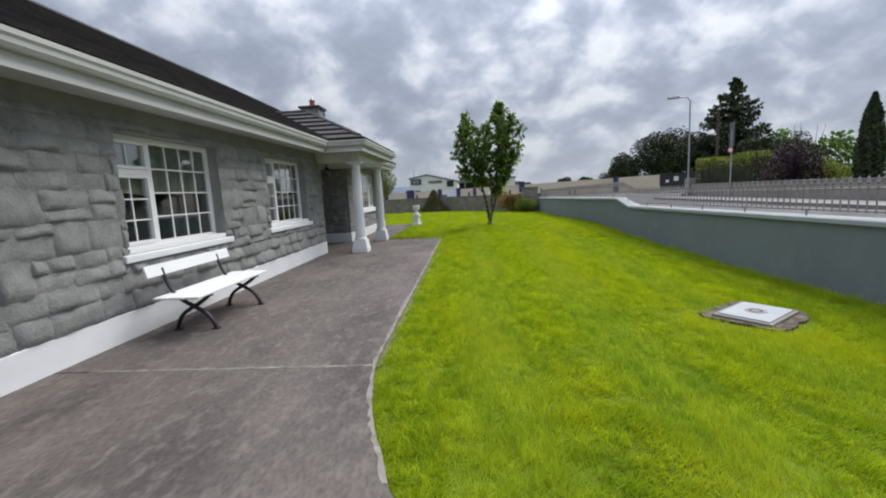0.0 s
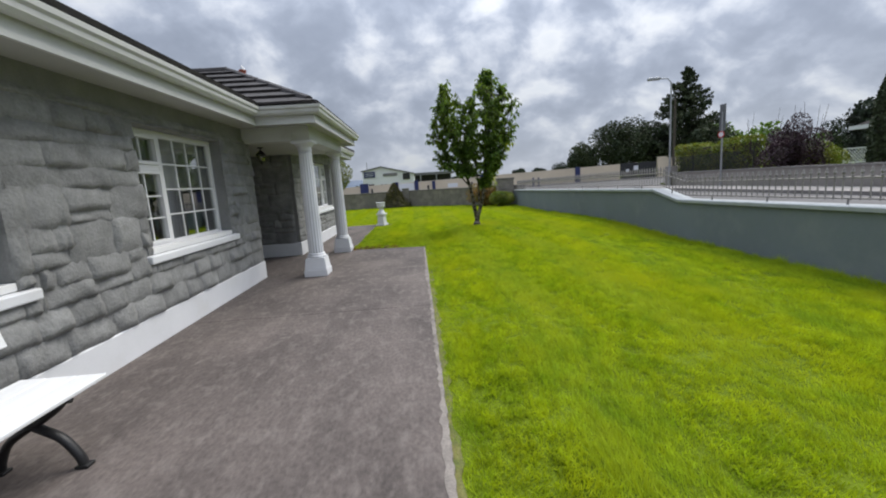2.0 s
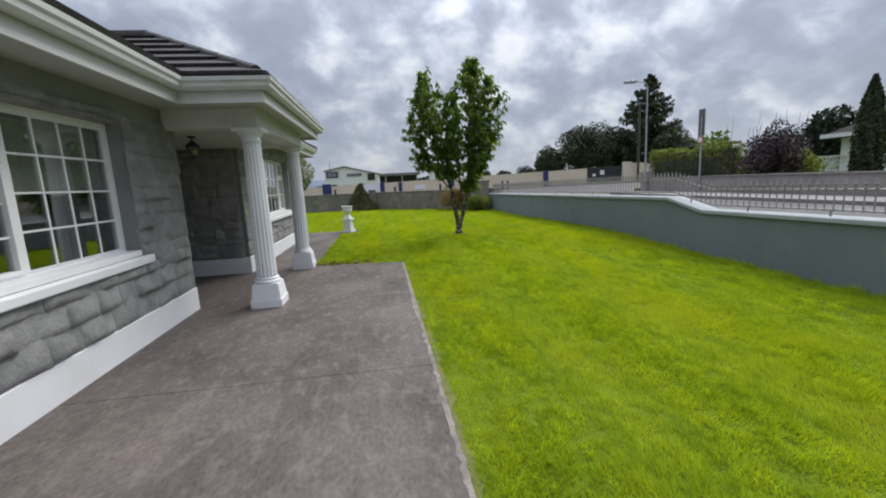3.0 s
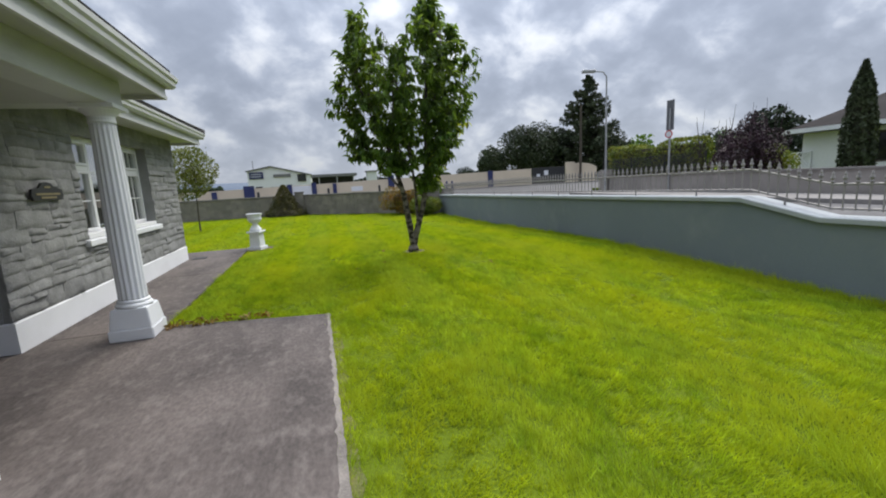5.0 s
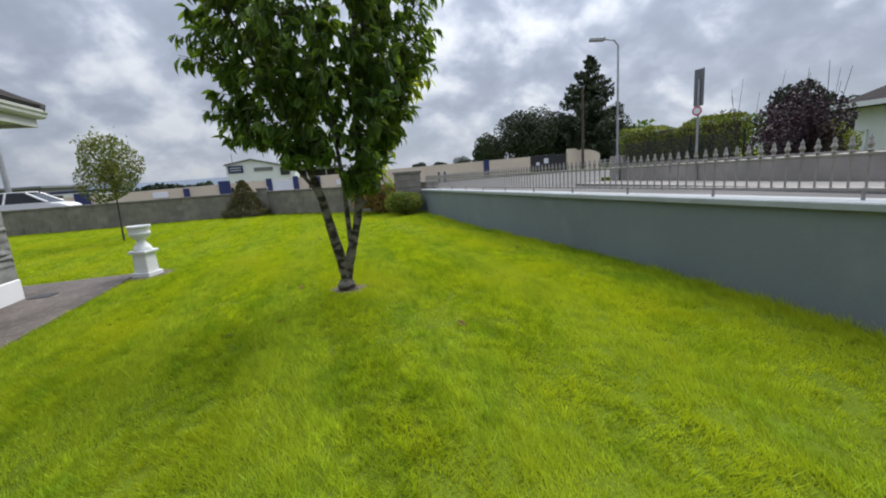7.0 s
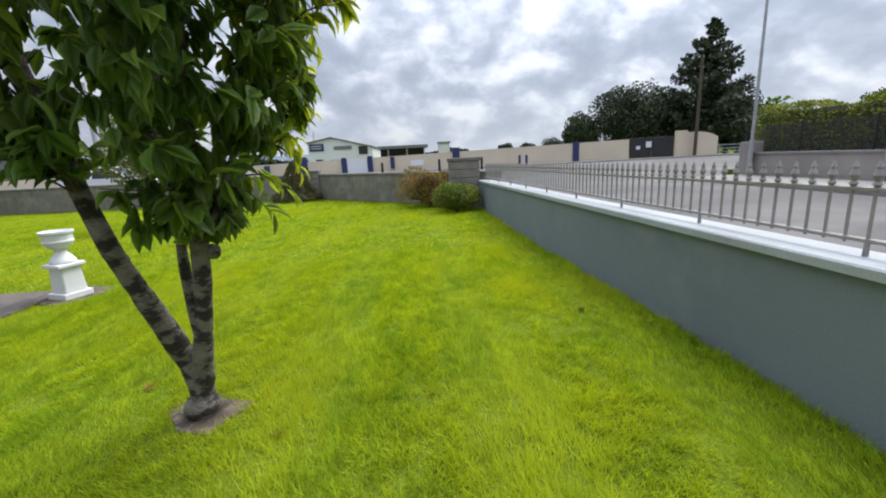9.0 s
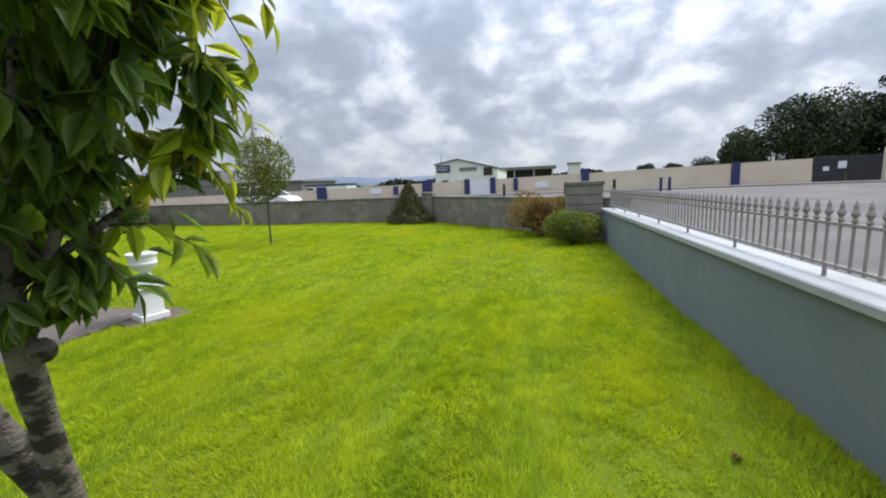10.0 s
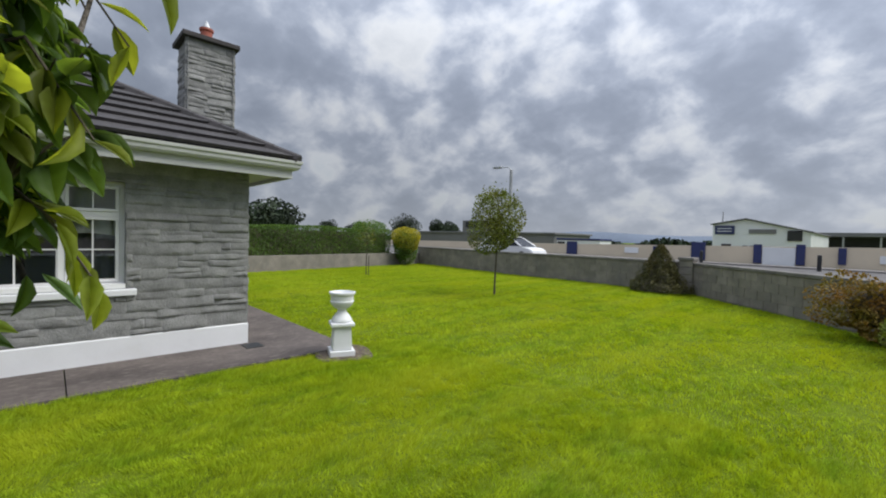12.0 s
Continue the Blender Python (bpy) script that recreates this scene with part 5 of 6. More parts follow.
def lumpy(rs, n, centre, radii, lumps=9, rough=0.22, shell=0.5, floor=None):
    """Places in the outer layer of an uneven rounded mass."""
    d = rs.normal(size=(n, 3))
    d /= np.linalg.norm(d, axis=1)[:, None]
    ax = rs.normal(size=(lumps, 3))
    ax /= np.linalg.norm(ax, axis=1)[:, None]
    bump = np.exp(5.0 * (d @ ax.T - 1)).max(1)
    r = 1 - rough + rough * 1.6 * bump
    r *= 1 - shell * rs.rand(n) ** 2.2
    p = np.asarray(centre) + d * r[:, None] * np.asarray(radii)
    if floor is not None:
        p = p[p[:, 2] > floor]
    return p


def shrub(name, centre, radii, n, size, material, label, category, seed, stem=True, group="", kind="", aspect=0.6, rough=0.22, droop=0.0):
    rs = np.random.RandomState(seed)
    base = (centre[0], centre[1], centre[2] - radii[2])
    s = empty(name, (centre[0], centre[1], 0), label, category, group, kind)
    p = lumpy(rs, n, (0, 0, centre[2]), radii, rough=rough, floor=centre[2] - radii[2] * 0.97)
    v, f = cards(rs, p, size, aspect, droop)
    ob = new("foliage", quiet("foliage", v, f, material))
    ob.parent = s
    c = bmesh.new()
    bmesh.ops.create_icosphere(c, subdivisions=3, radius=1.0, matrix=Matrix.Translation((0, 0, centre[2])) @ Matrix.Diagonal((radii[0] * 0.52, radii[1] * 0.52, radii[2] * 0.58, 1)))
    part("inner_core", c, M_TWIG, s)
    if stem:
        part("stem", tube((0, 0, -0.1), (0, 0, centre[2]), 0.05, 0.03, 8), M_TWIG, s)
    return s


LEAF_LINE = [(0.0, 0.0, 0.0), (0.16, 0.30, 0.0), (0.42, 0.5, 0.012), (0.70, 0.36, -0.015), (0.88, 0.15, -0.06), (1.0, 0.0, -0.11)]


def leaf_shape(width, fold, curl):
    """A folded, drooping ovate leaf of unit length along +x: verts and faces."""
    v, f = [], []
    for u, w, z in LEAF_LINE:
        v.append((u, 0, z * curl))
    k = len(LEAF_LINE)
    for s in (1, -1):
        o = len(v)
        for u, w, z in LEAF_LINE[1:-1]:
            v.append((u, s * w * width, z * curl + w * fold))
        e = list(range(o, o + k - 2))
        f.append((0, 1, e[0], e[0]))
        for i in range(k - 3):
            f.append((i + 1, i + 2, e[i + 1], e[i]))
        f.append((k - 2, k - 1, e[-1], e[-1]))
    tri = []
    for a, b, c, d in f:
        tri.append((a, b, c))
        if d != c:
            tri.append((a, c, d))
    return np.array(v), np.array(tri)


def cherry_tree():
    rs = np.random.RandomState(11)
    rnd = random.Random(11)
    bx, by = 0.82, 15.52
    tree = empty("tree", (0, 0, 0), "multi-stemmed young cherry tree with large drooping dark green leaves", "tree")
    tk = bmesh.new()
    stems = [
        [(bx + 0.02, by, 0.02), (bx + 0.01, by, 0.20), (0.80, 15.51, 0.40), (0.72, 15.39, 0.82), (0.64, 15.29, 1.22), (0.40, 15.33, 2.1), (0.15, 15.40, 3.0), (-0.02, 15.42, 3.8)],
        [(bx - 0.02, by, 0.02), (bx + 0.02, by, 0.23), (0.89, 15.48, 0.45), (1.01, 15.38, 0.9), (1.07, 15.32, 1.4), (1.13, 15.34, 2.2), (1.22, 15.42, 3.2), (1.34, 15.48, 4.2)],
        [(0.92, 15.46, 0.52), (0.91, 15.43, 0.8), (0.90, 15.47, 1.35), (0.84, 15.66, 2.3), (0.72, 15.80, 3.4)],
    ]
    lines = [limb(tk, stems[0], 0.075, 0.016, 12, 0.10, rnd), limb(tk, stems[1], 0.064, 0.016, 12, 0.10, rnd), limb(tk, stems[2], 0.036, 0.010, 10, 0.08, rnd)]
    bmesh.ops.create_uvsphere(tk, u_segments=12, v_segments=8, radius=0.10, matrix=Matrix.Translation((bx, by, 0.13)) @ Matrix.Diagonal((1, 1, 0.9, 1)))
    for x, y, z in ((1.09, 15.37, 1.06), (0.74, 15.41, 0.74), (0.95, 15.42, 0.62), (0.67, 15.34, 1.05)):
        bmesh.ops.create_uvsphere(tk, u_segments=8, v_segments=6, radius=0.04, matrix=Matrix.Translation((x, y, z)))
    part("trunk", tk, M_BARK, tree, "grey bark with dark bands", smooth=True)
    limbs = [
        [(1.05, 15.36, 1.08), (1.16, 15.38, 1.32), (1.38, 15.45, 1.85), (1.72, 15.5, 2.7), (1.88, 15.5, 3.2)],
        [(1.06, 15.33, 1.30), (1.22, 15.55, 1.75), (1.45, 15.80, 2.4), (1.6, 15.95, 3.1)],
        [(0.64, 15.30, 1.20), (0.33, 15.50, 1.65), (0.0, 15.55, 2.25), (-0.22, 15.55, 2.9)],
        [(0.57, 15.30, 1.5), (0.52, 15.12, 2.0), (0.50, 14.82, 2.7), (0.5, 14.7, 3.3)],
        [(1.10, 15.33, 1.8), (1.12, 15.10, 2.3), (1.25, 14.85, 2.9), (1.3, 14.75, 3.5)],
        [(0.89, 15.50, 1.5), (0.6, 15.78, 2.0), (0.35, 15.95, 2.7)],
        [(1.13, 15.34, 2.2), (1.45, 15.40, 2.9), (1.65, 15.4, 3.7)],
        [(0.36, 15.4, 2.1), (0.1, 15.2, 2.7), (-0.1, 15.1, 3.4)],
        [(1.06, 15.33, 1.25), (1.22, 15.50, 1.42), (1.45, 15.72, 1.66)],
    ]
    for q in limbs:
        lb = bmesh.new()
        lines.append(limb(lb, q, 0.022, 0.007, 7, 0.06, rnd))
        part("limb", lb, M_BARK, tree, smooth=True)
    nodes = np.array([tuple(p) for ln in lines for p in ln if p.z > 1.05])
    # tips of the twigs, inside an uneven crown with two heads
    zz = np.array([1.02, 1.4, 1.7, 2.0, 2.4, 2.9, 3.4, 3.9, 4.2, 4.45])
    rr = np.array([0.32, 0.74, 0.95, 1.05, 1.22, 1.30, 1.20, 0.95, 0.62, 0.20])
    tips = []
    ang_amp = rs.rand(7) * 6.28
    while len(tips) < 1060:
        z = rs.uniform(1.05, 4.45)
        a = rs.uniform(0, 2 * math.pi)
        R = np.interp(z, zz, rr) * (1 + 0.10 * math.sin(3 * a + ang_amp[0] + 2 * z) + 0.09 * math.sin(5 * a + ang_amp[1] - 3 * z))
        r = R * rs.uniform(0.12, 1.0) ** 0.55
        x, y = 0.84 + r * math.cos(a) * 1.0, 15.48 + r * math.sin(a) * (0.80 if math.sin(a) < 0 else (0.28 if z < 2.9 else 0.55))
        if z < 1.75 and x < 0.35:
            continue
        if z < 1.4 and not (0.82 < x < 1.3):
            continue
        if z < 2.4 and y > 15.5 and rs.rand() < 0.25:
            continue
        if z < 2.3 and x > 1.32 + 0.62 * (z - 1.35):
            continue
        notch = 0.60
        if z > 3.25 and abs(x - notch) < 0.42 * (z - 3.25) + 0.04:
            continue
        if z > 4.02 and x < notch:
            continue
        tips.append((x, y, z))
    for i in range(16):
        tips.append((rs.uniform(1.2, 1.45), rs.uniform(15.72, 15.92), rs.uniform(1.4, 2.7)))
    tips = np.array(tips)
    tw = bmesh.new()
    leaves = []
    for p in tips:
        low = nodes[nodes[:, 2] < max(p[2] - 0.12, 1.15)]
        q = low[np.argmin(((low - p) ** 2 * (1, 1, 0.8)).sum(1))]
        d = p - q
        ln = np.linalg.norm(d)
        mid = (p + q) / 2 + np.array((0, 0, 0.10 * ln))
        had = len(leaves)
        k = rs.randint(7, 12)
        for i in range(k):
            t = rs.uniform(0.25, 1.0) ** 0.7
            w = (1 - t) ** 2 * q + 2 * t * (1 - t) * mid + t * t * p
            out = w - np.array((0.84, 15.5, w[2] - 0.1))
            out[2] = 0
            out /= np.linalg.norm(out) + 1e-6
            dr = out * rs.uniform(0.2, 0.8) + rs.normal(size=3) * 0.42 + np.array((0, 0, -rs.uniform(0.35, 1.15)))
            dr /= np.linalg.norm(dr)
            upv = out * 0.5 + np.array((0, 0, 0.9)) + rs.normal(size=3) * 0.35
            size = rs.uniform(0.10, 0.165)
            e = w + dr * size
            if e[2] < 2.0 and e[0] > 1.42 + 0.62 * (e[2] - 1.35):
                continue
            if e[2] < 1.5 and e[1] > 15.5 and e[0] > 0.85 and rs.rand() < 0.85:
                continue
            if e[2] < (1.12 if 0.85 < e[0] < 1.3 else 1.44):
                continue
            leaves.append((w, dr, upv, size))
        if len(leaves) - had > 3:
            add_tube(tw, q, mid, 0.0055, 0.0038, 4)
            add_tube(tw, mid, p, 0.0038, 0.0018, 4)
    # long drooping shoots on the roadside of the crown
    shoots = [((1.30, 15.62, 1.95), (1.52, 15.78, 1.98), (1.66, 15.90, 1.74)), ((1.22, 15.50, 1.42), (1.40, 15.62, 1.42), (1.54, 15.72, 1.30)),
              ((1.30, 15.60, 1.62), (1.46, 15.70, 1.72), (1.58, 15.84, 1.56)), ((1.20, 15.48, 1.38), (1.36, 15.48, 1.34), (1.50, 15.50, 1.20)),
              ((1.45, 15.80, 2.40), (1.62, 15.88, 2.42), (1.72, 16.00, 2.12)), ((1.40, 15.72, 2.15), (1.58, 15.80, 2.22), (1.66, 15.96, 1.96)),
              ((1.40, 15.70, 1.66), (1.50, 15.80, 1.62), (1.56, 15.92, 1.40))]
    for q, mid, p in shoots:
        q, mid, p = np.array(q) - (0.06, 0.02, 0), np.array(mid) - (0.09, 0.03, 0), np.array(p) - (0.12, 0.04, -0.02)
        add_tube(tw, q, mid, 0.006, 0.004, 5)
        add_tube(tw, mid, p, 0.004, 0.002, 5)
        for i in range(10):
            t = 0.2 + 0.8 * i / 9
            w = q + 2 * t * (mid - q) if t < 0.5 else mid + (2 * t - 1) * (p - mid)
            dr = np.array((0.25, 0.2, -0.75)) + rs.normal(size=3) * 0.40
            dr /= np.linalg.norm(dr)
            leaves.insert(0, (w, dr, np.array((0.5, 0.2, 0.8)) + rs.normal(size=3) * 0.4, rs.uniform(0.095, 0.135)))
    tagged(part("twig_work", tw, M_TWIG, tree), kind="stuff")
    shapes = [leaf_shape(0.46, 0.16, 1.0), leaf_shape(0.42, 0.22, 1.9), leaf_shape(0.50, 0.10, 0.4), leaf_shape(0.44, 0.28, 1.4)]
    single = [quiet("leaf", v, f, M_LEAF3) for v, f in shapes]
    V, F, o, picked = [], [], 0, 0
    for i, (w, dr, upv, s) in enumerate(leaves):
        side = np.cross(upv, dr)
        side /= np.linalg.norm(side)
        nrm = np.cross(dr, side)
        k = i % 4
        # low outer leaves on the roadside get the copy with backlight painted in
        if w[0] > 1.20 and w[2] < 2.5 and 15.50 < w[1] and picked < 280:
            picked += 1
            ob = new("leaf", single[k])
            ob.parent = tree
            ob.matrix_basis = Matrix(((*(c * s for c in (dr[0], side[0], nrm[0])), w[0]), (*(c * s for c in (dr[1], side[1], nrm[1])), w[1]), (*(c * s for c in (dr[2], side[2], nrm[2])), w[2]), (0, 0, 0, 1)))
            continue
        v, f = shapes[k]
        V.append(w + (v[:, :1] * dr + v[:, 1:2] * side + v[:, 2:] * nrm) * s)
        F.append(f + o)
        o += len(v)
    crown = new("crown", quiet("crown", np.concatenate(V), np.concatenate(F), M_LEAF))
    crown.parent = tree
    tagged(crown, kind="stuff")


cherry_tree()


def small_tree(x, y, h, crown_z, radii, n, size, material, label, seed, trunk=0.035):
    rs = np.random.RandomState(seed)
    rnd = random.Random(seed)
    t = empty("tree", (x, y, 0), label, "tree")
    tk = bmesh.new()
    main = limb(tk, [(0, 0, -0.1), (0.01, 0, 0.5), (0.04, 0.02, crown_z), (0.02, 0, h)], trunk, 0.006, 8, 0.08, rnd)
    lines = list(main)
    for i in range(9):
        a = i * 2.4
        z = crown_z - radii[2] * 0.75 + i * radii[2] * 0.12
        e = (radii[0] * 0.7 * math.cos(a), radii[1] * 0.7 * math.sin(a), z + radii[2] * 0.65)
        limb(tk, [(0.02, 0.0, z), (e[0] * 0.5, e[1] * 0.5, z + radii[2] * 0.25), e], trunk * 0.4, 0.003, 5)
    part("trunk", tk, M_TWIG, t, smooth=True)
    p = lumpy(rs, n, (0, 0, crown_z), radii, 14, 0.24, 0.85)
    for i in range(7):
        a, b = rs.uniform(0, 6.28), rs.uniform(0.2, 0.7)
        q = np.array((radii[0] * b * math.cos(a), radii[1] * b * math.sin(a), crown_z + radii[2] * rs.uniform(0.70, 1.02)))
        p = np.concatenate([p, q + rs.normal(size=(n // 60, 3)) * (0.07, 0.07, 0.16)])
    v, f = cards(rs, p, size, 0.5, 0.3)
    ob = new("crown", quiet("crown", v, f, material))
    ob.parent = t
    return t


small_tree(-4.92, 25.05, 2.9, 1.95, (0.80, 0.80, 0.92), 4600, 0.085, M_LEAF2, "slim young tree with a loose oval crown on the lawn", 21)
sap = small_tree(-11.5, 25.0, 1.9, 1.5, (0.42, 0.42, 0.45), 170, 0.09, M_LEAF2, "thin staked sapling with sparse leaves", 22, 0.018)
for dx in (-0.09, 0.10):
    part("stake", tube((dx, 0.05, -0.1), (dx, 0.05, 0.75), 0.018, 0.018, 6), M_TWIG, sap)


def garden_conifer():
    rs = np.random.RandomState(31)
    c = empty("conifer", (-2.35, 30.35, 0), "squat bronze-green pyramid conifer with a spreading skirt", "shrub")
    n = 11000
    z = rs.rand(n) ** 1.5 * 1.5
    a = rs.rand(n) * 6.283
    R = 0.86 * (1 - z / 1.58) ** 0.85 * (1 + 0.14 * np.sin(7 * a + 5 * z) + 0.08 * np.sin(13 * a - 9 * z))
    R = np.where(z < 0.28, np.maximum(R, 0.95 + 0.08 * np.sin(5 * a)), R)
    r = R * (1 - 0.35 * rs.rand(n) ** 2)
    v, f = cards(rs, np.stack([r * np.cos(a), r * np.sin(a) * 0.75, z + 0.03], 1), 0.065, 0.4, -0.4)
    ob = new("foliage", quiet("foliage", v, f, M_CONBUSH))
    ob.parent = c
    part("inner_core", lathe([(0.60, 0.02), (0.42, 0.3), (0.2, 0.85), (0.02, 1.2)], 12), M_TWIG, c)
    part("stem", tube((0, 0, -0.1), (0, 0, 1.3), 0.05, 0.02, 8), M_TWIG, c)


garden_conifer()
shrub("shrub", (2.72, 25.95, 0.58), (0.82, 0.50, 0.58), 6500, 0.06, M_BROWN, "rust-brown spreading shrub beside the garden wall", "shrub", 41, rough=0.5)
shrub("shrub", (3.36, 24.45, 0.38), (0.60, 0.46, 0.42), 7000, 0.05, M_BUSH, "rounded yellow-green shrub in the corner of the garden", "shrub", 42)
golden = shrub("shrub", (-15.6, 30.2, 0.95), (0.74, 0.74, 0.95), 7000, 0.065, M_HEDGE, "golden-topped rounded conifer at the end of the hedge", "shrub", 43, rough=0.14)
gv, gf = cards(np.random.RandomState(44), lumpy(np.random.RandomState(43), 7000, (0, 0, 1.38), (0.84, 0.84, 0.74), 9, 0.16, 0.35), 0.065, 0.6)
gold = new("golden_growth", quiet("golden_growth", gv, gf, M_HEDGE_Y))
gold.parent = golden
tagged(gold, "bright yellow outer growth")


def hedge(name, a, b, thick, z0, z1, n, size, material, label, seed, wave=0.06, cat="hedge"):
    rs = np.random.RandomState(seed)
    a, b = np.array(a, float), np.array(b, float)
    d = b - a
    ln = np.linalg.norm(d)
    d /= ln
    nr = np.array((d[1], -d[0]))
    h = empty(name, (0, 0, 0), label, cat)
    u = rs.rand(n) * ln
    per = rs.rand(n)
    hh = z1 - z0
    tot = 2 * hh + thick
    s = per * tot
    off = np.where(s < hh, -thick / 2, np.where(s < hh + thick, s - hh - thick / 2, thick / 2))
    z = np.where(s < hh, z0 + s, np.where(s < hh + thick, z1, z1 - (s - hh - thick)))
    ctr = np.clip((z - (z1 - 0.3)) / 0.3, 0, 1)
    off = off * (1 - 0.16 * ctr ** 2)
    w = wave * (np.sin(u * 1.1 + seed) + 0.6 * np.sin(u * 2.7 + 2 * seed))
    z = np.where(z > z0 + 0.25 * hh, z + w, z) + rs.normal(size=n) * size * 0.25
    off = off * (1 + 0.10 * np.sin(u * 1.9 + 3 * z)) * (1 - 0.18 * rs.rand(n) ** 2)
    cap = rs.rand(n) < 0.06
    u = np.where(cap, np.where(rs.rand(n) < 0.5, 0.0, ln) + rs.normal(size=n) * 0.06, u)
    off = np.where(cap, rs.uniform(-0.5, 0.5, n) * thick, off)
    z = np.where(cap, rs.uniform(z0, z1, n), z)
    p = np.stack([a[0] + d[0] * u + nr[0] * off, a[1] + d[1] * u + nr[1] * off, z], 1)
    v, f = cards(rs, p, size, 0.6)
    ob = new("foliage", quiet("foliage", v, f, material))
    ob.parent = h
    k = 0.38 * thick
    q = [a + nr * k + d * 0.3, b + nr * k - d * 0.3, b - nr * k - d * 0.3, a - nr * k + d * 0.3]
    part("inner_core", prism([(float(x), float(y)) for x, y in q], z0 - 0.25, z1 - 0.18), M_TWIG, h)
    return h


hedge("hedge", (-14.75, 18.5), (-16.9, 29.6), 1.1, 0.60, 1.90, 60000, 0.055, M_HEDGE, "clipped green hedge above a low wall", 51, 0.03)
hedge("hedge", (14.5, 27.0), (14.3, 21.7), 1.2, 0.45, 2.45, 15000, 0.09, M_BUSH, "loose yellow-green hedge behind the mesh fence", 52, 0.16)
purple = shrub("shrub", (14.25, 19.9, 1.75), (0.95, 1.05, 1.2), 9000, 0.085, M_PURPLE, "dark purple-leaved shrub above the roadside wall", "shrub", 53, rough=0.5)
bm = bmesh.new()
rnd = random.Random(8)
for i in range(16):
    x, y = 14.25 + rnd.uniform(-0.6, 0.6), 19.9 + rnd.uniform(-1.0, 1.6)
    add_tube(bm, (x, y, 1.6), (x + rnd.uniform(-0.3, 0.3), y + rnd.uniform(-0.3, 0.3), rnd.uniform(3.0, 3.5)), 0.012, 0.005, 4)
st = part("stem_spray", bm, M_PURPLE, purple)
st.matrix_basis = Matrix.Translation((-14.25, -19.9, 0))
shrub("shrub", (15.7, 20.0, 1.2), (0.75, 0.8, 0.85), 5000, 0.08, M_BUSH, "light green garden shrub", "shrub", 54, rough=0.3)


def cypress(x, y, z0, h, r, seed):
    rs = np.random.RandomState(seed)
    c = empty("cypress", (x, y, z0), "tall narrow dark green cypress in the neighbouring garden", "tree")
    n = 7000
    z = rs.rand(n)
    a = rs.rand(n) * 6.283
    R = r * np.interp(z, [0, 0.1, 0.45, 0.8, 1], [0.75, 0.95, 1.0, 0.62, 0.05]) * (1 + 0.10 * np.sin(9 * a + 11 * z))
    rad = R * (1 - 0.3 * rs.rand(n) ** 2)
    v, f = cards(rs, np.stack([rad * np.cos(a), rad * np.sin(a), z * h], 1), 0.14, 0.35, -0.9)
    ob = new("foliage", quiet("foliage", v, f, M_CONIFER))
    ob.parent = c
    part("inner_core", lathe([(r * 0.5, 0.0), (r * 0.72, h * 0.3), (r * 0.5, h * 0.7), (0.02, h * 0.94)], 10), M_TWIG, c)


cypress(14.75, 16.85, 0.45, 3.65, 0.40, 55)


def spruce(x, y, z0, h, r, seed, n_br, label):
    rs = np.random.RandomState(seed)
    t = empty("spruce", (x, y, z0), label, "tree")
    part("trunk", tube((0, 0, -0.2), (0, 0, h * 0.97), 0.22, 0.03, 8), M_TWIG, t)
    pos = []
    br = bmesh.new()
    for i in range(n_br):
        f = (i + rs.rand()) / n_br
        z = h * (0.06 + 0.92 * f)
        ln = r * (1 - f) ** 0.8 * rs.uniform(0.55, 1.15) + 0.15
        a = rs.rand() * 6.283
        dr = np.array((math.cos(a), math.sin(a), 0.0))
        tip = np.array((0, 0, z)) + dr * ln + np.array((0, 0, ln * rs.uniform(-0.15, 0.30)))
        add_tube(br, (0, 0, z), tip, 0.03, 0.01, 3)
        k = int(40 + 120 * ln / r)
        u = rs.rand(k) ** 0.7
        side = np.array((-dr[1], dr[0], 0))
        q = np.array((0, 0, z)) + u[:, None] * (tip - (0, 0, z)) + (rs.normal(size=(k, 1)) * 0.12 * ln * (1.15 - u[:, None])) * side
        q[:, 2] -= np.abs(rs.normal(size=k)) * 0.10 * ln + 0.25 * ln * u * (1 - u)
        pos.append(q)
    tagged(part("bough_work", br, M_TWIG, t), kind="stuff")
    pos = np.concatenate(pos)
    v, f = cards(rs, pos, h * 0.034, 0.42, 0.25)
    ob = new("foliage", quiet("foliage", v, f, M_CONIFER))
    ob.parent = t


spruce(33.3, 56.0, ROAD, 13.4, 6.6, 61, 190, "tall dark spruce with ragged spreading branches")


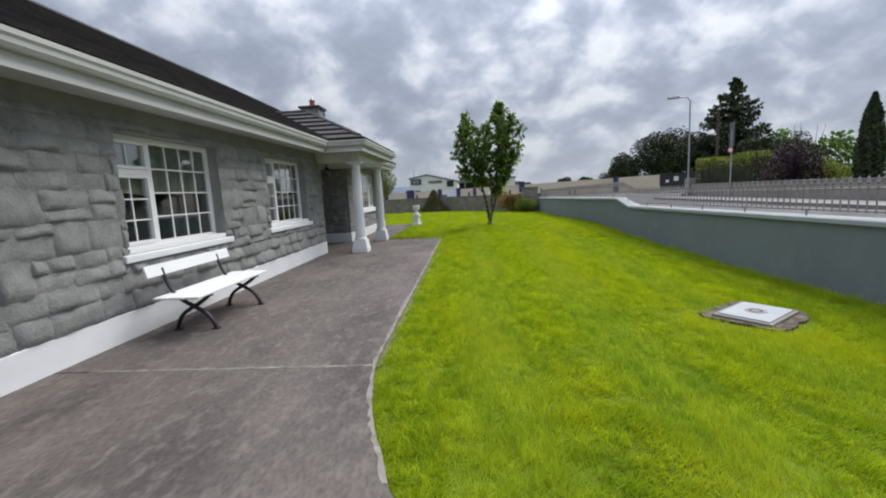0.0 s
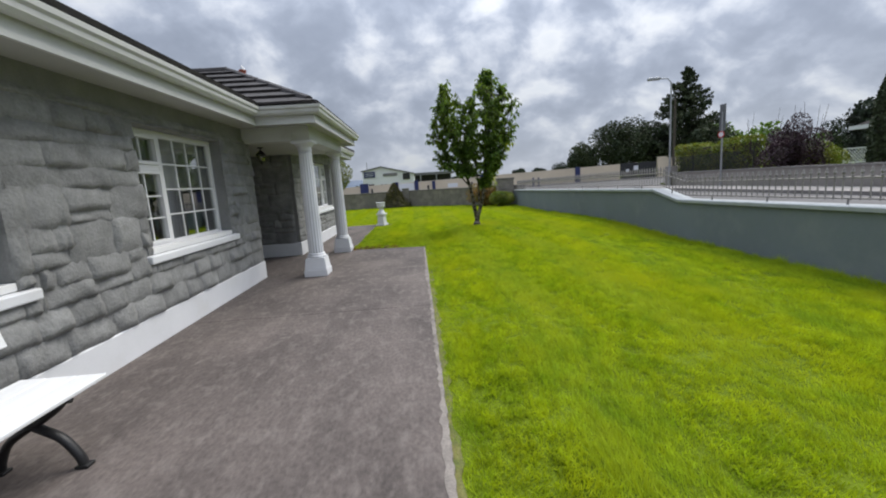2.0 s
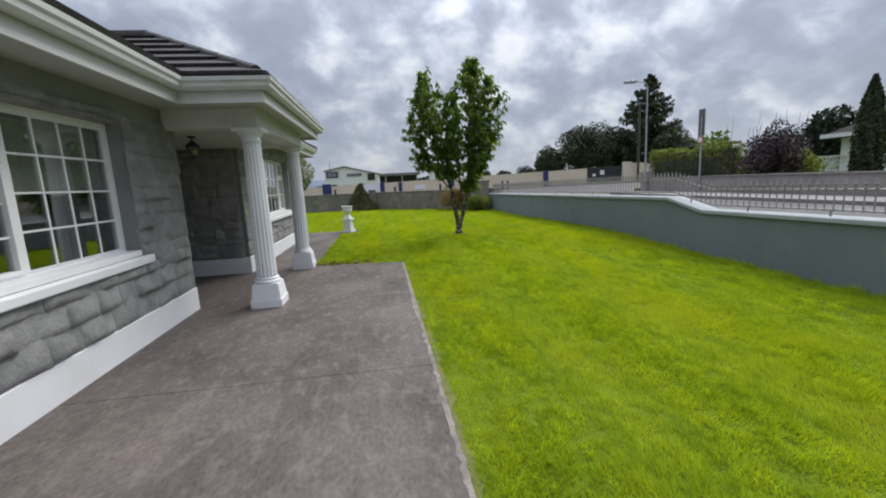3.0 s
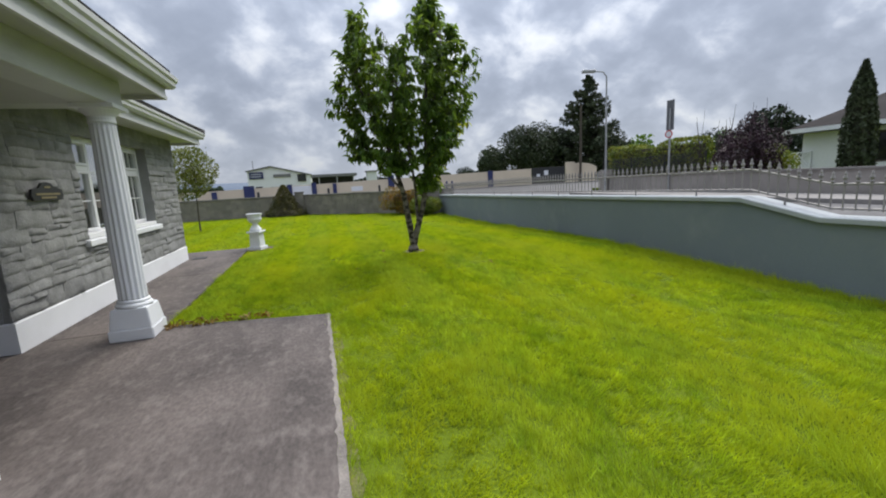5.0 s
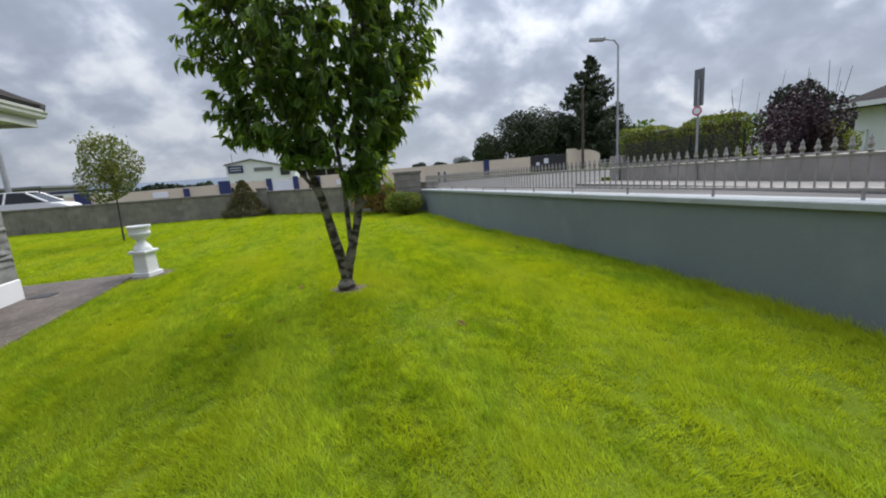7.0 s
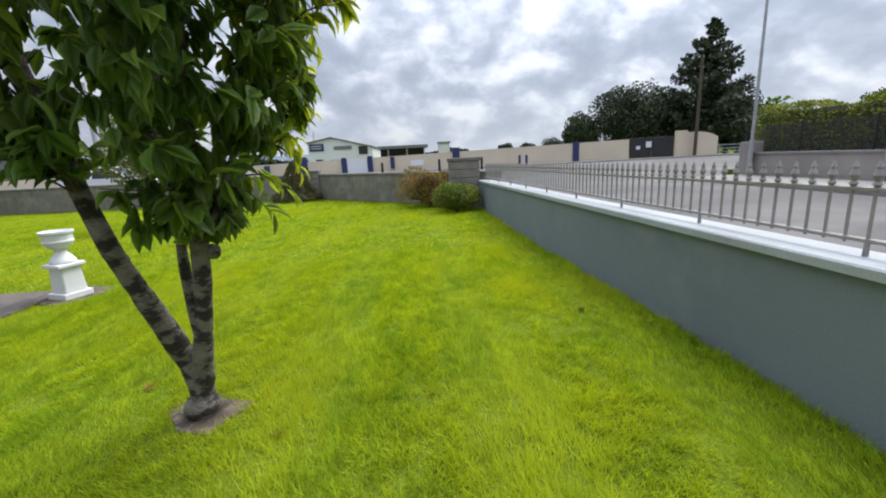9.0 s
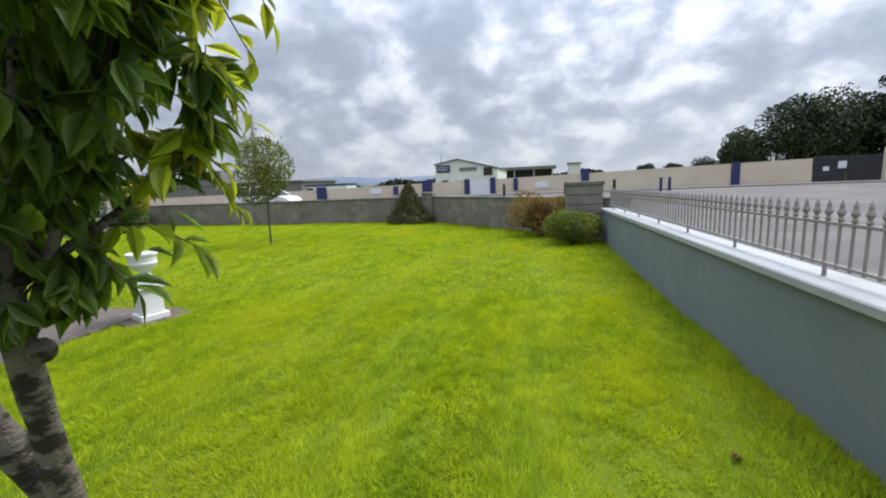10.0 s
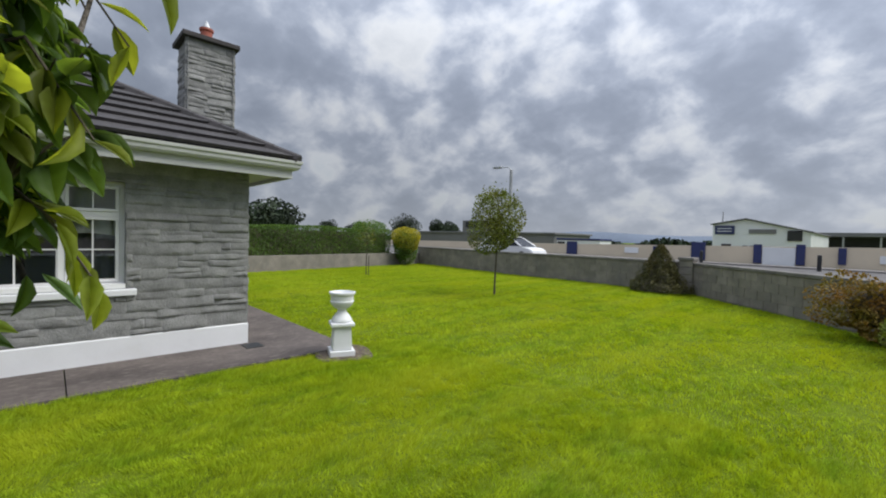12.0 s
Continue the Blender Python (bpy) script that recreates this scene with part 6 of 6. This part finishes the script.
def far_tree(x, y, z0, h, w, seed, material, n=8000, label="dark broadleaf tree in the distance", size=0.24):
    rs = np.random.RandomState(seed)
    t = empty("tree", (x, y, z0), label, "tree", "distant trees")
    tk = bmesh.new()
    rnd = random.Random(seed)
    limb(tk, [(0, 0, -0.3), (0.1, 0, h * 0.3), (0, 0.1, h * 0.75)], h * 0.03, h * 0.008, 6)
    for i in range(5):
        a = i * 1.3
        limb(tk, [(0, 0, h * (0.2 + 0.07 * i)), (w * 0.2 * math.cos(a), w * 0.2 * math.sin(a), h * (0.4 + 0.07 * i)), (w * 0.36 * math.cos(a), w * 0.36 * math.sin(a), h * (0.5 + 0.08 * i))], h * 0.012, h * 0.003, 5)
    part("trunk", tk, M_TWIG, t)
    ps = [lumpy(rs, n // 2, (0, 0, h * 0.58), (w * 0.5, w * 0.5, h * 0.40), 10, 0.3, 0.7)]
    for i in range(6):
        a = rs.rand() * 6.28
        c = (w * 0.28 * math.cos(a), w * 0.28 * math.sin(a), h * rs.uniform(0.35, 0.8))
        ps.append(lumpy(rs, n // 12, c, (w * 0.27, w * 0.27, h * 0.2), 6, 0.3, 0.7))
    v, f = cards(rs, np.concatenate(ps), size, 0.7)
    ob = new("crown", quiet("crown", v, f, material))
    ob.parent = t


for i, (x, y, h, w, m_) in enumerate(((24.3, 58, 8.0, 4.4, M_CONIFER), (21.3, 59, 5.0, 3.6, M_CONIFER), (27.3, 57.5, 7.6, 5.0, M_CONIFER), (30.2, 58, 7.2, 5.2, M_FARWOOD), (36.5, 57.0, 7.0, 5.5, M_CONIFER), (39.5, 59, 5.6, 5.0, M_CONIFER))):
    far_tree(x, y, ROAD, h, w, 70 + i, m_)
for i, (x, y, h, w, m_) in enumerate(((-30, 28.2, 4.5, 4.6, M_FARWOOD), (-33.0, 25.5, 4.0, 4.0, M_FARWOOD), (-111, 76, 6.4, 5, M_FARWOOD), (-98, 78, 5.2, 8, M_FARWOOD), (-88, 75, 5.8, 9, M_HEDGE), (-73, 75, 6.7, 7, M_FARWOOD), (-63.5, 76, 5.4, 3.6, M_FARWOOD), (-59, 76, 5.2, 3.6, M_FARWOOD), (30, 30, 5.3, 3.6, M_FARWOOD), (36, 110, 4.5, 5, M_FARWOOD), (25, 110, 3.6, 4, M_FARWOOD), (30.5, 112, 3.6, 4.0, M_FARWOOD), (60, 60, 7, 7, M_FARWOOD), (50, 40, 5.5, 7, M_FARWOOD))):
    far_tree(x, y, -0.1, h, w, 90 + i, m_, 3600, size=0.30)


def treeline(name, x0, x1, y, h, n, seed, label, material=M_FARWOOD, z0=-0.2):
    rs = np.random.RandomState(seed)
    x = rs.uniform(x0, x1, n)
    top = h * (0.62 + 0.2 * np.sin(x * 0.13 + seed) + 0.18 * np.sin(x * 0.41 + 2 * seed))
    p = np.stack([x, y + rs.normal(size=n) * 1.5, z0 + top * rs.rand(n) ** 0.6], 1)
    v, f = cards(rs, p, 1.1, 0.8)
    tagged(new(name, quiet(name, v, f, material)), label, "treeline", kind="stuff")


treeline("far_treeline", -170, -24, 128, 3.4, 6000, 5, "low line of distant hedgerow trees")
treeline("far_treeline", -26, 120, 128, 4.0, 6000, 7, "low line of distant hedgerow trees")
treeline("far_treeline", 60, 160, 118, 14.0, 6000, 9, "green wooded rise behind the houses", M_HEDGE)
# ---------------------------------------------------------------- grass of the lawn
def inside(px_, py_, poly):
    r = np.zeros(len(px_), bool)
    n = len(poly)
    for i in range(n):
        (x0, y0), (x1, y1) = poly[i], poly[(i + 1) % n]
        c = ((y0 > py_) != (y1 > py_)) & (px_ < (x1 - x0) * (py_ - y0) / (y1 - y0 + 1e-12) + x0)
        r ^= c
    return r


def grass(name, x0, x1, y0, y1, per_m2, width, height, seed, label):
    rs = np.random.RandomState(seed)
    n = int((x1 - x0) * (y1 - y0) * per_m2)
    x, y = rs.uniform(x0, x1, n), rs.uniform(y0, y1, n)
    ok = inside(x, y, lawn_plan)
    for cx, cy, r in ((0.84, 15.50, 0.19), (-2.2, 18.62, 0.34), (2.86, 4.58, 0.50)):
        ok &= (x - cx) ** 2 + (y - cy) ** 2 > (r * (0.8 + 0.4 * rs.rand(n))) ** 2
    x, y = x[ok], y[ok]
    n = len(x)
    def field(step, k):
        """Smooth random hummocks about step metres across, between 0 and 1."""
        g = np.random.RandomState(k).rand(256, 256)
        u, w_ = x / step + 40, y / step * 0.8 + 40
        i, j = np.floor(u).astype(int), np.floor(w_).astype(int)
        fu, fw = u - i, w_ - j
        fu, fw = fu * fu * (3 - 2 * fu), fw * fw * (3 - 2 * fw)
        i, j, i1, j1 = i % 256, j % 256, (i + 1) % 256, (j + 1) % 256
        return (g[i, j] * (1 - fu) + g[i1, j] * fu) * (1 - fw) + (g[i, j1] * (1 - fu) + g[i1, j1] * fu) * fw

    tuft = 0.65 * field(0.065, 5) + 0.35 * field(0.2, 6)
    keep = rs.rand(n) < np.clip(0.25 + 1.6 * tuft, 0, 1)
    path_edge = np.clip((x + 0.72) / 0.16, 0, 1) if x0 > -3 and y1 < 10 else np.ones(n)
    keep &= rs.rand(n) < 0.45 + 0.55 * path_edge
    x, y, tuft, path_edge = x[keep], y[keep], tuft[keep], path_edge[keep]
    n = len(x)
    patch = 0.42 + 0.25 * np.sin(1.7 * x + 0.6 * y + 1.3 * np.sin(0.9 * y)) + 0.25 * np.sin(3.1 * y - 2.3 * x + 2 * np.sin(1.1 * x))
    h = height * (0.65 + 0.55 * rs.rand(n)) * (0.70 + 0.5 * patch) * (0.30 + 1.45 * tuft) * (0.5 + 0.5 * path_edge)
    near_wall = np.clip((x - (GX - 0.22)) / 0.2, 0, 1)
    h = h * (1 + 0.9 * near_wall)
    a = rs.uniform(0, 2 * np.pi, n)
    lean = rs.normal(size=(n, 2)) * 0.45 * h[:, None] + np.stack([0.15 * np.sin(0.8 * y), 0.42 * np.tanh(2.5 * np.sin(5.4 * x + 0.35 * np.sin(0.5 * y))) + 0.12 * np.sin(7.1 * x + 1.3 * y)], 1) * h[:, None]
    w = width * rs.uniform(0.6, 1.3, n)
    c, s = np.cos(a) * w * 0.5, np.sin(a) * w * 0.5
    z = swell_at(x, y) - 0.04
    v = np.empty((n, 3, 3), np.float32)
    v[:, 0] = np.stack([x - c, y - s, z], 1)
    v[:, 1] = np.stack([x + c, y + s, z], 1)
    v[:, 2] = np.stack([x + lean[:, 0], y + lean[:, 1], z + h], 1)
    tagged(new(name, quiet(name, v.reshape(-1, 3), np.arange(n * 3).reshape(n, 3), M_GRASS)), label, "grass", kind="stuff")


grass("grass", -2.45, GX, 0.0, 9.0, 12000, 0.0066, 0.052, 1, "bright green mown lawn grass")
grass("grass", -2.45, GX, 9.0, 20.0, 11500, 0.0066, 0.052, 2, "bright green mown lawn grass")
grass("grass", -16.6, GX, 20.0, 32.2, 2200, 0.014, 0.05, 3, "bright green mown lawn grass")
grass("grass", -16.6, -2.42, 18.9, 20.0, 2200, 0.014, 0.05, 4, "bright green mown lawn grass")
fall = [quiet("fallen_leaf", *leaf_shape(0.46, 0.2, c), M_BROWN) for c in (1.0, 2.2)]
for i, (x, y, r) in enumerate(((2.23, 11.61, 0.3), (-0.26, 14.64, 1.9), (1.35, 15.2, 2.6), (0.35, 15.9, 4.0), (1.6, 13.9, 5.1), (3.5, 16.6, 0.9), (0.2, 14.7, 3.3))):
    ob = new("fallen_leaf", fall[i % 2])
    ob.matrix_basis = Matrix.Translation((x, y, 0.002 + float(swell_at(x, y)))) @ Matrix.Rotation(r, 4, "Z") @ Matrix.Rotation(0.25, 4, "Y") @ Matrix.Scale(0.11, 4)
    tagged(ob, "curled brown fallen leaf lying on the grass", "leaf", "fallen leaves")
# dry thatch where the mower scalps the turf beside the path
rnd = random.Random(15)
strip = [(-0.755, 12.66 - 0.1 * i) for i in range(92)]
outer = [(x + 0.045 + rnd.uniform(0.0, 0.05), y + rnd.uniform(-0.02, 0.02)) for x, y in strip]
thing("dry_turf", prism(strip + outer[::-1], -0.06, -0.024), M_DRY, "straw-coloured scalped turf along the path edge", "turf", kind="structure")
# weeds and dead leaves caught at the foot of the column
rs = np.random.RandomState(77)
q = np.stack([rs.uniform(-2.36, -1.35, 160), 12.93 - 0.13 * rs.rand(160), 0.01 + 0.05 * rs.rand(160) ** 2], 1)
v, f = cards(rs, q, 0.06, 0.4)
tagged(new("weeds", quiet("weeds", v, f, M_BROWN)), "withered weeds along the end of the path", "weeds", kind="stuff")


# ---------------------------------------------------------------- the stones of the house
def stone_mesh(seed):
    """A rock-faced block of unit width (u) and height (w): a rough hewn swelling towards +x inside shallow arrises."""
    rnd = random.Random(seed)
    bm = bmesh.new()
    us = (-0.5, -0.42, -0.3, -0.15, 0.0, 0.15, 0.3, 0.42, 0.5)
    ws = (-0.5, -0.36, -0.18, 0.02, 0.2, 0.36, 0.5)
    tilt_u, tilt_w = rnd.uniform(-0.026, 0.026), rnd.uniform(-0.036, 0.004)
    swell = rnd.uniform(0.014, 0.032)
    cu, cw_ = rnd.uniform(-0.25, 0.25), rnd.uniform(-0.22, 0.12)
    chip_u, chip_r, chip_w = rnd.uniform(-0.4, 0.4), rnd.uniform(0.14, 0.34), rnd.choice((-0.4, -0.3, 0.38))
    wave = [rnd.uniform(0, 6.28) for _ in range(4)]
    grid = []
    for j, w in enumerate(ws):
        row = []
        for i, u in enumerate(us):
            rim_ = i in (0, len(us) - 1) or j in (0, len(ws) - 1)
            fall_ = max(0.0, 1 - ((u - cu) / 0.75) ** 2) * max(0.0, 1 - ((w - cw_) / 0.72) ** 2)
            out = 0.014 + swell * fall_ + tilt_u * u + tilt_w * w + rnd.uniform(-0.0062, 0.0062)
            d = math.hypot((u - chip_u) / chip_r, (w - chip_w) / 0.24)
            if d < 1:
                out -= 0.016 * (1 - d * d)
            out = max(out, 0.012)
            if rim_:
                out = 0.012 + rnd.uniform(0, 0.003)
            ju = 0.006 * math.sin(6 * w + wave[2]) + rnd.uniform(-0.008, 0.008)
            jw = 0.022 * math.sin(5 * u + wave[3]) + rnd.uniform(-0.022, 0.022)
            row.append(bm.verts.new((out, u * 1.07 + ju, w * 1.17 + jw)))
        grid.append(row)
    n, m_ = len(us), len(ws)
    for j in range(m_ - 1):
        for i in range(n - 1):
            bm.faces.new((grid[j][i], grid[j][i + 1], grid[j + 1][i + 1], grid[j + 1][i])).smooth = True
    rim = grid[0] + [r[-1] for r in grid[1:]] + grid[-1][-2::-1] + [grid[j][0] for j in range(m_ - 2, 0, -1)]
    back = [bm.verts.new((-0.012, v_.co.y, v_.co.z)) for v_ in rim]
    rim = [bm.verts.new(v_.co) for v_ in rim]
    for i in range(len(rim)):
        k = (i + 1) % len(rim)
        bm.faces.new((rim[i], rim[k], back[k], back[i]))
    return mesh_of("stone", bm, M_STONE)


STONES = [stone_mesh(200 + i) for i in range(20)]


def lay_stones(u0, u1, z0, z1, holes, seed, hmin, hmax, wmin, wmax):
    """Squared rubble in broken courses, clear of the openings."""
    rnd = random.Random(seed)
    out = []
    z = z0
    while z < z1 - 0.03:
        band = min(rnd.uniform(hmin, hmax) * rnd.choice((1.0, 1.25, 1.6)), z1 - z)
        if z1 - z - band < 0.06:
            band = z1 - z
        u = u0
        while u < u1 - 0.01:
            w = rnd.uniform(wmin, wmax)
            if u1 - u - w < wmin * 0.6:
                w = u1 - u
            if band > hmin * 1.55 and rnd.random() < 0.5:
                k = rnd.uniform(0.36, 0.64)
                c = rnd.uniform(0.3, 0.7)
                if rnd.random() < 0.5:
                    cells = [(u, u + w, z, z + band * k), (u, u + w * c, z + band * k, z + band), (u + w * c, u + w, z + band * k, z + band)] if w > wmin * 1.3 else [(u, u + w, z, z + band * k), (u, u + w, z + band * k, z + band)]
                else:
                    cells = [(u, u + w, z, z + band * k), (u, u + w, z + band * k, z + band)]
            else:
                cells = [(u, u + w, z, z + band)]
            out += cells
            u += w
        z += band
    res = []
    for a, b, c, d in out:
        parts_ = [(a, b, c, d)]
        for (h0, h1, h2, h3) in holes:
            nxt = []
            for (p, q, r, s) in parts_:
                if q <= h0 or p >= h1 or s <= h2 or r >= h3:
                    nxt.append((p, q, r, s))
                    continue
                if p < h0:
                    nxt.append((p, h0, r, s))
                if q > h1:
                    nxt.append((h1, q, r, s))
                if r < h2:
                    nxt.append((max(p, h0), min(q, h1), r, h2))
                if s > h3:
                    nxt.append((max(p, h0), min(q, h1), h3, s))
            parts_ = nxt
        res += [t for t in parts_ if t[1] - t[0] > 0.045 and t[3] - t[2] > 0.03]
    return res


def set_stones(parent, cells, where, seed, limit=300, order=None, relief=1.0):
    rnd = random.Random(seed)
    if order:
        cells = sorted(cells, key=order)
    V, F, o = [], [], 0
    for i, (a, b, c, d) in enumerate(cells):
        me = STONES[rnd.randrange(len(STONES))]
        thick = rnd.uniform(0.75, 1.25) * relief
        flip = rnd.choice((1, -1))
        local = Matrix.Translation((rnd.uniform(-0.004, 0.004), (a + b) / 2, (c + d) / 2)) @ Matrix.Rotation(rnd.uniform(-0.025, 0.025), 4, "X") @ Matrix.Diagonal((thick, (b - a) - 0.001, (d - c) - 0.001, 1)) @ Matrix.Diagonal((1, flip, 1, 1))
        mw = where @ local
        if i < limit:
            ob = new("stone", me)
            ob.parent = parent
            ob.matrix_basis = mw
        else:
            vs = [mw @ v_.co for v_ in me.vertices]
            V += [tuple(v_) for v_ in vs]
            F += [tuple(x + o for x in p.vertices) for p in me.polygons]
            o += len(vs)
    if V:
        ob = new("stonework", quiet("stonework", V, F, M_STONE))
        ob.parent = parent
        tagged(ob, kind="stuff")


def frame_of(h, side, over, drop):
    return (h[0] - side, h[1] + side, h[2] - drop, h[3] + over)


face = Matrix.Translation((WX, 0, 0))
holes_a = [frame_of(W1, 0.0, 0.0, 0.105), frame_of(W2, 0.0, 0.0, 0.105)]
sills_a = [(h[0] - 0.11, h[1] + 0.11, h[2] - 0.105, h[2] - 0.012) for h in (W1, W2)]
cells = lay_stones(1.6, P0, 0.292, 2.22, holes_a + sills_a, 301, 0.135, 0.19, 0.26, 0.50)
set_stones(wall_a, cells, face, 1, 300, order=lambda c: abs(c[0] - 6.5))
sill_b = [(W3[0] - 0.10, W3[1] + 0.10, W3[2] - 0.105, W3[2] - 0.012)]
cells = lay_stones(P1, NORTH, 0.292, 2.38, [frame_of(W3, 0.0, 0.0, 0.105)] + sill_b, 302, 0.075, 0.115, 0.25, 0.55)
set_stones(wall_b, cells, face, 2, 300, order=lambda c: -c[0], relief=0.62)
# porch side wall faces south
cells = lay_stones(0.02, 1.30, 0.292, 2.15, [], 303, 0.145, 0.205, 0.28, 0.55)
set_stones(wall_p, cells, Matrix.Translation((WX - 0.02, P1, 0)) @ Matrix.Rotation(radians(-90), 4, "Z") @ Matrix.Translation((0, -1.36, 0)), 3)
# end wall faces north
cells = lay_stones(0.0, 3.2, 0.292, 2.38, [], 304, 0.09, 0.14, 0.25, 0.55)
set_stones(wall_n, cells, Matrix.Translation((WX - 3.2, NORTH, 0)) @ Matrix.Rotation(radians(90), 4, "Z") @ Matrix.Translation((0, -3.2, 0)), 4, 60, relief=0.62)
# chimney faces
for ang, half_w, off in ((0, CHY, CHX), (90, CHX, CHY), (-90, CHX, CHY)):
    cells = lay_stones(-half_w, half_w, 3.0, 4.95, [], 310 + ang, 0.07, 0.11, 0.22, 0.45)
    set_stones(chimney, cells, Matrix.Rotation(radians(ang), 4, "Z") @ Matrix.Translation((off - 0.03, 0, 0)), 5 + ang, relief=0.62)
